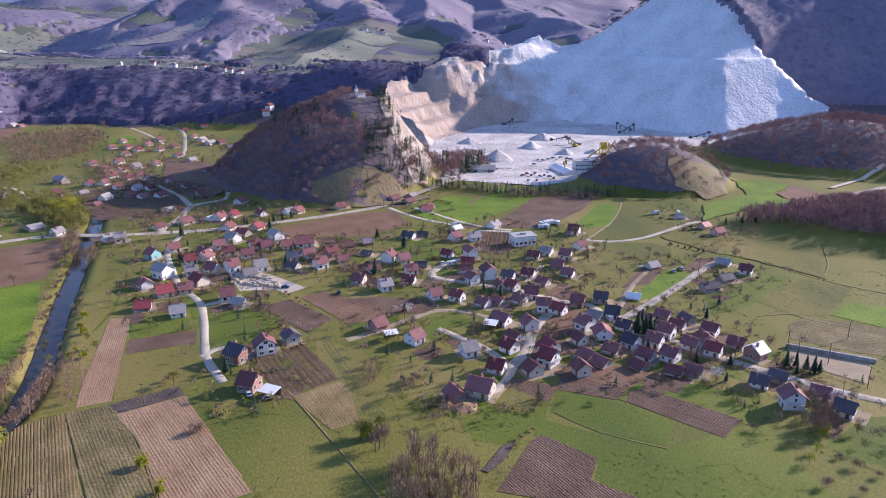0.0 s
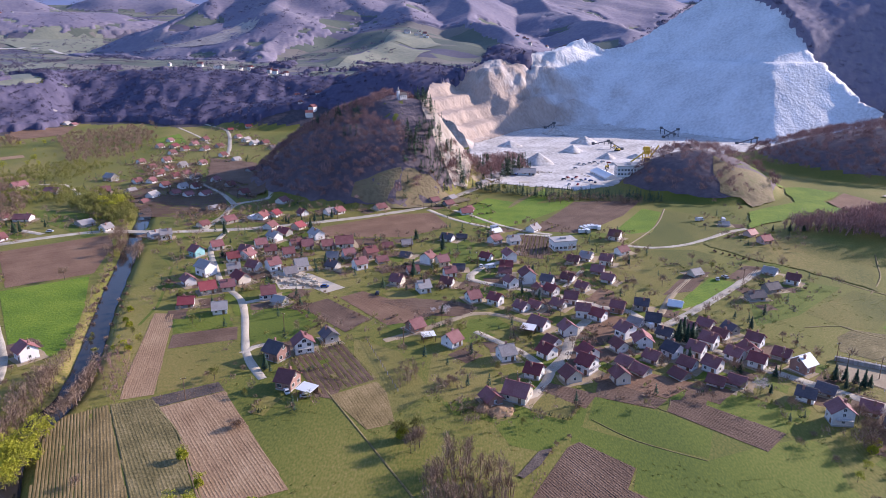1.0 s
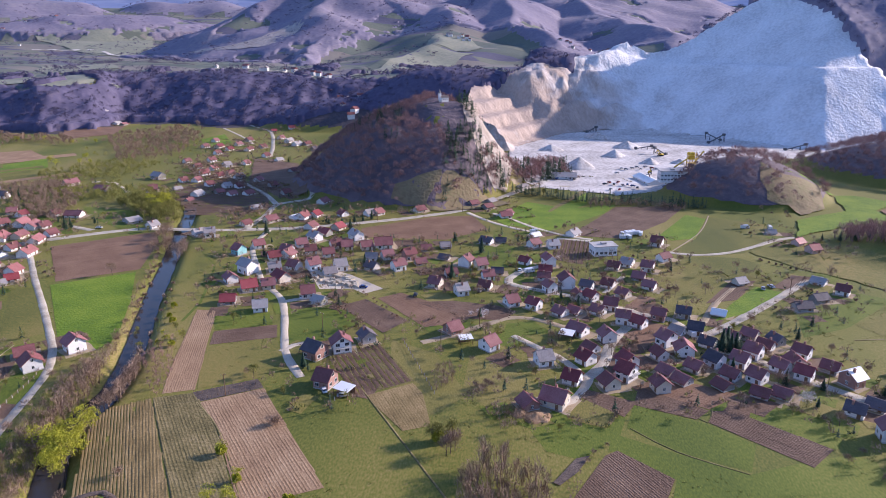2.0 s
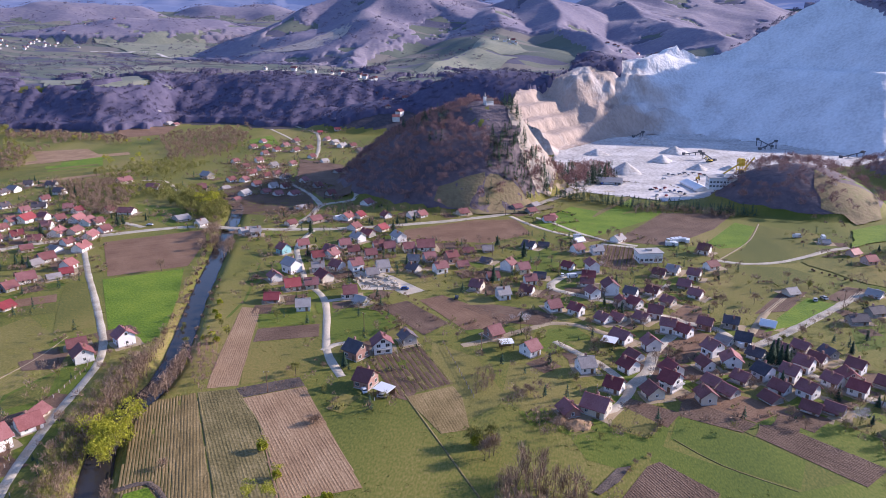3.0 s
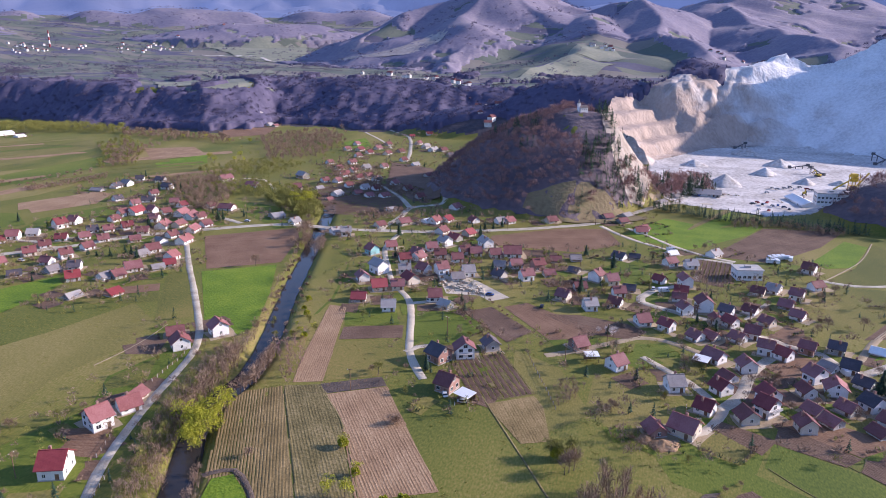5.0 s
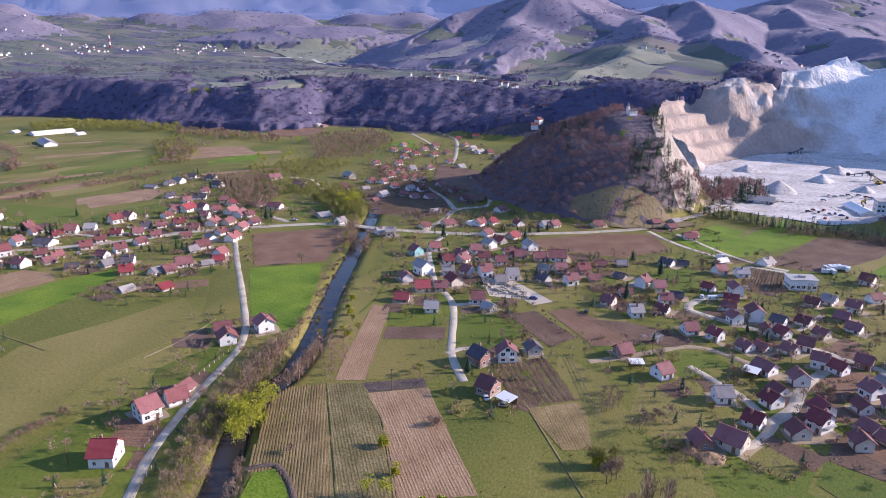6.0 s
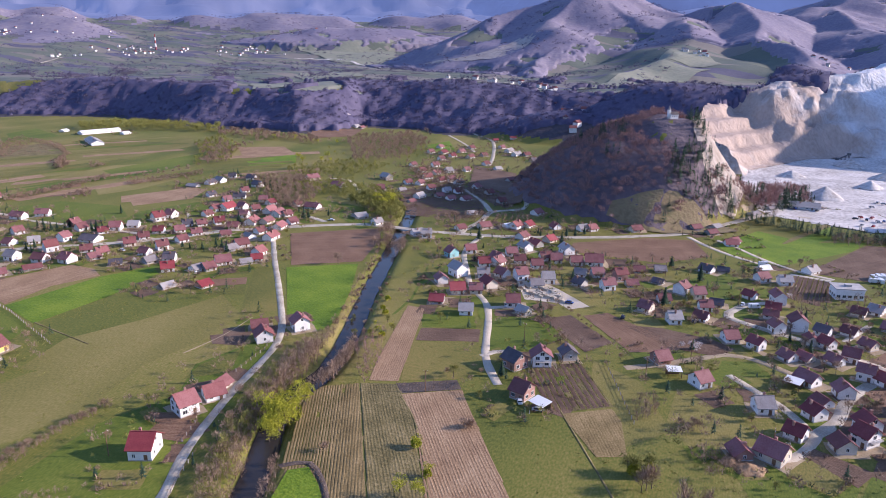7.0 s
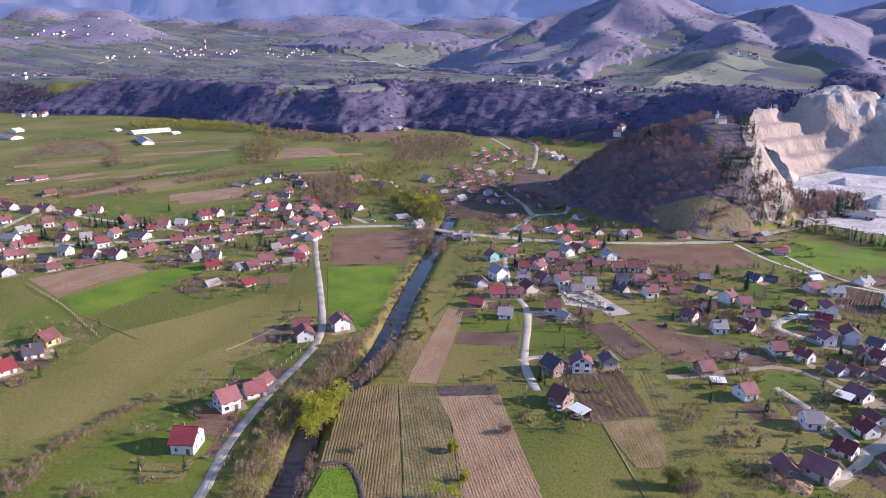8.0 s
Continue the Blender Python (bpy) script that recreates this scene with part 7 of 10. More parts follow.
for row in [
    (-451.8, 282.5, 69, 6, 7.4, 6.9, "b", "w"),
    (-389.2, 285.9, 90, 6, 6.6, 6.1, "b", "w"),
    (-373.5, 292.5, 10, 10.8, 9, 4.6, "d", "w"),
    (-376.9, 267.4, 70, 6.9, 7.4, 6.9, "r", "w"),
    (-363, 250.6, 13, 7.3, 6.6, 5.4, "b", "w"),
    (-348.4, 256.3, 3, 6.9, 7.4, 6.1, "r", "w"),
    (-410.9, 265.6, 7, 6, 6.6, 4.6, "b", "w"),
    (-380.1, 246, 10, 6.3, 6.6, 6.1, "g", "w"),
    (-400.9, 274.4, 52, 6.2, 6.6, 4.6, "g", "w"),
    (-417.4, 248.7, 57, 6, 7.4, 5.4, "R", "c"),
    (-419.1, 241, 83, 6, 6.6, 4.6, "b", "w"),
    (-451.4, 265, 81, 8.3, 7.4, 4.6, "g", "w"),
    (-439.1, 249.5, 14, 9.2, 6.6, 4.6, "g", "w"),
    (-486.5, 274.7, 69, 6, 6.6, 5.4, "b", "w"),
]:
    house(*row, "houses of the western village")
for row in [
    (-344.6, 296.1, 51, 6.4, 7.4, 5.4, "r", "c"),
    (-321.3, 286.1, 6, 6, 5.8, 4.6, "b", "w"),
    (-320.3, 298, 61, 6.3, 6.6, 6.1, "b", "w"),
    (-320.6, 264.6, 47, 6.3, 4.9, 3.5, "d", "y"),
    (-354.4, 239.2, 62, 8.6, 5.8, 3, "b", "y"),
    (-378.3, 231.8, 29, 6, 5.8, 3.8, "d", "y"),
    (-298.7, 282.8, 29, 6, 6.6, 5.4, "d", "w"),
    (-286.6, 269.1, 46, 6.5, 7.4, 5.4, "R", "w"),
    (-373.9, 207.5, -15, 8.7, 6.6, 5.4, "b", "w"),
    (-422.3, 230.3, 94, 6, 6.6, 5.4, "b", "w"),
    (-465.9, 251.8, 93, 6, 6.6, 5.4, "b", "w"),
    (-384.7, 206.1, 104, 6, 6.6, 5.4, "r", "w"),
    (-501.2, 266.3, 67, 6, 6.6, 5.4, "b", "w"),
]:
    house(*row, "houses of the western village")
for row in [
    (-436.9, 467.3, 91, 8.2, 6.6, 4.6, "d", "w"),
    (-434.8, 477.5, -6, 8.3, 7.4, 5.4, "g", "w"),
    (-440.7, 500.5, 30, 6.2, 6.6, 4.6, "d", "w"),
    (-417.8, 499.2, 10, 7.4, 6.6, 5.4, "d", "w"),
    (-392.7, 476.3, -3, 8.4, 6.6, 5.4, "d", "w"),
    (-400.2, 427.9, 69, 6.4, 6.6, 4.6, "d", "w"),
    (-442.5, 452.5, 1, 10.8, 5.8, 2.7, "g", "y"),
    (-374.7, 432, 30, 9, 6.6, 4.6, "d", "w"),
    (-355.3, 395.7, 87, 10.3, 8.2, 6.1, "R", "w"),
    (-360.8, 388.7, 80, 6, 5.8, 5.4, "b", "w"),
    (-347.6, 403.2, -5, 6, 5.8, 5.4, "b", "w"),
    (-329.8, 383.6, 16, 6.3, 6.6, 5.4, "b", "w"),
    (-332.4, 360.9, 55, 6.6, 7.4, 5.4, "m", "w"),
    (-315.5, 355.8, 30, 6.4, 6.6, 4.6, "b", "c"),
]:
    house(*row, "houses at the road junction")
for row in [
    (-312.3, 370.5, 108, 10.8, 7.4, 5.4, "r", "w"),
    (-275.8, 344.1, 95, 9.5, 6.6, 5.4, "r", "w"),
    (-289.7, 339.9, -17, 6.6, 6.6, 3.8, "g", "w"),
    (-281.7, 323.3, 56, 7.5, 7.4, 5.4, "b", "w"),
    (-261.3, 314.3, 87, 6.2, 6.6, 5.4, "r", "w"),
    (-255.7, 305.5, 39, 6, 6.6, 3.8, "R", "w"),
    (-268.1, 291.5, 50, 8.1, 9, 5.4, "b", "w"),
    (-272.5, 275.8, 77, 6, 6.6, 3.8, "g", "w"),
    (-250.5, 257.2, 77, 6.3, 6.6, 3.8, "R", "k"),
    (-369.3, 524.3, 66, 10.8, 9, 5.4, "b", "c"),
    (-330.8, 507.3, -6, 10.8, 7.4, 4.6, "b", "y"),
    (-289.9, 509.2, 30, 6.9, 7.4, 5.4, "b", "k"),
    (-309.8, 555.7, -27, 10.8, 7.4, 6.1, "g", "y"),
    (-302.4, 428.2, 2, 10.8, 7.4, 4.6, "b", "w"),
]:
    house(*row, "houses at the road junction")
for row in [
    (-256, 419.7, 53, 8.3, 12, 3.5, "g", "y"),
    (-235.1, 407.3, 63, 6, 6.6, 4.6, "g", "w"),
    (-322, 402.2, 98, 10.7, 6.6, 5.4, "r", "w"),
    (-310.3, 397, 101, 10.8, 6.6, 5.4, "b", "w"),
    (-304.3, 376.5, 91, 8.2, 6.6, 4.6, "b", "c"),
    (-304.6, 399.5, 63, 6, 6.6, 4.6, "b", "w"),
    (-288.1, 368.8, 103, 10.1, 6.6, 4.6, "r", "w"),
    (-351.5, 432.5, 30, 6, 6.6, 4.6, "b", "c"),
    (-336, 403.2, 65, 6, 6.6, 4.6, "b", "w"),
]:
    house(*row, "houses at the road junction")
for row in [
    (-159, 133.9, 24, 7, 8.4, 7.5, "R", "w"),
    (-166.7, 158, 68, 6.6, 7.6, 7.5, "r", "w"),
    (-165, 169.6, 58, 6.6, 6.7, 5.3, "r", "w"),
    (-167.7, 176.1, 92, 6.6, 5, 4, "b", "c"),
    (-180.3, 216.3, -42, 6.8, 6.7, 6.2, "r", "w"),
    (-190, 225.8, 41, 6.6, 5.9, 4.4, "b", "k"),
    (-173.7, 232.7, -37, 6.6, 6.7, 7, "r", "w"),
    (-269.7, 161.6, 95, 6.6, 7.6, 6.2, "b", "Y"),
    (-263.5, 151.9, 58, 6.6, 7.6, 5.3, "d", "w"),
    (-259.1, 137.2, 79, 6.6, 7.6, 5.3, "R", "w"),
    (-266, 248.2, 75, 6.6, 4.2, 3.1, "g", "y"),
]:
    house(*row, "farmhouses along the lane")
for row in [
    (-342.8, 720, 64, 7, 6.6, 4.6, "b", "w"),
    (-327.8, 721.3, 81, 10, 6.6, 4.6, "m", "c"),
    (-312.8, 738, 63, 7.2, 6.6, 4.6, "b", "c"),
    (-288.2, 705.4, 79, 9.5, 6.6, 4.6, "b", "w"),
    (-279.2, 722.8, 62, 6.9, 6.6, 4.6, "b", "y"),
    (-311.6, 848.6, 31, 6.2, 5.8, 3.8, "R", "w"),
    (-292.2, 860.3, 31, 7.5, 5.8, 3.8, "m", "w"),
    (-263.4, 763, 78, 10.7, 6.6, 5.4, "g", "w"),
    (-247.5, 742, 73, 10.8, 6.6, 5.4, "g", "w"),
    (-237.6, 747.6, 57, 8.2, 6.6, 4.6, "b", "y"),
    (-235, 647.8, 55, 6.8, 5.8, 3.8, "g", "w"),
    (-298.7, 637.2, 57, 6.8, 6.6, 5.4, "b", "w"),
    (-277.3, 574.8, 49, 7.8, 7.4, 5.4, "r", "w"),
    (-260.1, 567.3, 54, 6, 6.6, 4.6, "r", "w"),
]:
    house(*row, "houses of the far hamlet")
for row in [
    (-272.9, 613.1, 56, 6.5, 7.4, 5.4, "g", "w"),
    (-236.4, 527.1, 52, 6, 6.6, 4.6, "g", "w"),
    (-226.2, 527.4, 52, 6, 6.6, 4.6, "b", "w"),
    (-247, 496.8, 75, 8.2, 6.6, 4.6, "g", "w"),
    (-247, 482.8, 73, 6, 6.6, 4.6, "b", "w"),
    (-204.6, 597.4, 68, 7.8, 5.8, 3.8, "b", "y"),
    (-180.7, 507.7, 49, 6, 6.6, 4.6, "b", "y"),
    (-209.6, 504.4, 61, 7.2, 6.6, 3.8, "b", "w"),
    (-187.3, 462.1, 45, 6, 6.6, 3, "g", "w"),
    (-297.6, 604.7, 58, 6, 6.6, 4.6, "b", "c"),
    (-254.5, 577.1, 54, 6, 6.6, 4.6, "b", "c"),
    (-241.1, 564.2, 69, 7.3, 6.6, 4.6, "d", "w"),
    (-219.8, 552.4, 72, 6.4, 6.6, 4.6, "b", "w"),
    (-279.9, 598.6, 77, 7.4, 6.6, 4.6, "r", "w"),
]:
    house(*row, "houses of the far hamlet")
for row in [
    (-309.3, 704.8, 63, 6.7, 6.6, 4.6, "m", "w"),
    (-218.8, 712.5, 59, 6.7, 6.6, 4.6, "d", "y"),
    (-214.5, 728.4, 60, 6.9, 6.6, 4.6, "d", "y"),
    (-311.5, 679.9, 62, 6.4, 6.6, 4.6, "b", "w"),
    (-270.9, 546.8, 75, 6.4, 6.6, 4.6, "b", "w"),
]:
    house(*row, "houses of the far hamlet")
for row in [
    (-144.1, 482.1, 68, 7.5, 6.6, 4.6, "b", "w"),
    (-145.2, 438, 73, 7.7, 6.6, 5.4, "r", "w"),
    (-150.9, 438.1, 56, 6, 7.4, 3, "w", "w"),
    (-164.7, 429.2, 51, 7.4, 7.4, 4.6, "b", "c"),
    (-177.6, 418.8, 57, 6, 6.6, 3.8, "b", "c"),
    (-138.8, 444.8, 70, 6.1, 6.6, 4.6, "R", "w"),
    (-120.6, 448.1, -42, 6, 5.8, 4.6, "r", "w"),
    (-103, 451.2, 43, 6, 6.6, 4.6, "g", "w"),
    (-97.6, 454.3, 53, 6, 6.6, 4.6, "r", "w"),
    (-70.4, 464.7, 40, 6.9, 6.6, 4.6, "b", "c"),
    (-22.8, 497.4, 59, 7.7, 6.6, 3.8, "g", "y"),
    (-9.7, 462.3, 49, 6.5, 6.6, 4.6, "r", "w"),
    (-115.2, 415.3, 62, 6.2, 6.6, 4.6, "R", "c"),
    (-133.1, 415.3, 73, 6.8, 6.6, 4.6, "b", "w"),
]:
    house(*row, "houses along the main road")
for row in [
    (-197.4, 393.4, 51, 6.8, 6.6, 4.6, "g", "w"),
    (-0.2, 552, 62, 10.8, 7.4, 3, "g", "w"),
    (-128.5, 356.2, 73, 6.6, 7.4, 5.4, "b", "w"),
]:
    house(*row, "houses along the main road")
for row in [
    (-826.4, 681.4, 73, 52.4, 15, 5.3, "w", "w"),
    (-747.2, 606.6, -31, 51, 14, 6.2, "g", "w"),
    (-881, 669.2, 106, 10.8, 8.2, 3.8, "w", "w"),
    (-785, 687.7, 86, 10.8, 8.2, 3.8, "w", "w"),
    (-990.6, 591.5, 105, 14.4, 14, 5.3, "w", "w"),
    (-930.9, 543.6, -2, 44.3, 16, 5.3, "g", "w"),
]:
    house(*row, "long sheds of the western farm")
for row in [
    (-585.4, 930.5, 90, 8.6, 7.4, 5.4, "g", "w"),
    (-551.3, 900, 88, 10.8, 7.4, 4.6, "g", "w"),
    (-538.6, 895.1, 80, 8.7, 6.6, 3.8, "b", "y"),
]:
    house(*row, "houses of the far hamlet")
for row in [
    (35, 590.3, -3, 21.9, 12, 6.2, "g", "w"),
    (102.7, 583.6, -75, 33.5, 13, 5.3, "w", "w"),
    (11.5, 575.5, 43, 6.6, 6.7, 3.5, "g", "w"),
]:
    house(*row, "quarry offices and workshops")
for row in [
    (-356.8, 275.5, 48, 6, 6.6, 4.6, "b", "w"),
    (-344.7, 275.8, 69, 6, 6.6, 4.6, "r", "c"),
    (-349.2, 311.3, 50, 6, 6.6, 4.6, "b", "w"),
    (-341, 333.2, 55, 6, 6.6, 4.6, "b", "w"),
    (-348.2, 347.5, 53, 6, 6.6, 4.6, "d", "w"),
    (-398.6, 231.4, 66, 6, 6.6, 4.6, "b", "w"),
    (-360.4, 224.6, 65, 6, 6.6, 3.8, "b", "y"),
    (-430.3, 284.4, 76, 6, 6.6, 5.4, "b", "w"),
    (-401.4, 308.1, 78, 6, 6.6, 5.4, "b", "w"),
    (-382.9, 309.3, 56, 6, 6.6, 4.6, "m", "w"),
    (-401.3, 226.3, 72, 6, 6.6, 5.4, "b", "w"),
    (-547.4, 308.2, 56, 6, 6.6, 4.6, "b", "w"),
    (-341.2, 267.4, 71, 6, 6.6, 3.8, "b", "y"),
    (-322.2, 315.9, 71, 6, 6.6, 4.6, "b", "w"),
]:
    house(*row, "houses of the western village")
for row in [
    (-307, 275.9, 72, 6, 6.6, 3.8, "g", "y"),
]:
    house(*row, "houses of the western village")
for row in [
    (-288, 382.9, 68, 6, 6.6, 4.6, "b", "w"),
    (-307.6, 338.9, 49, 6, 6.6, 3.8, "b", "c"),
    (-355.5, 374.5, 79, 6, 6.6, 4.6, "b", "w"),
    (-326.2, 332.8, 50, 6, 6.6, 4.6, "b", "w"),
    (-291.8, 353.3, 73, 6, 6.6, 4.6, "b", "w"),
    (-387.6, 453.4, 60, 6, 6.6, 4.6, "b", "w"),
    (-338.7, 425, 78, 6, 6.6, 4.6, "m", "w"),
    (-317.7, 429.9, 74, 6, 6.6, 4.6, "b", "y"),
    (-376.5, 419.3, 62, 6, 6.6, 4.6, "b", "w"),
    (-340, 352.2, 55, 6, 6.6, 4.6, "b", "w"),
    (-282.3, 314.8, 71, 6, 6.6, 3.8, "g", "y"),
    (-267.6, 279.5, 69, 6, 6.6, 4.6, "b", "y"),
    (-257.2, 297.7, 50, 6, 5.8, 3, "g", "y"),
]:
    house(*row, "houses at the road junction")
for row in [
    (-253.1, 531.6, 53, 6, 6.6, 4.6, "b", "w"),
    (-233.9, 506.8, 53, 6, 6.6, 3.8, "b", "y"),
    (-282.2, 544.8, 58, 6, 6.6, 4.6, "b", "w"),
    (-259.9, 627, 59, 6, 6.6, 4.6, "b", "w"),
    (-255.8, 669.1, 60, 6.2, 6.6, 4.6, "b", "w"),
    (-313.2, 770.3, 66, 7.1, 6.6, 4.6, "b", "y"),
    (-320.4, 630.8, 61, 6, 6.6, 4.6, "b", "w"),
    (-274.4, 519.2, 57, 6, 6.6, 4.6, "g", "w"),
    (-200.9, 534, 55, 6, 6.6, 4.6, "b", "y"),
    (-186.5, 570.3, 55, 6, 6.6, 4.6, "d", "y"),
    (-221.4, 501.3, 53, 6, 6.6, 3.8, "b", "w"),
    (-349.2, 760, 71, 6.5, 6.6, 4.6, "b", "w"),
    (-281.7, 789.3, 68, 6.8, 6.6, 4.6, "b", "w"),
]:
    house(*row, "houses of the far hamlet")
for row in [
    (-106.7, 360.4, 27, 6, 6.2, 5.3, "b", "w"),
    (-106.5, 376.1, 35, 6, 6.2, 5.3, "b", "w"),
    (-88.4, 375.6, 27, 6, 6.2, 5.3, "b", "c"),
    (-53.6, 351.9, 29, 6, 6.2, 4.4, "b", "y"),
    (-35.3, 334.9, 25, 6, 6.2, 5.3, "b", "w"),
    (-134.6, 351.4, 32, 6, 6.2, 5.3, "m", "w"),
    (-127.3, 376.7, 33, 6, 6.2, 5.3, "b", "w"),
    (-151.2, 372, 34, 6, 6.2, 5.3, "r", "w"),
    (-122.2, 308.4, 24, 6, 6.2, 5.3, "b", "c"),
    (-97.6, 330.4, 29, 6, 6.2, 4.4, "g", "w"),
    (-73, 359.5, 30, 6, 6.2, 5.3, "b", "w"),
    (-53.8, 377, 15, 6, 6.2, 4.4, "b", "y"),
]:
    house(*row, "houses of the lower village")
for row in [
    (18, 288.6, -44, 6, 5.8, 5.3, "b", "w"),
    (34.6, 292, -40, 6, 5.8, 5.3, "b", "w"),
    (50.3, 279.3, -40, 6, 5.8, 6.2, "m", "w"),
    (64.6, 241, -44, 6, 5.8, 5.3, "b", "c"),
    (58.1, 230.8, -50, 6, 5.8, 4.4, "b", "y"),
    (62.3, 326.3, -30, 6, 5.8, 5.3, "b", "w"),
    (42.7, 326.8, -29, 6, 5.8, 5.3, "b", "w"),
    (24.3, 291, -39, 6, 5.8, 4.4, "r", "c"),
    (65, 273.8, -44, 6, 5.8, 4.4, "g", "w"),
    (28.2, 253.8, -51, 6, 5.8, 4.4, "b", "w"),
    (74.4, 262.5, -37, 6, 5.8, 5.3, "d", "w"),
    (48.8, 354.7, -20, 6, 5.8, 5.3, "b", "c"),
]:
    house(*row, "houses of the hillside village")
for row in [
    (84.9, 267.3, -39, 6, 5.8, 6.2, "b", "c"),
    (96.1, 262.1, -42, 6, 5.8, 5.3, "b", "w"),
    (95.5, 243.5, -48, 6, 5.8, 6.2, "b", "w"),
    (76.1, 235.9, -45, 6, 5.8, 5.3, "b", "w"),
    (113.7, 245.3, -39, 6, 5.8, 5.3, "b", "y"),
    (89.9, 223.9, -37, 6, 5.8, 4.4, "b", "y"),
    (118, 219.1, -39, 6, 5.8, 4.4, "d", "y"),
]:
    house(*row, "houses of the upper street")

FAR_BARE = []
FAR_BUD = []
FAR_BUSH = []
# ---- trees and bushes: place and height ----
for x, y, h in [(-20.4, 177.2, 6.9), (-19.3, 178.6, 7.1), (-18.1, 180.1, 7.7), (114.3, 184.1, 6.5), (-174.3, 133.7, 4.2), (118.4, 190.4, 7.3), (121.1, 188.7, 4.9), (77.3, 211.4, 4), (117.5, 193.7, 5.4), (74, 217, 5), (101.3, 206.7, 5.3), (119.1, 200.5, 6.5), (-157, 173.4, 4.9), (121.2, 200.9, 4.7), (-170.5, 168.5, 3.8), (46.7, 235.6, 4.1), (15.2, 240.1, 4), (-178, 163.7, 3.8), (134.1, 202, 4.6), (66.1, 235.3, 3.3), (66.7, 236.6, 4.9), (98, 226.1, 5.5), (69.7, 238.4, 3.3), (55.9, 242.6, 3.9), (91, 232, 5.5), (94.2, 232.3, 3.3), (35.7, 250.7, 5.3), (44.2, 250.6, 4.9), (40.9, 255.3, 5.9), (13.2, 259.6, 5.6), (17.1, 262.1, 4.7), (-41.6, 259.6, 3.6)]:
    tree("bare", x, y, h, "bare trees in the valley")
for x, y, h in [(-13.7, 265.1, 5.8), (46.6, 261.9, 3.2), (96.2, 250.9, 3.9), (94.8, 253.9, 3.4), (12.9, 273.5, 4.2), (125.5, 243.6, 4.4), (-67.4, 265.8, 5.2), (89.9, 260.6, 5.8), (-172, 221.1, 3.2), (121.7, 253.7, 4), (-249, 131.2, 3.3), (11.9, 283.3, 4.1), (34.4, 282.2, 5.8), (81.4, 273.2, 4.7), (107.6, 264.1, 3.9), (29.9, 284.7, 3.2), (119.8, 260.3, 4.6), (-255.5, 145.6, 4.3), (23.2, 296, 3.4), (-82.8, 288.3, 4.9), (60.3, 295, 4.7), (97.2, 285.5, 5.8), (98.7, 287.8, 3.6), (-80.1, 294.4, 4.9), (-269.7, 143.1, 5.4), (24.5, 305.7, 4.7), (-21.1, 310.1, 3.7), (46.9, 307.8, 3.9), (-19.5, 313, 4.2), (40.7, 311.6, 3.2), (-31.6, 313.4, 5.2), (66.9, 308.1, 5.9)]:
    tree("bare", x, y, h, "bare trees in the valley")
for x, y, h in [(19.2, 319.1, 5), (-11.1, 322.7, 5.3), (72.2, 315.5, 6.1), (-28.1, 322.6, 3.9), (54.5, 320.4, 3.9), (-27.4, 326.4, 4.3), (133.2, 300.5, 5), (48.4, 325.5, 4.9), (87.2, 320.7, 6.1), (134.4, 305.3, 3.7), (-102, 317.8, 3.4), (-150, 300.5, 3.6), (50.7, 334.1, 5.2), (40.8, 335.5, 5.2), (-129.3, 312.9, 3.3), (42.2, 337.6, 4.2), (-131.8, 317, 3.9), (-112.1, 328.4, 4.5), (-249.7, 247.3, 5.2), (20.8, 352.1, 3.3), (-14, 354, 5.4), (-71.1, 352.2, 5.2), (75.5, 352.3, 5.5), (-104.1, 345, 4.8), (-100.2, 346.2, 5.5), (-106.6, 344.3, 5.7), (-271.9, 238.6, 4.6), (141.4, 333.9, 3.5), (-121.5, 344.3, 3.8), (-115.1, 346.7, 5.3), (112.7, 347.5, 5.4), (-123.5, 344.5, 5.5)]:
    tree("bare", x, y, h, "bare trees in the valley")
for x, y, h in [(-53.1, 362.3, 3.7), (-278.7, 238.5, 4.1), (10.9, 368, 3.7), (-55.9, 364, 5), (-149.5, 338.1, 3.7), (-119.8, 350.8, 4.2), (-49.2, 369, 4.7), (18.6, 371.9, 3.8), (-57.1, 368.7, 5.4), (84.5, 365.9, 5.4), (-100.1, 362, 3.6), (-87.1, 366, 3.3), (-278.4, 259.9, 4.9), (-209.5, 318.3, 7.1), (-1.4, 382.4, 5), (155.2, 351.1, 3.8), (-105.4, 369.2, 5.5), (-6.2, 385.8, 3.2), (-246.2, 304.5, 4.3), (-57.8, 389.2, 5.2), (-83.8, 388.8, 5), (-166.6, 361.7, 5.2), (-2.2, 398.3, 5.5), (72.8, 392.5, 4.6), (68.9, 394.2, 3.2), (78.1, 392.6, 6.7), (6.3, 401.6, 4.3), (-189.4, 355.2, 9.2), (-91.9, 392, 3.6), (-312.6, 256.5, 5.3), (-195.2, 358.8, 8.3), (-277.4, 301.1, 5.7)]:
    tree("bare", x, y, h, "bare trees in the valley")
for x, y, h in [(-208.7, 358.2, 6.6), (-359.6, 212.8, 3.3), (-133.8, 398.2, 5.1), (-206.1, 371.4, 8), (26.4, 424, 5.5), (-311.3, 290.2, 5.5), (21.4, 425.1, 3.8), (-185.1, 383.7, 5.2), (-329, 271.3, 4.6), (-370.7, 212.7, 5.6), (-355, 249.2, 5), (-215.3, 376.9, 7.9)]:
    tree("bare", x, y, h, "bare trees in the valley")
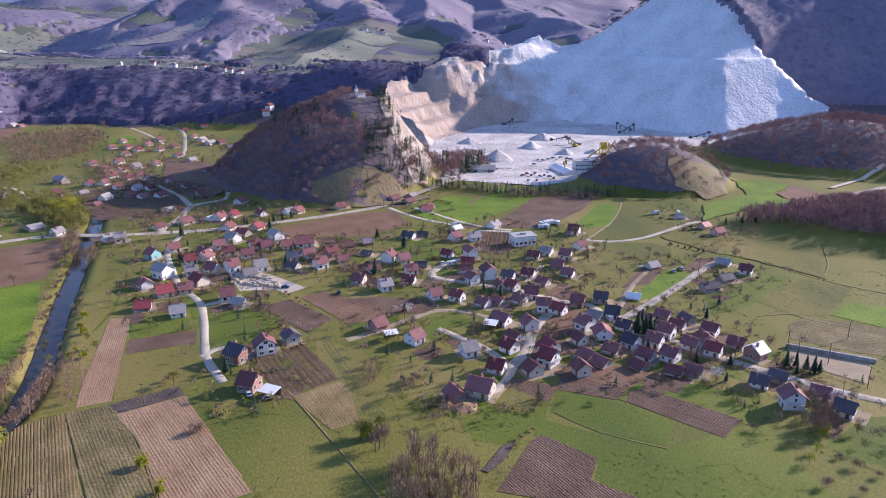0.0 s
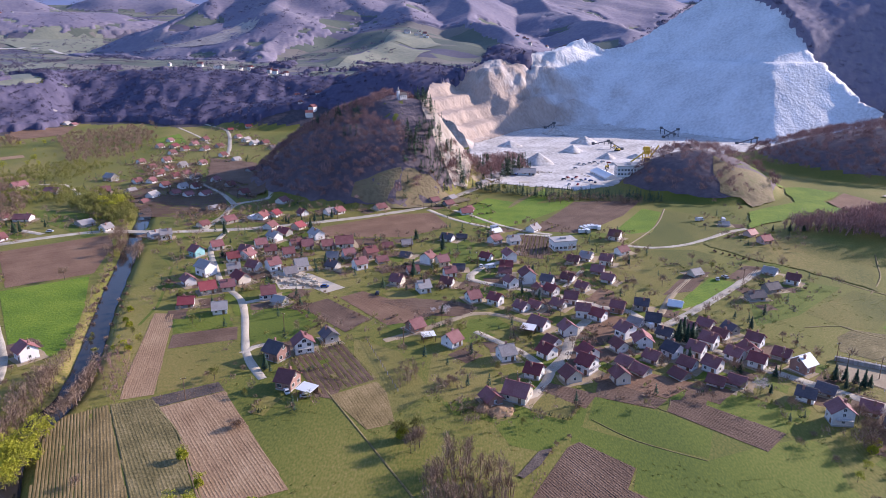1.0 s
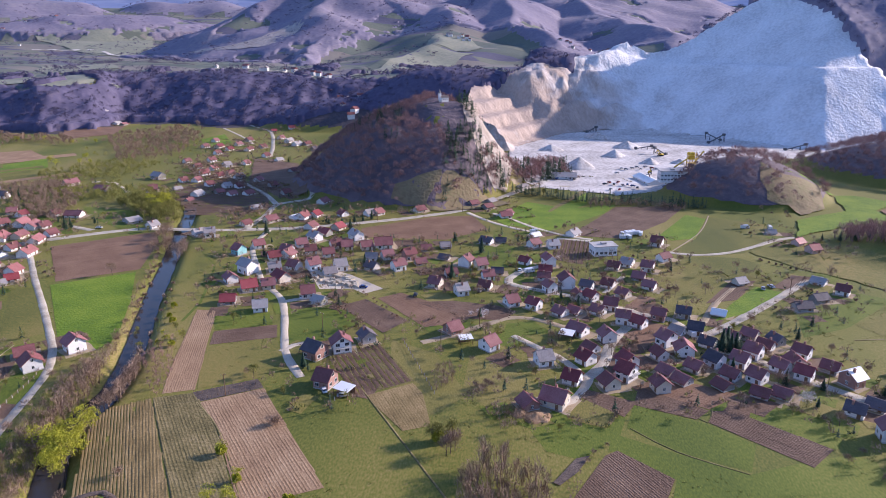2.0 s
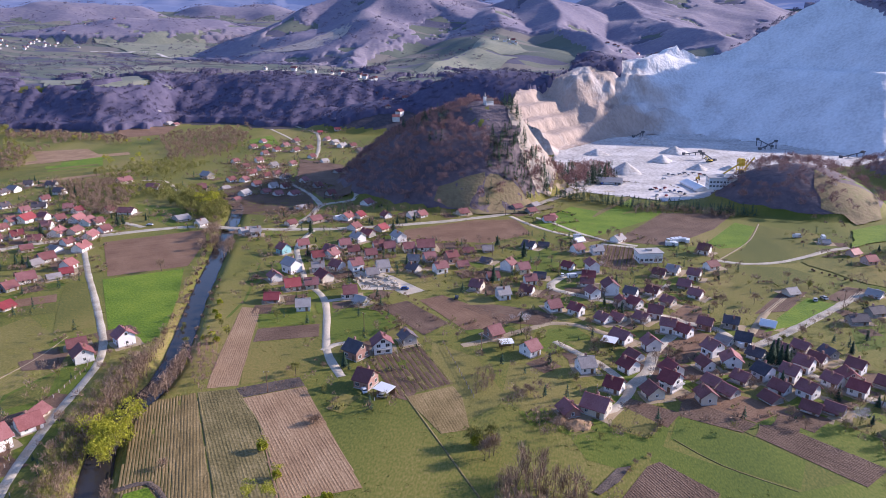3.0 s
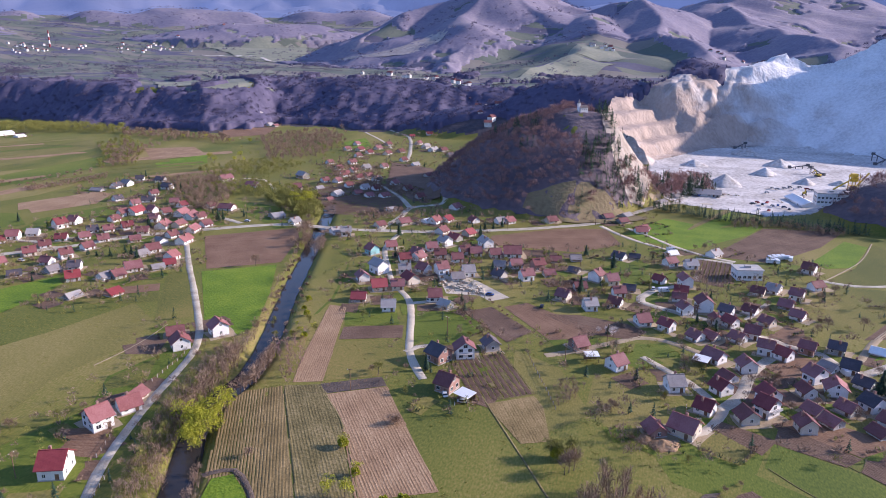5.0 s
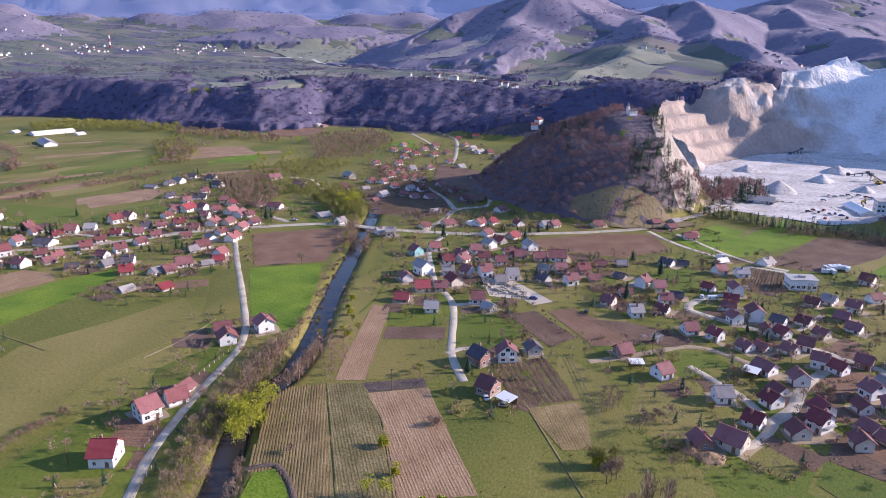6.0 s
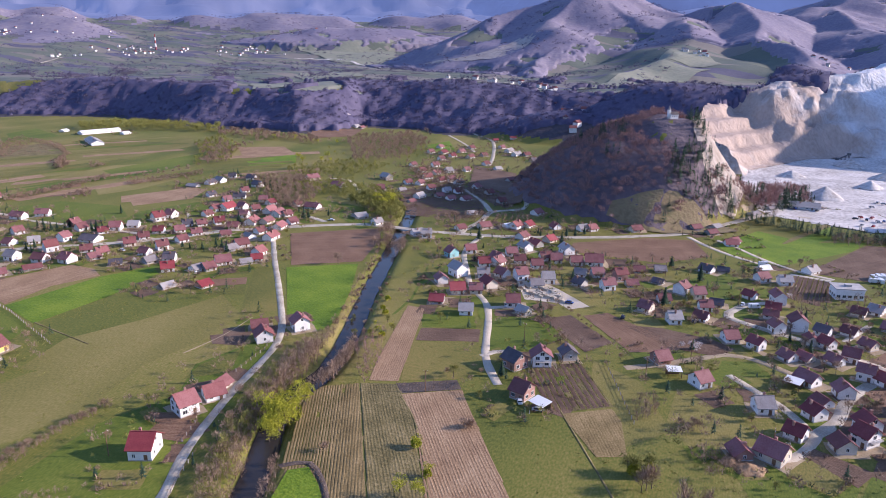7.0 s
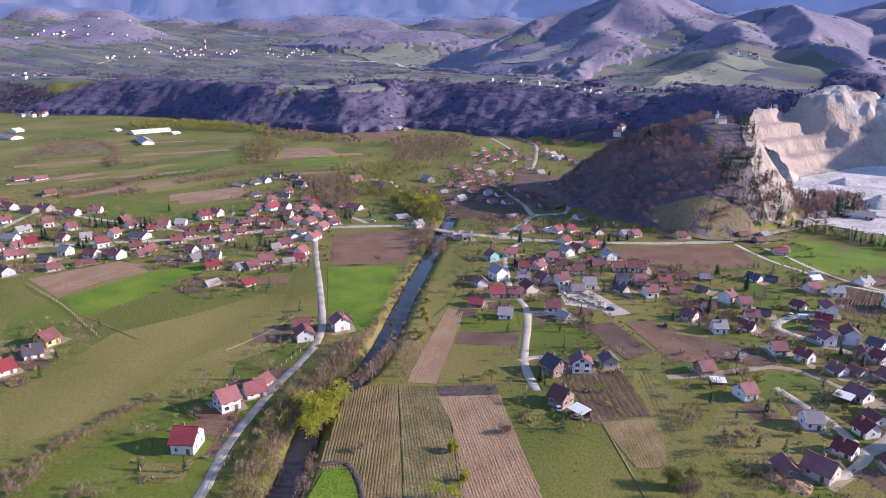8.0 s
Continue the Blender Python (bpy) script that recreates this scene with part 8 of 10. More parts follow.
FAR_BARE += [(-373.5, 221.3, 5.1), (-287.9, 331.4, 5.7), (-215.6, 384.7, 8.2), (-356.3, 266.8, 5.7), (-125.1, 429.7, 3.5), (-215.8, 392.7, 7.3), (-112.9, 438.4, 5.5), (-137.4, 435.5, 4.6), (-295.8, 348.5, 5.1), (-286.4, 357.5, 5.6), (-301.9, 348.4, 5.7), (-185.8, 422.1, 4.8), (-17.5, 467.5, 3.5), (-409.3, 232.7, 4.3), (-162.2, 442.9, 3.6), (-63.3, 470.2, 5.8), (-368.5, 304.1, 5.4), (-143.3, 459.6, 5.5), (-185.9, 447.7, 3.5), (-373.4, 311.6, 3.7), (-366.8, 327.4, 3.4), (-393.1, 296.5, 4.8), (-424.2, 250.2, 5.3), (172.3, 461.5, 6.2), (-426.8, 249.3, 3.7), (-47.2, 494.6, 4), (105.7, 485.8, 4.5), (101.9, 489.2, 4.5), (-325.1, 381, 3.6), (51.5, 499.1, 5.1), (166.4, 475, 3.8), (175, 473.2, 5.3)]
FAR_BARE += [(-37.8, 503.4, 3.6), (60.3, 502.4, 5.3), (100.1, 496.3, 3.9), (88.7, 499.8, 4), (76.8, 502.3, 4.5), (72.1, 503.7, 4.9), (162, 483.9, 5.7), (84.6, 505.4, 4.5), (-461.3, 239.3, 3.5), (-307.4, 422.7, 5.2), (-342.2, 395.2, 4.8), (-447.9, 278, 5.4), (-459.5, 273.7, 3.3), (-326.3, 431.2, 6.6), (13.4, 542.9, 5.6), (-323, 439.8, 7.6), (-344.8, 444.7, 4.5), (-484, 290.4, 3.6), (-340.4, 453.4, 4.8), (-383.4, 425.4, 5.6), (-342.7, 459.9, 5.2), (-327.1, 472.8, 6.8), (-368.4, 441.7, 4.4), (-510.8, 269.9, 4.6), (-276.2, 510.6, 4.7), (46.9, 586.5, 3.9), (-347, 475.2, 5), (-340.4, 482.3, 5.5), (-347.4, 485.6, 6.5), (-368.3, 472, 4.7), (-360.9, 480.6, 4.5), (-413.6, 436.5, 4.4)]
FAR_BARE += [(-369.6, 483.4, 6.3), (-347.2, 499.9, 7.6), (-365.4, 489, 6), (-362.8, 494.6, 7.3), (-267.1, 553.7, 3.6), (-378.7, 488.5, 5.9), (-383.3, 485.9, 4.4), (-362.8, 501.5, 7.6), (-306.2, 546.3, 4.1), (-430.6, 456, 4.2), (-369.1, 507.5, 6.6), (-352.1, 527.5, 5.5), (-395, 497.1, 5.2), (-388.7, 505.9, 7.2), (-254.2, 593.3, 5.2), (-448.8, 481.8, 5.1), (-307, 600.4, 5.4), (-308, 627.2, 5.5), (-391.4, 630.8, 7.4), (-396, 641.9, 8.6), (-273.2, 710.4, 5.8), (-311.3, 695, 5.8), (-385.9, 657.6, 9.6), (-203, 738.7, 3.2), (-395, 658.2, 7.8), (-303.1, 714.3, 5.7), (-383.7, 681.3, 7.4), (-399.9, 673.1, 9.6), (-413.6, 666.1, 9.1), (-330.6, 712.8, 4.2), (-261.7, 750.5, 3.7), (-396.5, 690.3, 8.9)]
FAR_BARE += [(-540.1, 588.4, 6.1), (-387.1, 698.7, 7.7), (-544.4, 585.5, 6.1), (-300.4, 741.5, 4.5), (-416.6, 689.9, 6.6), (-412.3, 697.5, 9), (-405.8, 701.4, 6.8), (-390.2, 712.1, 6.5), (-546.6, 601.3, 8.6), (-371.6, 723, 9.7), (-544.7, 609.7, 5.8), (-425, 700.4, 9.5), (-377, 729.1, 6.1), (-369.8, 736.1, 8.4), (-558.5, 606, 8.6), (-412.4, 713.8, 8.9), (-302.4, 772.9, 4.7), (-427, 713, 8), (-397.2, 730.2, 6.7), (-548.3, 627.6, 6.2), (-384.1, 740.7, 9.8), (-393.2, 737.9, 9.6), (-387.8, 741.4, 8), (-566.7, 621.5, 8.8), (-370.8, 762.4, 6.3), (-436.7, 727.6, 6.5), (-440.8, 725.7, 7.5), (-399.7, 749.3, 8.4), (-395.7, 755.7, 6.6), (-385.3, 761.7, 6.1), (-569.5, 640.6, 8.7), (-392.7, 762.1, 7.2)]
FAR_BARE += [(-561.8, 651.6, 6.3), (-371.5, 777.1, 6.3), (-410, 758.1, 7.8), (-451.5, 735.5, 6.2), (-406.2, 763.6, 9.1), (-506.9, 701.6, 7.7), (-436.5, 747.9, 9.7), (-496.8, 709.9, 5.9), (-405.1, 768.6, 6.3), (-467.4, 732.8, 7.7), (-383.9, 781.2, 7.6), (-382.9, 782.3, 8.6), (-394.5, 777, 9.4), (-463.1, 738.2, 9.6), (-459.5, 741.5, 8.8), (-493.4, 720.8, 6.6), (-425.5, 763.8, 9), (-400.9, 777.5, 7.1), (-568.2, 667.9, 6.5), (-486.5, 730.3, 8.6), (-394.6, 788.7, 7.5), (-384.6, 794.5, 8.8), (-403, 785.7, 9.8), (-390.7, 795.4, 8.3), (-444.9, 766.7, 9.2), (-581.5, 669.1, 5.8), (-410.7, 785.7, 6.5), (-421.1, 782.2, 9.4), (-403.8, 796, 7.6), (-573.7, 685.2, 5.3), (-433.9, 781.5, 8.8), (-456, 778.5, 8.8)]
FAR_BARE += [(-428.3, 794.2, 7.4), (-573.2, 700.4, 7.9), (-400.6, 812, 9.6), (-588.2, 693.2, 6.9), (-311.4, 857.4, 3.4), (-455.1, 795.3, 7.8), (-407.9, 822.3, 6.2), (-396.4, 828.9, 9.6), (-576, 721.7, 8.4), (-425.3, 821.9, 6.8), (-438, 818.6, 7.8), (-429.3, 825, 7.5), (-426.7, 832.1, 6.1), (-426.9, 836.8, 6.3), (-432, 838, 7.6), (-421.5, 845.9, 9.6), (-417, 863.6, 8.9), (-426.4, 879.4, 9.6), (-525.2, 886.8, 5.8), (-578.8, 937, 4.7)]
tree_stuff("bare", FAR_BARE)
for x, y, h in [(-23.6, 184.6, 6.8), (-25.5, 185.6, 6.3), (-19.5, 186.7, 7.3), (-133.7, 137, 5.1), (13.4, 194.3, 3.1), (-137.3, 143.8, 3.5), (-141.5, 158.9, 5.8), (-144.9, 168.6, 4.8), (-80.4, 207.7, 3.6), (126, 184.3, 4.4), (118.7, 189.4, 2.8), (89, 212.1, 3.9), (6.4, 231.1, 3.9), (-173.9, 158.9, 3.5), (31.6, 235.8, 2.8), (-95.4, 219.2, 5.3), (-182.7, 157.3, 3.6), (120.5, 210.6, 4.5), (59.6, 248, 3.6), (-157.7, 204.1, 4.1), (124, 228.3, 3.5), (-8.8, 263.1, 4.6), (-71.9, 261, 3.3), (-180.1, 202.5, 3.1), (63.6, 264.3, 2.9), (-147.7, 232.1, 2.9), (80.6, 264.5, 3.6), (-137.6, 240.4, 3), (-141.1, 238.4, 4), (-136.3, 248, 3.8), (-142.7, 244.5, 2.7), (-151.6, 240.9, 3.8)]:
    tree("bud", x, y, h, "budding trees in the valley")
for x, y, h in [(11.1, 285.9, 2.9), (5.4, 288.8, 3), (88.1, 277.9, 4.5), (-143.1, 255.2, 4.1), (94.6, 277.7, 4.2), (-123, 267.6, 4.2), (25.1, 297.2, 3), (-159.7, 252.1, 3), (35.2, 299.3, 3.4), (-161.7, 257.1, 2.9), (-4.5, 310.8, 2.9), (-111.4, 304.3, 2.9), (-140.5, 297, 4.2), (-25.9, 334.2, 3.5), (129.6, 310.9, 3.4), (19.9, 337.1, 3.2), (-70.3, 332.4, 4.3), (-22.7, 339, 4.4), (45.6, 338.9, 3), (-24.7, 342.7, 4.2), (-2.6, 347.4, 4.7), (67.1, 346.8, 3.7), (-68.6, 351.8, 2.9), (-95.3, 348.3, 2.8), (118.5, 347.3, 4.7), (-119.3, 350.2, 3.4), (-94.2, 361, 4.2), (-79.8, 365.2, 4.4), (-65.1, 371.6, 3.7), (-99.3, 365.9, 4), (-114.1, 370.2, 2.7), (-113.5, 371.2, 3.1)]:
    tree("bud", x, y, h, "budding trees in the valley")
for x, y, h in [(-121.9, 370.7, 3.7), (-61.6, 385.5, 3.3), (-141.3, 364.7, 4.4), (-118.8, 373.7, 2.6), (-137.5, 367.5, 3.6), (-285.4, 276.5, 4), (-122.6, 380.4, 4.1), (-268.9, 307.9, 4.1), (-271.6, 308, 3.7), (153.6, 386.1, 2.7), (-290.3, 306.8, 2.8), (-336.2, 256.8, 4.1), (-329.5, 265.7, 4.3), (154.2, 399.6, 3), (-334, 268.9, 4.3), (151.4, 406.2, 3.5), (-291.2, 323.5, 3.1), (-309.7, 325.5, 2.7), (-273.5, 357.5, 4.1), (-20.8, 453.4, 3.3), (-112.7, 444.5, 3.5), (-233.1, 398, 4.1), (-324.4, 355.5, 4.6), (-233.9, 424.6, 9.4), (-230.8, 426.7, 6.8), (-242.9, 424, 7.7), (-235.4, 433.4, 8.8), (-293.4, 398.6, 2.9), (-409.6, 279.6, 3.6), (-251.4, 433.2, 7.5), (-247.2, 437.1, 9.9), (-261.8, 435.4, 8.7)]:
    tree("bud", x, y, h, "budding trees in the valley")
for x, y, h in [(-248.1, 444.1, 8.3), (-388.3, 330.6, 3.4), (-257.8, 440.4, 8.9), (-412.5, 300.6, 2.7), (-255.6, 451, 7.2), (-335.6, 397, 3.1), (-259.9, 451.1, 9.4), (-386.4, 349.6, 3.9), (7.2, 524.2, 5.4), (-357.7, 383.5, 3.3), (16, 525, 5.8), (25.6, 525.1, 5.5), (-261.7, 457.8, 8.1), (-271, 458.3, 9.2), (-284, 459.3, 8.7), (-273.7, 466.7, 8.1), (-274.3, 471.5, 7.4), (-282.6, 470.9, 8.3), (-461.3, 334.2, 2.9), (-275.8, 505.2, 3.5), (-335.6, 469.6, 3.8), (114.8, 568.7, 3.1), (-321.9, 484.6, 6), (-514.1, 295.5, 3.2), (-342.9, 494.1, 4.3), (-352.3, 494.3, 4.9), (-340.3, 512.3, 5.1), (-399.7, 467.9, 3.4), (-355.3, 504.3, 5.8), (-338.6, 519.9, 5.3), (-447.6, 472.8, 3.8), (-343.4, 561.6, 4.6)]:
    tree("bud", x, y, h, "budding trees in the valley")
for x, y, h in [(-362.9, 549.3, 4.7), (-382.8, 541.1, 6.7), (-368.8, 560.6, 4.2), (-344.7, 577.7, 5.2), (-366.3, 571.2, 4.5), (-386.7, 563.7, 4.9), (-411.2, 546.9, 7.7), (-258.7, 636.6, 3.9), (-350.5, 597, 5), (-307.5, 622.9, 2.7), (-363.6, 593.2, 6.3), (-416.4, 562, 6.3)]:
    tree("bud", x, y, h, "budding trees in the valley")
FAR_BUD += [(-382.7, 587, 7.7), (-341.5, 613.6, 4.9), (-415.3, 570.8, 6.4), (-364.1, 610.9, 6.5), (-406.6, 592.2, 6.5), (-341.1, 662.1, 4.9), (-337.2, 673.6, 5.8), (-370.1, 666.7, 4.9), (-411.9, 645.6, 7.2), (-227.7, 740.9, 4), (-356.2, 688.6, 6.6), (-424.3, 650.9, 4.4), (-430, 655.4, 5.9), (-398.5, 679.2, 7), (-357.4, 705, 6.1), (-350.3, 715.4, 6.7), (-411.2, 682.5, 5.1), (-365.5, 708.7, 7.3), (-394.7, 694, 6.2), (-349, 722.1, 5.3), (-360.8, 716.9, 4.5), (-452.2, 676.8, 6.7), (-361.5, 737.5, 5.9), (-303.9, 868.7, 3.6), (-689, 770.8, 7.1), (-709.9, 784.2, 11.2), (-719.8, 781.9, 8.1), (-729.3, 782.3, 9), (-743.6, 787.3, 9.5), (-767, 783.4, 10.8), (-779.8, 777.5, 8.4), (-782, 777.9, 8.7)]
FAR_BUD += [(-797.5, 768.8, 10.2), (-806.6, 766.9, 10.7), (-820.3, 771.2, 10.9), (-839.2, 761.9, 10.2), (-893.8, 706.3, 7.7), (-888.8, 713.3, 10.8), (-882.1, 723.1, 8.3), (-855.6, 759.4, 8.7), (-863.2, 763.3, 8.1), (-886.9, 743.8, 8.4), (-875.6, 758.2, 7.6), (-880.6, 759.2, 8.3), (-996.3, 601.9, 3.1)]
tree_stuff("bud", FAR_BUD)
for x, y, h in [(-131.1, 156.7, 11.3), (-129.8, 160.1, 11.6), (-135.2, 165.1, 11.8), (-139.3, 167.1, 12.2), (-130.7, 163.5, 11.6), (-131.6, 173.4, 11), (-131.1, 168.6, 8.9), (-132.7, 178.1, 9.9), (-134.3, 169.8, 11.1), (-146.9, 250.8, 2.3), (-141, 244, 3.3), (-137.5, 248.8, 3.7), (-142.4, 239.1, 3.7), (-87.1, 171.9, 4.1), (-77.4, 160, 4.3), (-80.2, 147.6, 6.5), (-75.6, 148.7, 6.3), (109, 175.3, 3.8), (103.8, 169.4, 4), (-264.1, 459.6, 10.6), (-271.3, 467.1, 7.2), (-265.8, 476.2, 8.1), (-259.5, 450.1, 8.2), (-255.3, 460.8, 7.4), (-259.9, 470.6, 9.3), (-250.7, 444.3, 10.5), (-251, 454.3, 10.4), (-252.8, 461.6, 10.7), (-637.9, 753.5, 6.1), (-620.4, 744.4, 5.8), (-576.9, 738.5, 7.4), (-545.3, 740.5, 8.3)]:
    tree("willow", x, y, h, "yellow-green trees")
for x, y, h in [(-501, 725.8, 6.7), (-479.5, 735.6, 6.8), (-448.2, 613.1, 8.5), (-433.5, 599.9, 7.3), (-416.7, 609.8, 6.9), (-426.4, 635.2, 8.3), (-409, 614.4, 5.7)]:
    tree("willow", x, y, h, "yellow-green trees")
for x, y, h in [(-11.8, 150.6, 2), (6.8, 153.6, 2.3), (0.2, 153.8, 3.1), (-4.1, 154.8, 3), (-6.9, 156.4, 1.9), (-2.5, 163, 3), (-13.3, 167.3, 2.9), (20.9, 178.8, 1.6), (22.8, 182.9, 2), (27.2, 187.6, 1.5), (103.3, 159.2, 3.2), (111.2, 156, 2.8), (-162, 104.1, 1.8), (-111.1, 157.4, 3.6), (-165.9, 101.5, 2.9), (-166.5, 104.1, 2), (-2.8, 201.7, 2.2), (119.9, 163.2, 2.4), (116.1, 167.6, 3.2), (-76.9, 189, 2.5), (-164.7, 121.5, 2), (102.1, 178.3, 2.6), (-182.4, 94.8, 3), (1.1, 205.8, 2.3), (113.7, 171.9, 2), (95.7, 186.9, 2.8), (-187.4, 95.4, 2.2), (4.6, 214.2, 1.9), (-187.8, 103.7, 2.6), (-190.4, 100.2, 2.3), (101.8, 191.9, 2.1), (-192.7, 107.5, 3.5)]:
    tree("bush", x, y, h, "thicket bushes")
for x, y, h in [(-193.3, 112.4, 2.4), (-194.2, 115.5, 3.6), (7, 226.7, 1.4), (-194.6, 119.3, 3), (122.7, 193.2, 2), (-194.6, 122, 2.9), (-193.6, 124.8, 2.7), (5.9, 231.7, 2.1), (92.3, 213.4, 1.4), (-194.8, 130.2, 2.7), (-194.9, 133.9, 2.4), (-72.9, 226.9, 2), (-193.5, 139.6, 3.3), (-195.2, 137.4, 2.9), (-70.1, 228.4, 1.5), (-193.3, 143.5, 2.6), (-98.6, 221.1, 2.7), (-156.9, 184.9, 1.6), (-87.1, 226.4, 2.5), (-194.4, 149.3, 3), (85.1, 239.8, 2), (94.7, 237, 1.3), (87.1, 241.2, 1.8), (-82.2, 244.6, 1.5), (41.3, 257.2, 1.6), (71.6, 250.8, 2.2), (89.1, 245.4, 2.3), (109, 239.6, 1.3), (75.8, 253.2, 1.3), (45.6, 261.5, 2), (47, 262.1, 1.5), (-62.1, 259.2, 1.6)]:
    tree("bush", x, y, h, "thicket bushes")
for x, y, h in [(-168.1, 210.5, 3.5), (68.9, 260.8, 1.4), (43.1, 266.5, 1.5), (-62.5, 262.8, 1.2), (-64.8, 262.3, 1.3), (95.1, 253.5, 2.2), (-64, 264.5, 1.3), (-66.9, 264.3, 1.3), (-164.7, 217.5, 2.3), (-65.1, 266.7, 1.6), (70, 266, 2.3), (-68.6, 266.9, 1.3), (-66.7, 269.8, 1.5), (-164.2, 224.4, 1.3), (-67.8, 270.9, 1.3), (35.6, 277.1, 1.9), (-71.1, 270.2, 1.6), (-73.5, 272.2, 1), (-69.3, 273.5, 1.5), (-187.5, 211.7, 1.6), (-53.2, 277.8, 2), (-70.4, 276.2, 1.5), (-75.1, 275, 1.4), (-161.8, 235.6, 2.4), (-189.5, 214.3, 1.5), (-55.9, 280.6, 1.3), (-71.6, 277.4, 1.6), (-75.8, 276.5, 1.5), (-74.3, 280.6, 1.1), (-78.7, 279.4, 1.6), (-161.8, 242.2, 3), (-76.9, 282.2, 1.4)]:
    tree("bush", x, y, h, "thicket bushes")
for x, y, h in [(-80.3, 281.7, 1.4), (-59.6, 287.7, 1.8), (-194.3, 220.4, 1.4), (-78.3, 284, 1.4), (-163.6, 246.2, 2.4), (-62.3, 289.8, 1.5), (-153.7, 253.6, 2.4), (-81.9, 285.1, 1.5), (-80.6, 286, 1.6), (-196.4, 223.1, 1.5), (-188.6, 231.6, 2.1), (-17, 298.7, 2.3), (18.9, 299, 1.4), (-83, 288.2, 1.7), (-84, 288.4, 1.5), (-270, 131.8, 2), (-163.8, 252.9, 1.9), (55.3, 296.2, 1.6), (-126.8, 273.4, 1.6), (-65.5, 294.2, 1.2), (-190.9, 235, 2.1), (-85.5, 290.9, 1.3), (15, 303.1, 2), (-67.6, 297.7, 1.9), (63.2, 299, 2.2), (-202.5, 229.2, 1.8), (-88.3, 293.6, 1.5), (-201.4, 231.6, 1.8), (-157.6, 265.7, 2.3), (-202.1, 234.3, 1.8), (-89.9, 296.1, 1.1), (-72, 302.4, 1.7)]:
    tree("bush", x, y, h, "thicket bushes")
for x, y, h in [(-169, 261.4, 2.3), (-86, 299.9, 2), (-74.1, 305.4, 1.8), (26.2, 314.8, 2), (-167.5, 268.3, 2.4), (-37.6, 314.3, 1.4), (-159.7, 274.3, 2.1), (-146.5, 282.7, 1.4), (-89.5, 306.3, 2), (-30.4, 318.8, 1.9), (-171.4, 273.1, 2.1), (-279.4, 166, 2.2)]:
    tree("bush", x, y, h, "thicket bushes")
FAR_BUSH += [(-161.9, 282.5, 1.9), (-138.5, 295.2, 2.3), (-112.3, 306.2, 1.7), (114.3, 306, 1.3), (-173.8, 280.4, 3.1), (-142.7, 298.3, 1.9), (71, 325.5, 1.8), (73.5, 326.7, 1.7), (-24, 334.5, 1.8), (-177, 286, 1.9), (-168, 292.9, 2.3), (26.5, 337.7, 1.9), (-177.7, 288.9, 2.1), (-167.8, 298.5, 1.9), (-179.5, 295.5, 2.4), (-39.7, 345.9, 2.3), (21.1, 350.7, 2.2), (-154.9, 316.4, 2), (-5.2, 352.5, 1.7), (-82.9, 342.9, 1.8), (-171.6, 308.7, 1.6), (153.6, 318.6, 1.8), (-183.7, 302.4, 2.3), (-19.8, 354.4, 1.9), (-65, 351.1, 1.7), (138.5, 330.6, 1.5), (-184.5, 310.5, 2.2), (-91.7, 351.1, 1.6), (-118.2, 348.8, 1.9), (-188.5, 316.6, 2.3), (43.4, 368.7, 2.3), (-263.6, 264.9, 1.4)]
FAR_BUSH += [(-112.5, 357.2, 2.3), (-190.9, 322.8, 2.5), (-67, 369, 2.1), (55.9, 372.8, 1.5), (-191.5, 326.6, 2.2), (67.7, 373.2, 1.3), (-266.6, 270.9, 1.5), (61.6, 375.1, 1.8), (-255.4, 282, 1.8), (5.6, 381.2, 2.2), (-149.9, 352.3, 1.3), (-193.9, 333.7, 2.5), (-163.7, 352.4, 2.2), (142.8, 362.1, 1.4), (140.7, 364.2, 1), (-246.8, 302.6, 2.3), (-35.1, 389.5, 1.4), (-195.2, 340.6, 2.2), (137.4, 368.2, 1.3), (135.2, 369.8, 1.1), (-32.4, 392.9, 1.7), (132.5, 372.8, 0.9), (-90, 386, 2), (-87.9, 387.6, 1.6), (129.7, 375.7, 0.9), (-287.7, 275.5, 1.6), (129.1, 376.9, 1.2), (-88.6, 389.1, 1.9), (-200.7, 346.9, 2.2), (-246.5, 317.5, 1.4), (-202.4, 352.2, 2.6), (-0.1, 406.4, 2.1)]
FAR_BUSH += [(-13, 406.9, 2.2), (-133.1, 385.5, 2.2), (-300.6, 277.1, 1.4), (-108.3, 394.8, 1.8), (-280.4, 298.6, 2.1), (-206.4, 358.6, 2.3), (-207.7, 361.5, 2.5), (-271.3, 325.6, 2.3), (-209.9, 368.6, 2.6), (-349.5, 243.5, 2.3), (-311.2, 292.3, 1.7), (-173, 390.4, 2.1), (-315.6, 289.4, 1.6), (-270.5, 332.3, 1.4), (-367.6, 232.5, 2.3), (-333.4, 287.6, 1.7), (-370.4, 243.6, 1.9), (-373.4, 252.9, 2), (139.6, 429.4, 2.1), (-312.8, 329.3, 1.9), (-288.4, 361.3, 1.9), (-311.6, 346.3, 2), (-23.1, 465.7, 2.2), (-108.1, 459, 1.6), (-341.4, 325.8, 2), (-409.3, 234.9, 2.1), (-245.4, 406.5, 1.6), (-155.5, 450.8, 1.5), (-360.6, 327.2, 2.2), (-298.9, 388.8, 1.9), (-299.4, 390.4, 2.1), (-389.7, 302.3, 1.4)]
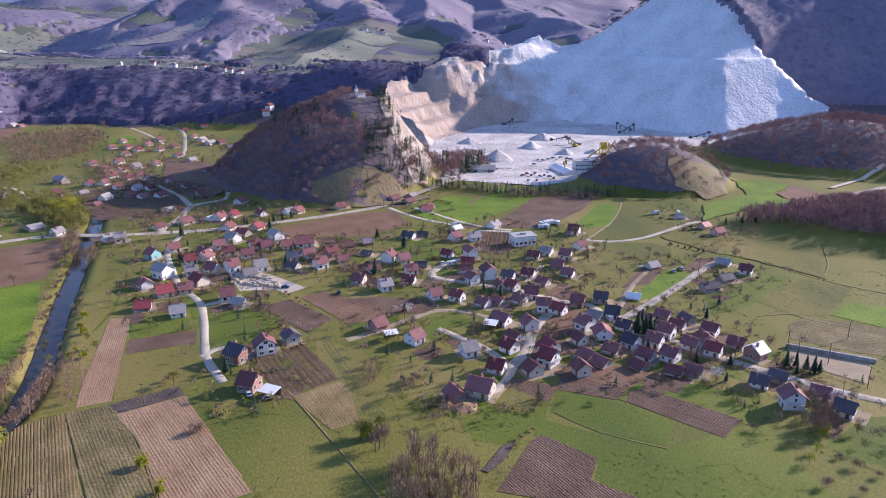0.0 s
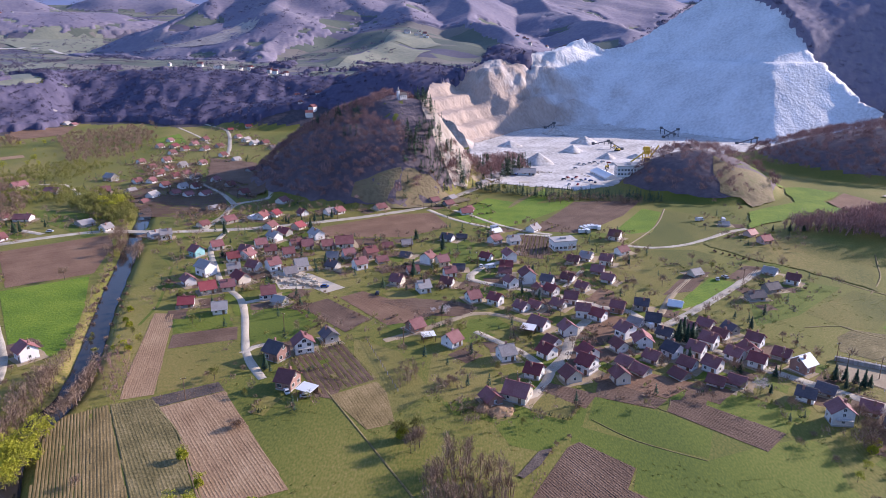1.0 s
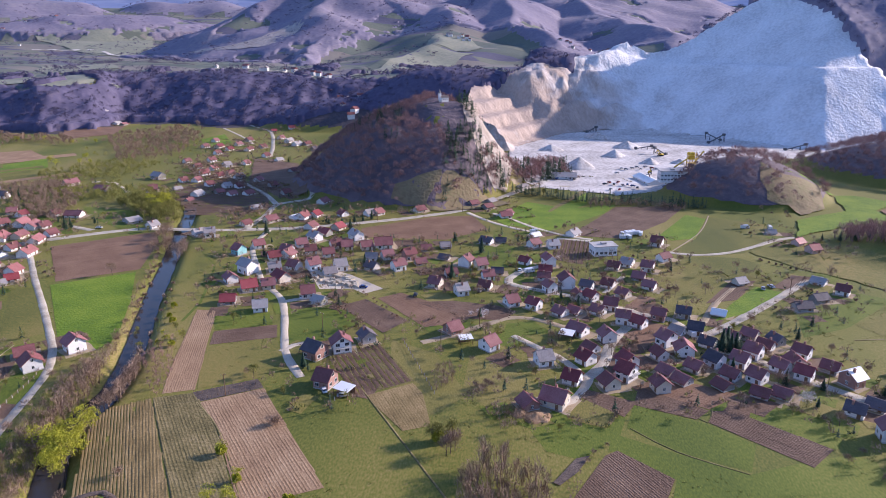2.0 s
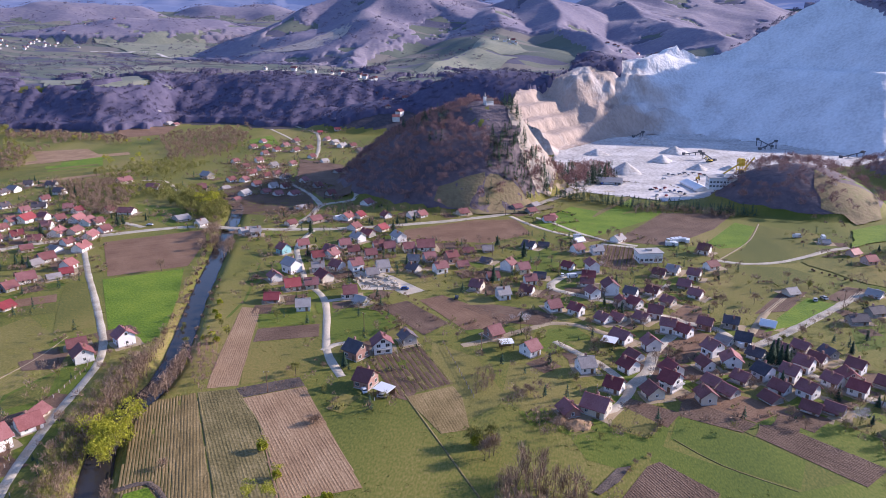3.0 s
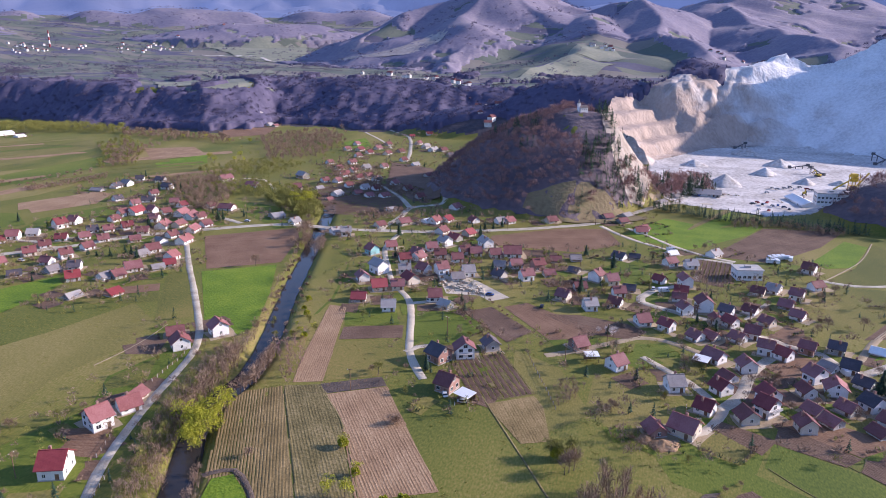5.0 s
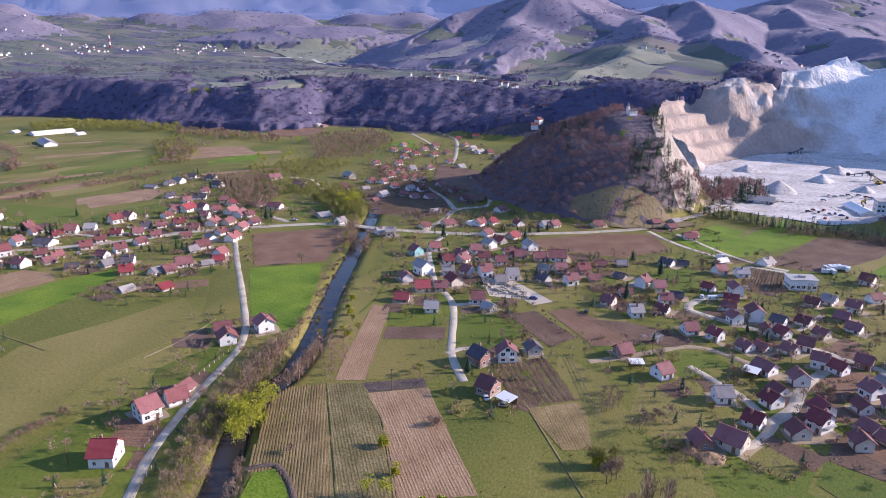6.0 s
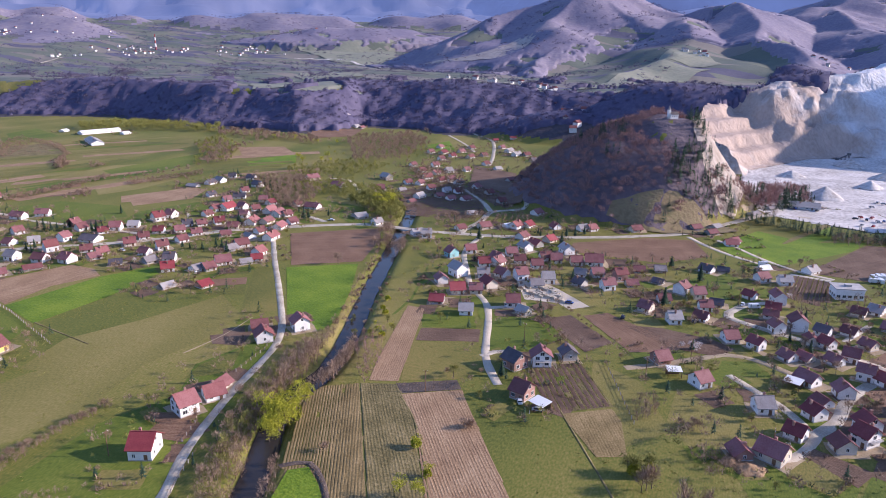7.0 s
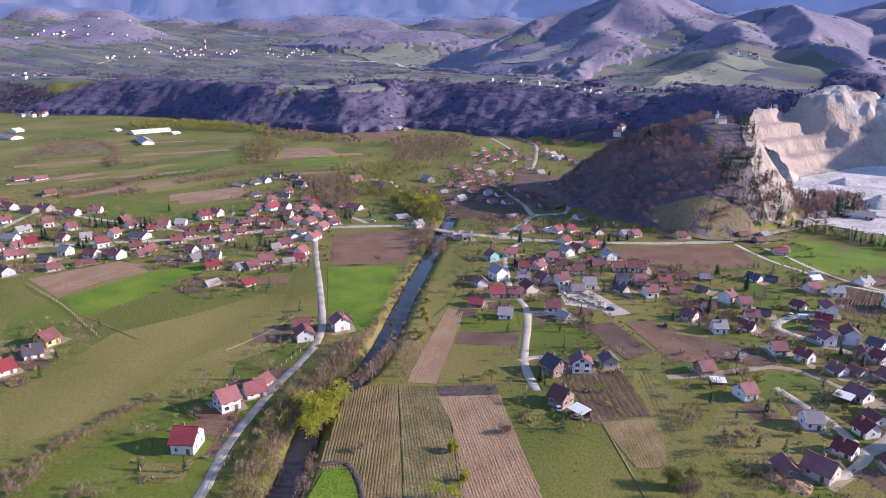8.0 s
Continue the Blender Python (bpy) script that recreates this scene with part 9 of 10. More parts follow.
FAR_BUSH += [(-321.6, 374.6, 1.9), (-148.4, 473, 1.3), (-359.3, 346, 1.7), (-424.1, 262.7, 1.8), (-417.2, 277.2, 1.5), (-307.6, 411.9, 1.4), (-173.6, 500, 1.5), (-344.1, 411.5, 2.2), (-371.9, 394.7, 1.6), (-369.7, 398.6, 1.8), (-346, 442.2, 1.5), (-477.8, 325.2, 1.7), (-487, 322.6, 1.3), (20.5, 585.7, 2), (-512.7, 308.1, 2.1), (-280.6, 529.6, 2.2), (-398.4, 448, 2.1), (-284.4, 539.9, 2.1), (-486.9, 370.7, 2.5), (-495.3, 369.6, 3.2), (-488.1, 381.6, 2.9), (-490.3, 387.1, 3), (-502.7, 374.5, 3.4), (-498.7, 387.7, 2.6), (-530, 348.2, 3.6), (-501.9, 392.9, 2.9), (-532.1, 356.4, 3.2), (-530.2, 360, 3), (-200.6, 612.1, 1.8), (-409, 497.7, 1.8), (-532.8, 368.1, 2.6), (-274.7, 590.9, 1.6)]
FAR_BUSH += [(-533.1, 379.7, 2.9), (-536.1, 382.8, 3.7), (-536.6, 391.1, 2.4), (-535, 404.5, 3.5), (-537.1, 407.7, 2.7), (-453.9, 502, 2.2), (-537.6, 413.9, 3), (-268.2, 624.9, 1.7), (-537.3, 421.2, 3.5), (-518.5, 446.2, 2.7), (-536, 431.6, 3.1), (-517.9, 454.3, 2.5), (-536.4, 434.7, 2.3), (-517.2, 459.7, 2.4), (-535.5, 440.9, 2.4), (-534.4, 451.5, 3), (-518.3, 470.4, 2.7), (-516.9, 472.5, 2.9), (-531, 459.9, 2.7), (-531.6, 465.4, 3.5), (-515.8, 484.3, 3.3), (-529.9, 472.5, 2.3), (-514.5, 489.7, 2.7), (-528.9, 478.4, 2.7), (-510.6, 498.1, 3), (-611, 371.8, 2.2), (-510.3, 505, 3.3), (-527.9, 486.9, 3.1), (-524.7, 493.6, 3.6), (-506.9, 512.5, 3.7), (-524.3, 503.1, 3.3), (-521.9, 512.9, 3.3)]
FAR_BUSH += [(-523.8, 518.5, 3.1), (-211, 708.3, 1.6), (-519.1, 526.3, 3), (-515.7, 536.5, 3.1), (-643.2, 374.9, 2.3), (-286.5, 715.2, 1.9), (-596.7, 490.7, 4.4), (-624.4, 460.3, 3.5), (-603.5, 490.8, 3.3), (-624.8, 466.9, 3.2), (-628.6, 466.5, 3.1), (-628.7, 475.6, 4.2), (-640.6, 470.1, 2.6), (-621.4, 497.2, 4.8), (-641.2, 479.3, 3.5), (-321.6, 735.1, 1.8), (-646.2, 476.4, 4), (-649.4, 482.3, 4.5), (-709.5, 401.7, 2.9), (-653.3, 492.1, 3.6), (-658.6, 487.3, 2.6), (-714.6, 409.6, 2.9), (-666.2, 486.8, 3.4), (-666.1, 490.4, 4), (-266.7, 791.9, 1.9), (-724.5, 424.6, 3.4), (-682.9, 511.8, 3.7), (-734.6, 435.9, 3.2), (-690.1, 525, 2.6), (-746.3, 448.1, 3.3), (-695.5, 531.5, 2.9), (-749.7, 458.8, 2.4)]
FAR_BUSH += [(-707.7, 534.2, 3.4), (-741.9, 485.6, 2.5), (-758.3, 471.9, 3.2), (-759.6, 476.2, 3.5), (-716.2, 540.6, 3.7), (-757.7, 481.8, 2.3), (-763.3, 481.8, 3.3), (-763.3, 491.4, 3.3), (-727.3, 549.6, 2.4), (-770.9, 486.7, 3.6), (-778.2, 481.8, 3.9), (-778, 491.4, 3.7), (-734.1, 555.3, 3), (-772, 503.8, 2.7), (-785, 492.2, 2.7), (-744.2, 556.7, 2.5), (-779.4, 508, 3.6), (-787.1, 498.9, 3.8), (-777.7, 516.7, 2.3), (-789.8, 505.2, 2.4), (-790.4, 509.5, 3.3), (-754.4, 565.8, 3), (-802.4, 506.5, 2.8), (-796.3, 518.9, 2.5), (-802.2, 517, 2.4), (-769.3, 568.7, 3.1), (-796.5, 530.3, 3.7), (-802.2, 522.7, 2.3), (-773.7, 571.1, 2.7), (-802.6, 533.2, 3.8), (-808.5, 530.2, 3.4), (-782, 575.3, 3)]
FAR_BUSH += [(-805.4, 544.3, 2.3), (-821.1, 524.3, 3.2), (-773.4, 598, 1.5), (-807.3, 552.7, 2.3), (-829.8, 521.3, 3.8), (-817.4, 545.6, 3.8), (-792.1, 583.5, 3.7), (-825.4, 544.9, 2.3), (-830.5, 537.5, 2.7), (-823.9, 552.9, 3.6), (-819.7, 560.5, 2.4), (-802.3, 588, 3.1), (-828.2, 567.9, 3.8), (-844.1, 553.9, 3.7), (-857.3, 546.1, 2.6), (-839.1, 578.6, 2.3), (-848.6, 564.6, 2.6), (-856.4, 553.5, 3.1), (-863.6, 565.6, 3.8), (-856.9, 576.7, 2.4), (-788.3, 670.4, 1.9), (-859.8, 576, 3.7), (-864.6, 593.6, 3.2), (-562.1, 891, 1.6), (-871.9, 659.5, 1.6), (-943.2, 560.8, 1.9)]
tree_stuff("bush", FAR_BUSH)
for x, y, h in [(78.7, 258.3, 9.5), (81.6, 257.1, 8.3), (83.8, 258.2, 8.4), (81.1, 261, 9.4), (124.9, 228, 6.8), (128.4, 228, 6.3), (131, 225.8, 5.9), (132.7, 223.6, 6.9), (134.7, 223.5, 5.1), (-22, 373.6, 9.6), (-34.3, 330.1, 9.1), (-17.1, 283.1, 4.6), (-106.7, 412.4, 8.1), (-156.5, 399.4, 8.8), (-135.7, 427.7, 4.7), (-126.7, 428.4, 4.7), (-124.3, 425.8, 4.7), (-116.5, 429.2, 4.7), (-108.8, 432, 6), (-103.9, 435.4, 5.4), (-99.3, 441.2, 6.3), (-428.9, 297.4, 6.2), (-422.9, 297.3, 8.1), (-416.3, 297.5, 6.6), (-414.4, 300.4, 5.7), (-414.1, 305.9, 5.5), (-414.1, 309.5, 5.8), (-396.7, 312.2, 6.2), (-391.5, 311.6, 7.6), (-387, 312.5, 6.2), (-380.1, 311.2, 5.5), (-420.8, 260.6, 7.9)]:
    tree("fir", x, y, h, "conifers among the houses")
for x, y, h in [(-426.4, 262, 7.2), (-389.1, 260.7, 5.3), (-383.4, 259.6, 5.4), (-390.6, 267.1, 5.7), (-416.3, 353.4, 6.5), (-321.3, 367.9, 8.3), (-287.9, 396.4, 8.6), (-287.1, 400.8, 7.4), (-288.1, 313.4, 6.1), (-281.6, 310.1, 6.8), (-292.8, 313.6, 6.5), (-446.1, 514.4, 6.4), (-432.1, 501.9, 5.3), (-389.9, 482.1, 7.3), (-392.3, 466, 8.1), (-373.1, 468.6, 7.8), (-277.7, 412.1, 5.6), (-312.8, 306.9, 3.9), (-306.5, 306.3, 3.6), (-303.1, 307.5, 3.9), (-298.4, 308.1, 4.9), (175.7, 415.5, 5.3), (187.4, 419.1, 6.3), (193.8, 415.3, 6.4), (196.4, 417.5, 4.8), (204.2, 420.1, 5.1), (19.2, 308.9, 4), (25.9, 334.4, 6.3), (26.4, 299.4, 5.7), (71.3, 281.3, 4.6), (77.4, 352.7, 5.3), (58.1, 268.2, 5.3)]:
    tree("fir", x, y, h, "conifers among the houses")
for x, y, h in [(78.2, 241.8, 5.5), (86.1, 260.7, 5.2), (111.8, 272.2, 5.6), (105.1, 229.8, 4.6), (99, 217.9, 3.8), (-83.2, 348.5, 6), (-3.7, 243.1, 5.3), (-79.4, 227.6, 6.4), (-121.7, 325, 4.8), (-142.9, 358.2, 5.8), (-39, 394.4, 6.4), (-23, 398.8, 3.6), (3.7, 395, 5.3), (-430.9, 245.1, 3.6), (-384.7, 224.5, 5.6), (-307.2, 287.6, 5.6), (-387.3, 195.5, 6), (-343.4, 501.3, 4.5), (-304.1, 413.2, 3.9), (-250, 761.6, 5.6), (-223.4, 641.7, 5.6), (-257.7, 483.7, 4.3), (-839.8, 659.9, 4.3), (-407.9, 235.9, 6.4), (-543.7, 317.5, 4), (-304.5, 260.6, 3.6), (-147.1, 382.5, 3.6), (93.6, 232.5, 5.7), (126.3, 222.8, 4)]:
    tree("fir", x, y, h, "conifers among the houses")
for x, y, h in [(127.9, 200.4, 6.6), (95.4, 217.6, 6.3), (-21.1, 282.6, 3.2), (-17.4, 283.8, 3.8), (-14.8, 281.3, 4.9), (177.3, 524.6, 3.7), (182.8, 514.7, 3.6), (20.1, 364.6, 3.7), (16.5, 215.4, 3.9), (-39.5, 311.3, 2.7), (-540.6, 337.4, 2.7), (-361.6, 362.6, 4.5), (-314.9, 272.6, 2.8), (-387.8, 198.6, 3.1), (-316, 361.3, 3.2), (-333.1, 418.5, 3.2), (-258.1, 156, 2.5), (-283.6, 611, 2.9), (-353.6, 338.3, 3.4), (-248.6, 658.7, 3), (-120.2, 382.1, 3.3)]:
    tree("bloom", x, y, h, "blossoming trees")

for x, y, h in [(-86.7, 170.8, 3.4), (-76.9, 158.4, 3.0), (-59.2, 150.0, 4.0), (-64.2, 148.4, 3.4), (-23.5, 184.3, 4.6), (-19.6, 186.2, 4.4), (117.5, 186.5, 3.6), (114.5, 182.8, 3.4), (-144.6, 226, 3), (-141, 221, 2.6), (-137.5, 240, 3), (-148, 262, 3.2), (-152.5, 268, 2.6), (-156, 279, 3)]:
    tree("round", x, y, h, "round leafy bushes")
for x, y, h in [(-77, 188, 3.6), (-76, 189.5, 3.0), (-12, 217, 3.4), (-9.5, 219.5, 3.6), (-14.5, 219, 2.8), (-11, 221.5, 3)]:
    tree("bush", x, y, h, "thicket bushes")

# ---- river-bank growth ----
thicket([(-127.5, 117.7), (-141.2, 141), (-147.9, 158.2), (-155.1, 178.9), (-160.6, 202.6), (-161.7, 219.1), (-159.5, 228.3), (-157.6, 236.2), (-151.5, 216.6), (-149.4, 194.8), (-144.1, 173.2), (-137.6, 157.8), (-131.4, 146.3), (-123.7, 131.1), (-118.9, 122.4)], 1.8, 2, 5.5, TWIG, "dense bare brown growth between road and river", 61)
thicket([(-126.2, 118.4), (-139.7, 141.8), (-151.8, 169), (-159.4, 197.5), (-159.4, 212.2), (-148, 182.8), (-136.4, 150.8), (-121.9, 123.5)], 3.2, 2.5, 6, BUDS, "budding olive bushes on the river bank", 62)
thicket([(-133, 156.4), (-136.8, 168.4), (-139.2, 182.8), (-141, 195.7), (-142.7, 209.5), (-147.5, 231.6), (-143.3, 229.3), (-136, 213.2), (-133.9, 194.5), (-135.8, 183.7), (-132.1, 166.8), (-125.8, 152.9)], 2, 4, 8, TWIG, "bare trees leaning over the stream", 101)
thicket([(-143.4, 164.8), (-149.8, 181.8), (-153.2, 198.1), (-155.5, 214.4), (-154.6, 221.1), (-147.5, 206.9), (-145.3, 189.3), (-143.2, 175), (-139.4, 162.8)], 2, 4, 8, TWIG, "bare trees leaning over the stream", 102)
thicket([(-123.3, 128.4), (-133.7, 145.1), (-137.8, 155.7), (-137.3, 157.9), (-129.4, 143.9), (-120.8, 129.8)], 1.8, 3, 6, TWIG, "bare bushes on the stream bank", 103)
thicket([(183.8, 421.4), (190, 410.9), (207.1, 395.8), (227.5, 383.8), (248.1, 370.3), (263.8, 359.7), (314.7, 436.3), (285.4, 431.7), (263.1, 449.6), (229.2, 442), (202.4, 440)], 3.2, 6, 11, RED_TWIG, "dark bare wood on the bank beside the meadow", 104)
thicket([(-111.6, 126.3), (-126.9, 148.8), (-132, 155.1), (-125.1, 153.3), (-116.5, 141.2), (-107.9, 128.4)], 2, 2, 5, TWIG, "bare bushes on the stream's far bank", 63)
thicket([(-144.2, 205.9), (-152, 229), (-148, 234.6), (-137.3, 215.4), (-132.6, 196.2), (-135, 192.4)], 2.2, 4, 8, TWIG, "stand of bare grey trees by the river", 64)
thicket([(-147.5, 231.6), (-142, 250.6), (-126.7, 221.3), (-120.3, 200.5), (-124.2, 198.3), (-135.4, 216.5)], 2.2, 1.5, 4, RED_TWIG, "reddish brush beside the tilled strip", 65)
thicket([(-158, 232.5), (-166.5, 261.9), (-181.8, 300), (-194.9, 336.4), (-210.5, 371.9), (-216.3, 376.3), (-197.7, 334.8), (-183.3, 294), (-170.8, 263.7), (-161.9, 233.9)], 2, 1, 3.5, TWIG, "rough brown growth along the river's edge", 66)
thicket([(-150.8, 250.9), (-165.4, 289.2), (-179.4, 323.3), (-177.2, 324.5), (-160.9, 287), (-147.5, 252.7)], 2, 0.8, 2, BUDS, "rough growth along the river's edge", 67)
thicket([(-204.8, 360.4), (-223.6, 396.7), (-221.3, 406.7), (-206, 390.1), (-186.5, 356.8), (-188.1, 349.2)], 2.5, 4, 8, TWIG, "bare trees round the road bridge", 68)
thicket([(-15.3, 163.7), (-13.3, 171), (-8.6, 174.8), (0.5, 172.7), (9, 163.4), (10.7, 148.3), (-14.2, 148.6)], 2.3, 5, 10, TWIG, "stand of tall bare alders in a meadow", 69, 0.06, 0.22)
thicket([(-31.8, 228.7), (-27.7, 235.3), (-21.2, 230.7), (-21.2, 220.4), (-28.3, 214.9)], 1.8, 2, 4, TWIG, "low bare thicket in the meadow", 70)
thicket([(-8.7, 204), (0.8, 212.1), (3.7, 202.4), (2.4, 195.5), (-3.9, 193.6), (-6.3, 199)], 1.9, 1.5, 3.5, TWIG, "low bare thicket beside a house", 71)
thicket([(12.7, 164.6), (18.5, 173.3), (19.3, 168.4), (14.8, 159.6)], 1.5, 1, 2, RED_TWIG, "strip of dark brush", 72)
thicket([(-191.4, 104.8), (-193.1, 117.6), (-194.3, 132.4), (-194.3, 143.4), (-194.1, 152.7), (-191.1, 150.6), (-191.1, 140.8), (-190.9, 129.8), (-189.2, 115.8), (-187.5, 104.1)], 1.4, 1.5, 3, TWIG, "bare field hedge", 73)
thicket([(-192.7, 96.6), (-191.8, 105.9), (-182.5, 105.9), (-180.3, 98.6), (-182.5, 90.6)], 1.8, 2, 4, TWIG, "bare hedge clump", 74)
thicket([(-173.6, 101.6), (-164.7, 111.8), (-157.4, 107), (-167.9, 98.5)], 1.8, 1.5, 3, TWIG, "bare hedge clump", 75)
thicket([(-112.2, 205.4), (-93.4, 217.8), (-88.7, 211), (-106.7, 199.2)], 1.6, 0.6, 1.4, TWIG, "dark dry brush along a field", 76)
thicket([(113.1, 192.1), (130.3, 207.6), (130.1, 200.3), (118.6, 184), (112.6, 184.1)], 2.2, 3, 6, TWIG, "bare garden trees behind a house", 77)
thicket([(-366.3, 495.8), (-334.6, 539.1), (-303.9, 489.5), (-327.4, 457.8)], 4.5, 3, 6, BUDS, "budding garden trees", 78, 0.2)
thicket([(-415.7, 498.2), (-391.5, 539.4), (-321.9, 466), (-304.5, 411.1), (-359.7, 444.2)], 4, 3, 6.5, TWIG, "bare garden trees among houses", 79, 0.2)
thicket([(-292.8, 462.8), (-286, 486.7), (-261.6, 476), (-218, 421.2), (-236.5, 418.1), (-257.4, 429.8)], 4, 4, 8, BUDS, "yellow-green trees along the road", 80, 0.2)
thicket([(-491.4, 779), (-449.6, 875.7), (-371.4, 776.9), (-342.2, 653.9), (-384.7, 620.2)], 7, 4, 9, TWIG, "bare brown grove in the far meadows", 81, 0.2)
thicket([(-423.6, 564.8), (-392.4, 632.9), (-335.6, 616.6), (-340.5, 548.7), (-389.1, 527)], 5, 3, 6, BUDS, "budding grove in the far meadows", 82, 0.2)
thicket([(-530.6, 542.4), (-581.8, 673.6), (-584.4, 756.6), (-557, 665.1), (-515.5, 551.3)], 9, 3, 7, TWIG, "line of trees under the scarp", 83, 0.2)
thicket([(-917.2, 720.2), (-906, 784.8), (-822.3, 798.1), (-708.2, 796.9), (-671.3, 754.9), (-767, 743.7), (-861.6, 685.2)], 7, 6, 11, BUDS, "line of yellow-green trees under the scarp", 84, 0.2)
thicket([(-818.9, 507.3), (-892.9, 618.7), (-820.3, 579), (-726.4, 480.1)], 4, 1.5, 3, TWIG, "patch of brown scrub", 85, 0.2)
thicket([(-204.7, 434.3), (-201.2, 455.8), (-150.7, 470.8), (-145.5, 455.1), (-194.5, 421.9)], 4, 2, 5, TWIG, "bare garden trees by the main road", 86, 0.2)
thicket([(-318.4, 611.7), (-304.9, 637.6), (-202.5, 539.1), (-192.3, 509.9), (-261.6, 541.3)], 5, 3, 6, TWIG, "bare garden trees in the hamlet", 87, 0.2)
thicket([(-329.9, 505.8), (-296.2, 513.7), (-248.8, 485.8), (-222, 436.7), (-253.4, 440.5), (-304.6, 463.9)], 5, 4, 7, BUDS, "budding trees by the road", 88, 0.2)
thicket([(48.8, 501.2), (116.7, 502.3), (111.9, 476.6), (80.1, 487.8), (47, 482.2)], 3.5, 3, 6, TWIG, "bare trees between fields and quarry", 89)
thicket([(-54.7, 345.4), (-36.9, 344.9), (-35.3, 327.7), (-51.1, 329.7)], 3.5, 2, 5, TWIG, "garden trees among houses", 90)
thicket([(21, 372.4), (65.3, 371.2), (49.5, 325.6), (33.4, 334.4), (23.6, 318.2)], 6, 2, 5, TWIG, "garden trees among houses", 91)
thicket([(28.8, 314.2), (47.3, 310), (54.5, 288.8), (29.8, 296.1), (17.3, 303.4)], 4.5, 1.5, 3.5, TWIG, "orchard rows among houses", 92)
thicket([(108.6, 316.2), (132.7, 300.7), (127.3, 280.7), (112.3, 287.5), (106.6, 301.3)], 5, 2, 4, TWIG, "orchard trees behind houses", 93)
thicket([(-544.1, 350.6), (-543.8, 386.7), (-554.5, 461.6), (-538, 450.1), (-524.7, 375.2), (-527.9, 342.1)], 2.4, 1.5, 3, TWIG, "bare hedge across the western meadows", 201, 0.3)
thicket([(-510.6, 442.9), (-503.9, 459.9), (-489.2, 514.7), (-473.8, 498.2), (-486.8, 447.2), (-494.8, 430.1)], 2.4, 1.5, 3, TWIG, "bare hedge across the western meadows", 202, 0.3)
thicket([(-510.6, 383.4), (-514.8, 406.5), (-493.7, 393.2), (-494.9, 373.8)], 2.6, 1.5, 3.5, TWIG, "bare hedge clump in the western meadows", 203, 0.3)
thicket([(-657.8, 484.3), (-684, 515), (-632.2, 482.2), (-614.2, 456.4)], 3, 3, 5, TWIG, "dark thicket in the western meadows", 204, 0.3)
thicket([(-616.3, 491.6), (-624.6, 508.4), (-594.3, 492.2), (-595.1, 475.5)], 3, 1.5, 3, TWIG, "low thicket in the western meadows", 205, 0.3)
thicket([(-707.5, 401.4), (-776, 479.8), (-843.3, 552.3), (-817.5, 537.1), (-747.4, 462.8), (-682.3, 386.5)], 3.2, 1.2, 2.5, TWIG, "bare growth along a ditch", 206, 0.3)
thicket([(-853.8, 599.1), (-770.3, 577.8), (-692.6, 529.7), (-682.4, 515.9), (-743.7, 552.6), (-823.3, 577.2)], 3, 1.5, 3, TWIG, "bare hedge beside the farm sheds", 207, 0.3)
thicket([(-634.1, 660.3), (-669.2, 741), (-565.7, 659.9), (-493, 556.2), (-531.2, 568.4), (-503.3, 517.9)], 8, 3, 7, BUDS, "grove of pale budding trees", 208, 0.3)
thicket([(-609, 633.7), (-636.4, 704.2), (-549.8, 636.1), (-495.5, 554.7), (-513, 544.4)], 7, 3, 7, TWIG, "grove of bare trees", 209, 0.3)
thicket([(-712.3, 777.5), (-610, 777.3), (-522.8, 759.9), (-498.3, 724.1), (-572.8, 729.5), (-656.5, 726.8)], 7, 4, 9, TWIG, "bare trees at the foot of the scarp", 210, 0.3)
thicket([(-763.9, 472.1), (-806.6, 549.8), (-774.8, 581.2), (-717.5, 546.2), (-720.4, 503.1)], 6, 1, 2.2, TWIG, "brown scrub on fallow land", 211, 0.3)

thicket([(-118.5, 144.4), (-116.9, 147.4), (-111.2, 151), (-103.4, 145.8), (-97.4, 138.9), (-98.6, 138), (-104.5, 144.2), (-111.6, 149.2), (-116.5, 145.4)], 1.3, 0.8, 1.6, TWIG, "dark brush along a field ditch", 305)

# ---- vine rows ----
def vine_rows(poly, angle, pitch, seed):
    """Rows of low bare vines across a plot."""
    c, s = math.cos(radians(angle)), math.sin(radians(angle))
    rs = np.random.RandomState(seed)
    u, v = np.meshgrid(np.arange(-420, 420, 0.75), np.arange(-420, 420, pitch))
    u, v = u + rs.uniform(-0.2, 0.2, u.shape), v + rs.uniform(-0.1, 0.1, u.shape)
    x, y = (u * c - v * s).ravel(), (u * s + v * c).ravel()
    ok = inside(x, y, poly) & (rs.uniform(0, 1, x.shape) < 0.86)
    kinds = [slivers(rs, 10, (0, 0, 0.5), (0.2, 0.2, 0.45), 0.6, 0.14, 0.7, 0.0) for _ in range(5)]
    tagged(woodland("vines", "rows of low bare vines on a garden plot", x[ok], y[ok], BUDS, kinds, 0.7, 1.2, seed), category="vines")


vine_rows(VINEYARD, -59, 2.2, 301)
vine_rows([(24, 406.7), (40.9, 402.3), (38.7, 367.7), (20.7, 365.9), (18, 377.5)], -97, 2.4, 302)

# ---- grass tufts of the nearer meadows ----
x, y = scatter(-330, 260, 70, 330, 2.7, 90)
keep = (waves(x, y, 60, 51) + 0.8 * waves(x, y, 17, 52) > 0.12) & (line_distance(x, y, RIVER) > 9)
for poly in BARE_GROUND:
    keep &= ~inside(x, y, poly)
rs = np.random.RandomState(91)
tufts = [slivers(rs, 9, (0, 0, 0.05), (0.8, 0.8, 0.06), 0.26, 0.22, 0.3, 0.0) for _ in range(5)]
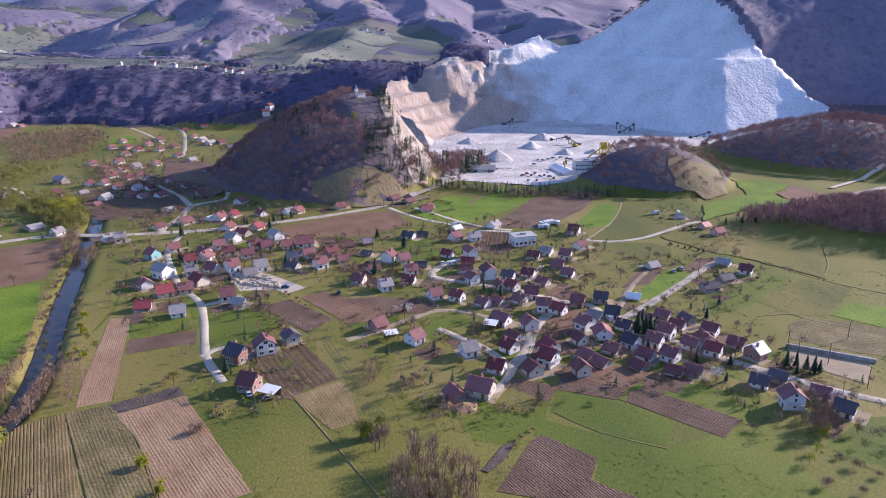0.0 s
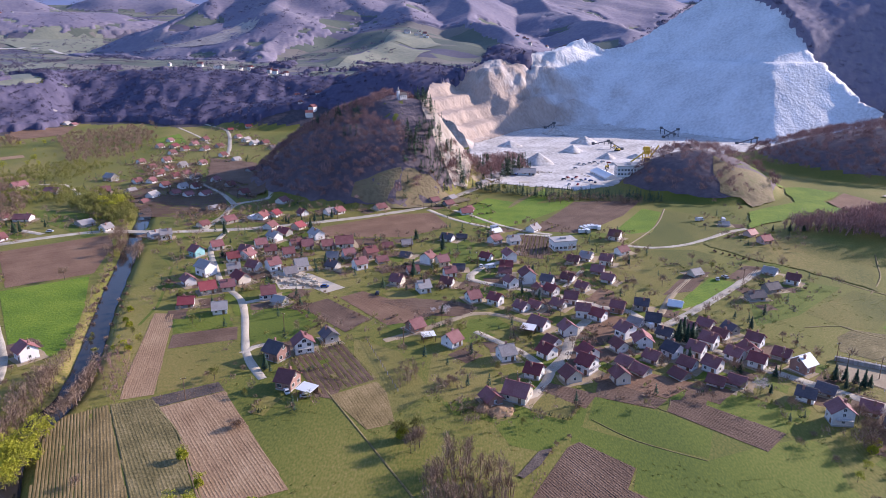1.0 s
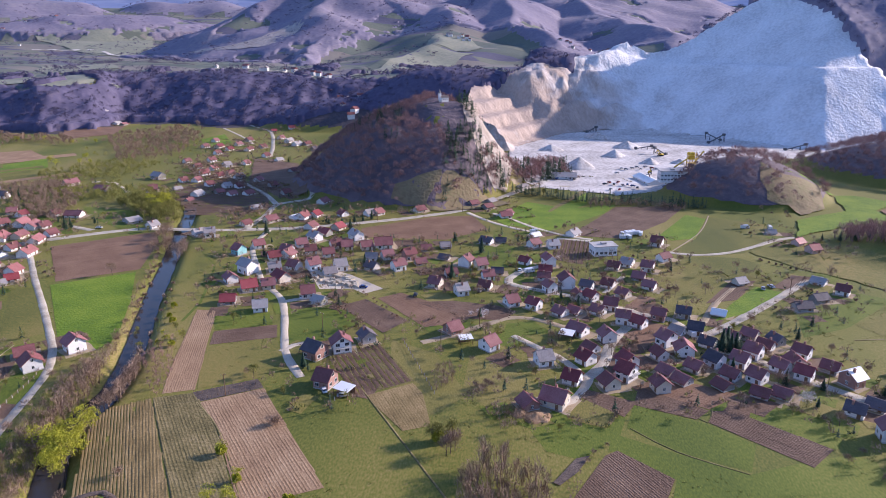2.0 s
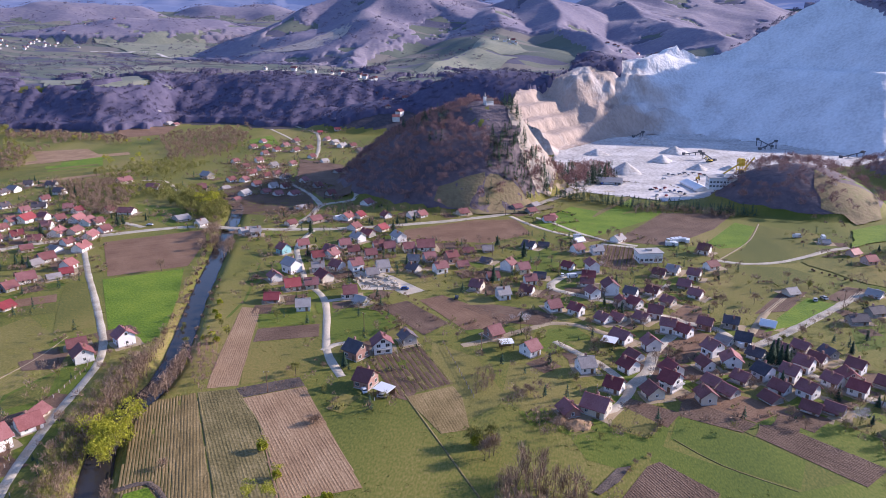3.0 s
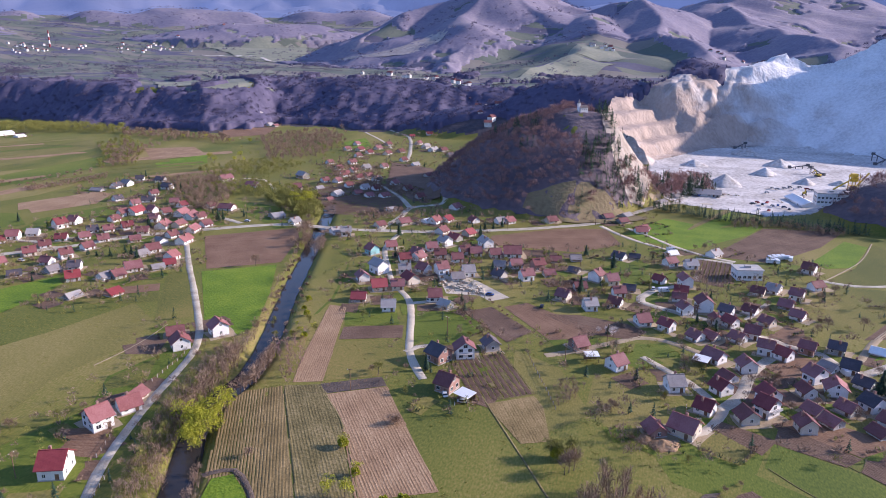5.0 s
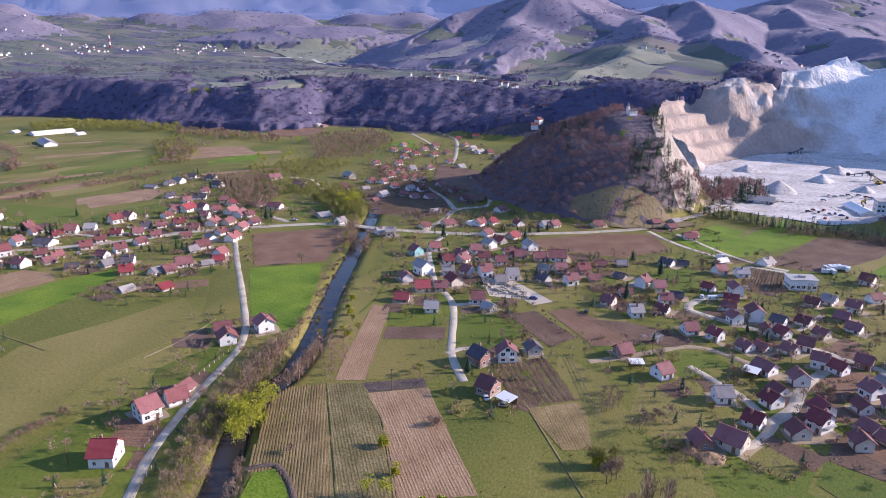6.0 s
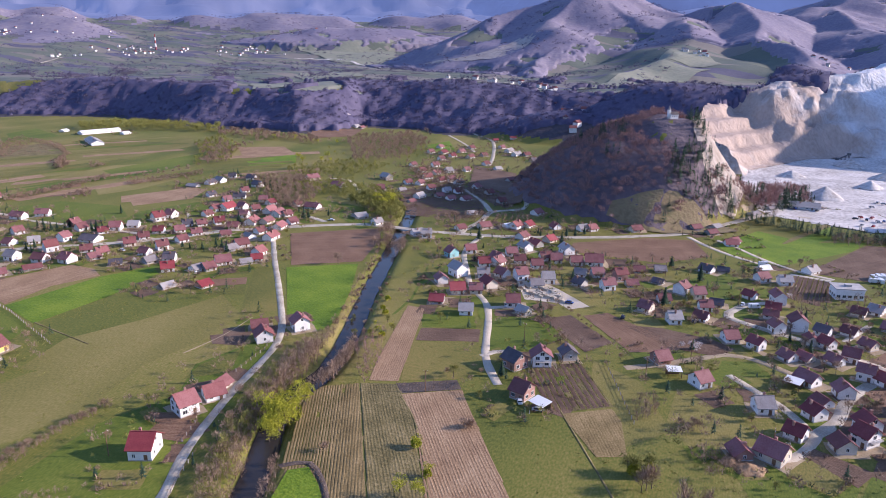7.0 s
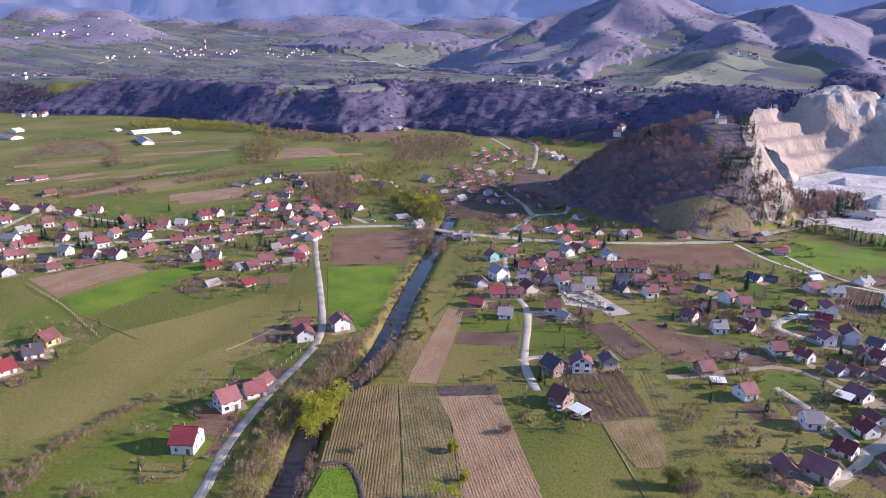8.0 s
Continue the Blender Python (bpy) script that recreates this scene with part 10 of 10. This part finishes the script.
tagged(woodland("grass_tufts", "tussocks of dry and green grass in the meadows", x[keep], y[keep], TUFT, tufts, 0.6, 1.5, 92), category="grass")

# ---- yards, beds and hedges round the houses ----
def house_plots():
    rnd = random.Random(404)
    plots = {"yard": [], "bed": [], "grass": [], "plot": []}
    hedge = []
    heights = ground(np.array([h[0] for h in HOUSES]), np.array([h[1] for h in HOUSES]))
    for i, (hx, hy, angle, length, width) in enumerate(HOUSES):
        if heights[i] > 0.4:
            continue
        m = pose(hx, hy, 0, 0, 0, angle + rnd.uniform(-4, 4))
        L, W = length / 2, width / 2
        side, end = rnd.choice((-1, 1)), rnd.choice((-1, 1))
        rects = [("yard", -L - 1.5, L + rnd.uniform(2, 5), -W - rnd.uniform(1, 2), W + rnd.uniform(1, 4))] if rnd.random() < 0.75 else []
        a, d = W + rnd.uniform(2, 5), rnd.uniform(6, 13)
        rects.append((rnd.choice(("bed", "bed", "grass", "plot")), -L - rnd.uniform(0, 6), L * rnd.uniform(0.2, 1.3), side * a, side * (a + d)))
        rects.append((rnd.choice(("bed", "grass", "plot", "plot")), end * (L + 3), end * (L + rnd.uniform(8, 17)), -W - rnd.uniform(0, 4), W + rnd.uniform(0, 7)))
        for k, (kind, x0, x1, y0, y1) in enumerate(rects):
            z = 0.07353 + 0.0001 * ((i * 3 + k) % 390)
            ring = []
            for (ax, ay), (bx, by) in zip(((x0, y0), (x1, y0), (x1, y1), (x0, y1)), ((x1, y0), (x1, y1), (x0, y1), (x0, y0))):
                for t in (0, 0.33, 0.66):
                    ring.append(m @ Vector((ax + (bx - ax) * t + rnd.uniform(-0.5, 0.5), ay + (by - ay) * t + rnd.uniform(-0.5, 0.5), z)))
            if (x1 - x0) * (y1 - y0) < 0:
                ring.reverse()
            plots[kind].append(ring)
            if kind != "yard" and rnd.random() < 0.8:
                for p, q in ((ring[0], ring[3]), (ring[3], ring[6]), (ring[6], ring[9])):
                    if rnd.random() < 0.6:
                        n = int((q - p).length / 1.5)
                        hedge += [p.lerp(q, j / max(n, 1)) for j in range(n) if rnd.random() < 0.8]
    looks = {"yard": (DIRT, "packed earth and gravel yards round the houses", "yard"), "bed": (SOIL, "dark dug kitchen-garden beds beside the houses", "garden"),
             "grass": (LAWN, "green lawns in the village gardens", "lawn"), "plot": (STRAW, "dry grassy garden plots beside the houses", "garden")}
    for kind, rings in plots.items():
        verts, faces = [], []
        for ring in rings:
            faces.append(tuple(range(len(verts), len(verts) + len(ring))))
            verts += [tuple(p) for p in ring]
        co = np.array(verts)
        co[:, 2] += np.maximum(ground(co[:, 0], co[:, 1]), -0.02)
        material, label, category = looks[kind]
        tagged(new("garden_" + kind, mesh_of("garden_" + kind, co.tolist(), faces, material)), label, category, kind="stuff")
    hx, hy = np.array([p.x for p in hedge]), np.array([p.y for p in hedge])
    free = line_distance(hx, hy, RIVER) > 8
    for line in ROADS:
        free &= line_distance(hx, hy, line) > 2.6
    for px, py, *_ in HOUSES:
        free &= np.hypot(hx - px, hy - py) > 6.5
    rs = np.random.RandomState(405)
    kinds = [slivers(rs, 16, (0, 0, 0.6), (0.8, 0.8, 0.6), 0.9, 0.22, 0.9, 0.0) for _ in range(5)]
    pick = rs.uniform(0, 1, len(hx))
    for lo, hi, material, label, seed in ((0, 0.6, TWIG, "bare brown hedges and vines between gardens", 406), (0.6, 0.85, BUDS, "budding hedges between gardens", 407), (0.85, 1, NEEDLE, "dark evergreen shrubs between gardens", 408)):
        m = free & (pick >= lo) & (pick < hi)
        tagged(woodland("garden_hedges", label, hx[m], hy[m], material, kinds, 0.7, 1.6, seed), category="hedge")


house_plots()

# ---- garden trees among the houses ----
x, y = scatter(-640, 330, 110, 860, 5.2, 97)
rs = np.random.RandomState(98)
keep = rs.uniform(0, 1, len(x)) < 0.72
x, y = x[keep], y[keep]
near = np.full(len(x), 1e9)
for hx, hy, *_ in HOUSES:
    near = np.minimum(near, np.hypot(x - hx, y - hy))
keep = (near > 7.5) & (near < 22)
for line in ROADS:
    keep &= line_distance(x, y, line) > 3.5
for poly in BARE_GROUND:
    keep &= ~inside(x, y, poly)
x, y = x[keep], y[keep]
kinds = [bare_crown(rs, 5, 56, 0.36, 0.38) for _ in range(5)]
green = rs.uniform(0, 1, len(x))
woodland("garden_trees", "bare fruit trees and shrubs in the village gardens", x[green < 0.62], y[green < 0.62], TWIG, kinds, 0.5, 1.25, 99)
woodland("garden_trees", "budding shrubs in the village gardens", x[(green > 0.62) & (green < 0.88)], y[(green > 0.62) & (green < 0.88)], BUDS, kinds, 0.4, 1.0, 100)
woodland("garden_conifers", "dark conifers in the village gardens", x[green > 0.88], y[green > 0.88], NEEDLE, [conifer_crown(rs, 5, 90) for _ in range(3)], 0.5, 1.2, 101)

FAR_PLACES = []
# ---- houses far across the plain and on the hills ----
FAR_PLACES += [(-1965, 1867, 160), (-2032, 1749, 110), (-1935, 1794, 110), (-1859, 1914, 70), (-1906, 1746, 160), (-1851, 1923, 90), (-2068, 1825, 110), (-1900, 1699, 160), (-2018, 1809, 110), (-1887, 1766, 90), (-1882, 1798, 110), (-1832, 1891, 90), (-1844, 1845, 70), (-1876, 1778, 110), (-2012, 1808, 70), (-2079, 1721, 20), (-1943, 1777, 20), (-2004, 1826, 0), (-2040, 1857, 110), (-1816, 1856, 110), (-2024, 1693, 160), (-1966, 1823, 160), (-1958, 1741, 110), (-2023, 1832, 20), (-1889, 1702, 160), (-1886, 1862, 0), (-1673, 2009, 90), (-1783, 2018, 20), (-1625, 2033, 20), (-1503, 2006, 20)]
FAR_PLACES += [(-1696, 2076, 70), (-1731, 1935, 110), (-1689, 2043, 160), (-1723, 1943, 70), (-1650, 1911, 20), (-1638, 2030, 90), (-1616, 1994, 110), (-1621, 1920, 110), (-1598, 2024, 70), (-1694, 1936, 90), (-1663, 2156, 20), (-1644, 2095, 70), (-1688, 2090, 110), (-1670, 2020, 0), (-1724, 2100, 160), (-1661, 1869, 20), (-1620, 2006, 110), (-1638, 1953, 160), (-2562, 1768, 70), (-2590, 1758, 70), (-2525, 2113, 70), (-2588, 1783, 70), (-2627, 1680, 20), (-2287, 1977, 110), (-2592, 1745, 160), (-2363, 2054, 160), (-2487, 1810, 160), (-2567, 1875, 20), (-2510, 2112, 110), (-2547, 1747, 160)]
FAR_PLACES += [(-2521, 2033, 160), (-2588, 1824, 110), (-2545, 2099, 20), (-2617, 1697, 90), (-2561, 1780, 20), (-2625, 1968, 0), (-2650, 1744, 90), (-2424, 1865, 20), (-2372, 1893, 160), (-2603, 1606, 70), (-1364, 846, 20), (-1509, 966, 110), (-1618, 1006, 0), (-1625, 983, 160), (-1541, 982, 160), (-1527, 992, 0), (-1563, 2353, 110), (-1673, 2284, 110), (-1587, 2323, 20), (-1588, 2329, 70), (-1584, 2317, 90), (-1980, 1517, 70), (-1970, 1589, 110), (-1989, 1505, 70), (-1970, 1568, 20), (-2010, 1547, 160), (-531, 1321, 0), (-477, 1260, 30), (-470, 1265, 90), (-456, 1327, 90)]
FAR_PLACES += [(-410, 1245, 140), (-350, 1161, 140), (-340, 1154, 0), (-315, 1105, 140), (-311, 1114, 140), (-615, 1378, 90), (-130, 1679, 90), (-150, 1708, 90), (-143, 1666, 20), (-156, 1683, 20), (-176, 1699, 0), (-138, 1703, 0), (-180, 1693, 20), (-183, 1705, 0), (-137, 1691, 0), (-216, 886, 70), (-249, 983, 90), (-265, 1004, 20), (-235, 900, 110), (-231, 988, 0), (-283, 1025, 70), (76, 1668, 110), (170, 1703, 0), (189, 1713, 110), (147, 1699, 70), (178, 1708, 90), (93, 1685, 110), (227, 1769, 90), (196, 1749, 160), (100, 1685, 0)]
FAR_PLACES += [(104, 1648, 160), (-1189, 764, 0), (-1161, 741, 110), (-1199, 741, 20), (-1177, 753, 0), (-1183, 722, 90), (-1201, 745, 20), (-1191, 762, 20), (-1170, 731, 0), (-176, 821, 90), (-218, 873, 20), (-201, 838, 70), (-182, 824, 20), (-203, 831, 90)]
far_village(FAR_PLACES)

# ---- vehicles ----
for x, y, turn in [(22.7, 585.1, 110), (25.8, 589.7, 20), (28.4, 582.4, 110), (32.5, 587, 0), (36.2, 584.5, 90), (40.2, 586.7, 70), (42.8, 581.8, 70), (47.4, 591.3, 70), (81.7, 612.6, 20), (88.1, 633.9, 70), (91.8, 630.9, 0), (97.8, 636.3, 20), (102.8, 641.7, 20), (105.1, 633.1, 70), (110.6, 644.2, 20), (115.4, 638.3, 20), (118.5, 635.3, 110), (66.3, 564.7, 20), (70.4, 571.4, 110), (73.3, 564.5, 90), (77.7, 573.4, 70), (80, 562, 110), (84, 564, 90), (87.5, 559.4, 20), (90.2, 552.8, 70), (68.6, 545.1, 70), (75.4, 544.8, 70), (116.5, 330.6, 70), (121.3, 333.9, 110), (-66.8, 210.9, 110)]:
    vehicle(x, y, turn, "car")
for x, y, turn in [(-59.4, 208.1, 20), (-49.1, 304.9, 90), (-76, 312.9, 0), (-108.2, 354.1, 20), (149.6, 347.4, 90), (-101.1, 296.6, 70), (-98.1, 299.9, 70), (-19, 312.9, 70), (-0.3, 346, 90), (-240.9, 413.7, 90), (-268.5, 401.8, 0), (-338.6, 284.9, 0)]:
    vehicle(x, y, turn, "car")
for x, y, turn in [(61.5, 417.4, 110), (64, 419.9, 110), (66.3, 421.1, 90), (68.6, 422.3, 90), (70.5, 421, 20), (72.5, 419.6, 70), (61.3, 411.1, 20), (64.3, 412.2, 110), (7.9, 419, 20), (70, 272.1, 110), (4.7, 343.9, 20), (140, 442, 20), (154.7, 441.5, 90)]:
    vehicle(x, y, turn, "van")

# ---- utility poles and fences ----
for x, y in [(-16.7, 273.2), (-30.3, 248.4), (-2.1, 345), (-40.9, 467.8), (-113.6, 426.7), (-94.7, 437.4), (-147.4, 415.3), (-175.5, 407.3), (-99.8, 204.4), (-167.9, 128.1), (131.8, 241.8), (141.2, 230), (160.4, 251.3), (145.2, 212), (130.7, 202.1), (130.9, 232.4), (126.3, 323.7), (80, 381.4), (-39.6, 374.1), (108, 232.8), (12.5, 213.4), (-103.2, 304.4), (-81.4, 260.9), (40.8, 310.6), (51.1, 359.7)]:
    utility_pole(x, y)
fence([(-370.4, 214), (-355.8, 230.2), (-342.4, 248.5)])
fence([(-347.2, 202.4), (-306, 192.8), (-253.7, 174.9)])
fence([(-171.1, 188.3), (-173.8, 208.6), (-177.8, 218.2)])
fence([(-153.8, 143.2), (-159.1, 156.2)])
fence([(-132.5, 113.7), (-139.5, 125.5), (-146.4, 141.7)])
fence([(-28.5, 213.3), (-46.7, 255.4)])
fence([(-61.6, 205.4), (-54.5, 210.5)])
fence([(135.2, 245.7), (145.7, 240.6), (159, 231.9)])
fence([(135.7, 223.5), (145.9, 213.1)])

gravel_heap(6.4, 201.6, 4.6, 1.5, TAN_SOIL, "low heap of dug tan earth beside a house", "earth heaps", 0.3)
gravel_heap(1.2, 203.5, 3.0, 1.1, TAN_SOIL, "low heap of dug tan earth beside a house", "earth heaps", 0.3)

# ---- quarry equipment ----
gravel_heap(90.6, 704.8, 11, 6)
gravel_heap(51.4, 644.1, 16, 9)
gravel_heap(118.8, 667.7, 9, 5)
gravel_heap(109.6, 758.7, 14, 7)
gravel_heap(85.2, 823.8, 14, 7)
gravel_heap(146.5, 669.5, 8, 4)
gravel_heap(28.4, 732.6, 12, 6)
gravel_heap(209.9, 741.8, 8, 3)
conveyor(212.3, 798.6, 25, 22, 9)
conveyor(211.5, 816.5, 150, 18, 8)
conveyor(280.4, 753.4, 10, 24, 6)
conveyor(126.1, 746.2, 5, 18, 3)
conveyor(135.8, 716.4, 140, 14, 6)
conveyor(83.1, 872.4, 30, 14, 6)
conveyor(149.7, 612.2, 15, 20, 3)
conveyor(209.7, 698.8, 170, 12, 6)
crusher_tower(152.3, 651.0)
office_block(115.6, 551.8, 3, 20, 11, 8)
excavator(133.3, 702.6, 259)
excavator(135.0, 702.5, 133)
excavator(154.7, 591.6, 318)
excavator(109.7, 614.0, 270)
excavator(28.1, 597.0, 40)
chapel(-66.3, 573.5)
factory_chimney(-1923, 1851, 52)
for x, y in [(-100.5, 326.3), (-104.4, 324.9), (-94.3, 323), (-86.3, 318.6), (-102.9, 320.2), (-81.4, 319.1), (-93.2, 321.6), (-87.9, 326.9), (-84.5, 315.9), (-85.6, 316.8), (-97.5, 329.6), (-102.5, 318.9), (-80.4, 314.4), (-94.9, 328), (-84.7, 321.6), (-86.8, 316), (-91.4, 326.1), (-84.9, 319.6), (-100.3, 320.5), (-87.2, 324.9), (-86.4, 325), (-79.7, 313.7), (-80.7, 316.4)]:
    block_stack(x, y)
for x, y in [(-82.8, 313.8), (-93.2, 318.9), (-84.6, 320.5), (-90.8, 315.4), (-92.5, 326.5), (-82.9, 319.2), (-96.4, 318.4), (-103.1, 319.9), (-103.1, 319), (-91.3, 320.2), (-92.2, 318), (-80.7, 317.2), (-84.2, 316.6), (-94.1, 317.4), (-86.1, 322.6), (-86.7, 317.8), (-99.9, 325.9), (-85.7, 319.3), (-102.7, 323.3), (-84.1, 322.9), (-89.5, 317.8), (-95.1, 328.2), (-96.6, 319.8)]:
    block_stack(x, y)
for x, y in [(133.4, 244.2), (134.4, 243.7), (135.4, 243.2), (136.4, 242.7), (137.4, 242.1), (138.4, 241.6), (139.4, 241.1), (140.4, 240.5), (141.4, 240), (142.4, 239.5), (143.4, 238.9), (144.4, 238.4), (145.4, 237.9), (146.4, 237.4), (147.4, 236.8), (148.4, 236.3), (149.4, 235.8), (150.4, 235.2), (151.4, 234.7), (152.4, 234.2), (153.4, 233.7), (154.4, 233.1), (155.4, 232.6), (156.4, 232.1), (157.4, 231.5), (158.4, 231)]:
    grey_crate(x, y, -28)
open_shed(-59.1, 209.3, -25, 6.5, 5, 3)
open_shed(-21.1, 254.9, 20, 5.5, 4.2, 2.7)
open_shed(19.3, 263.6, -20, 6, 5, 2.8)
house(22.2, 143.5, -24, 14, 10, 7.5, "w", "w", "houses of the hillside village")
office_block(45.7, 380.2, 15, 13, 9, 5.4)
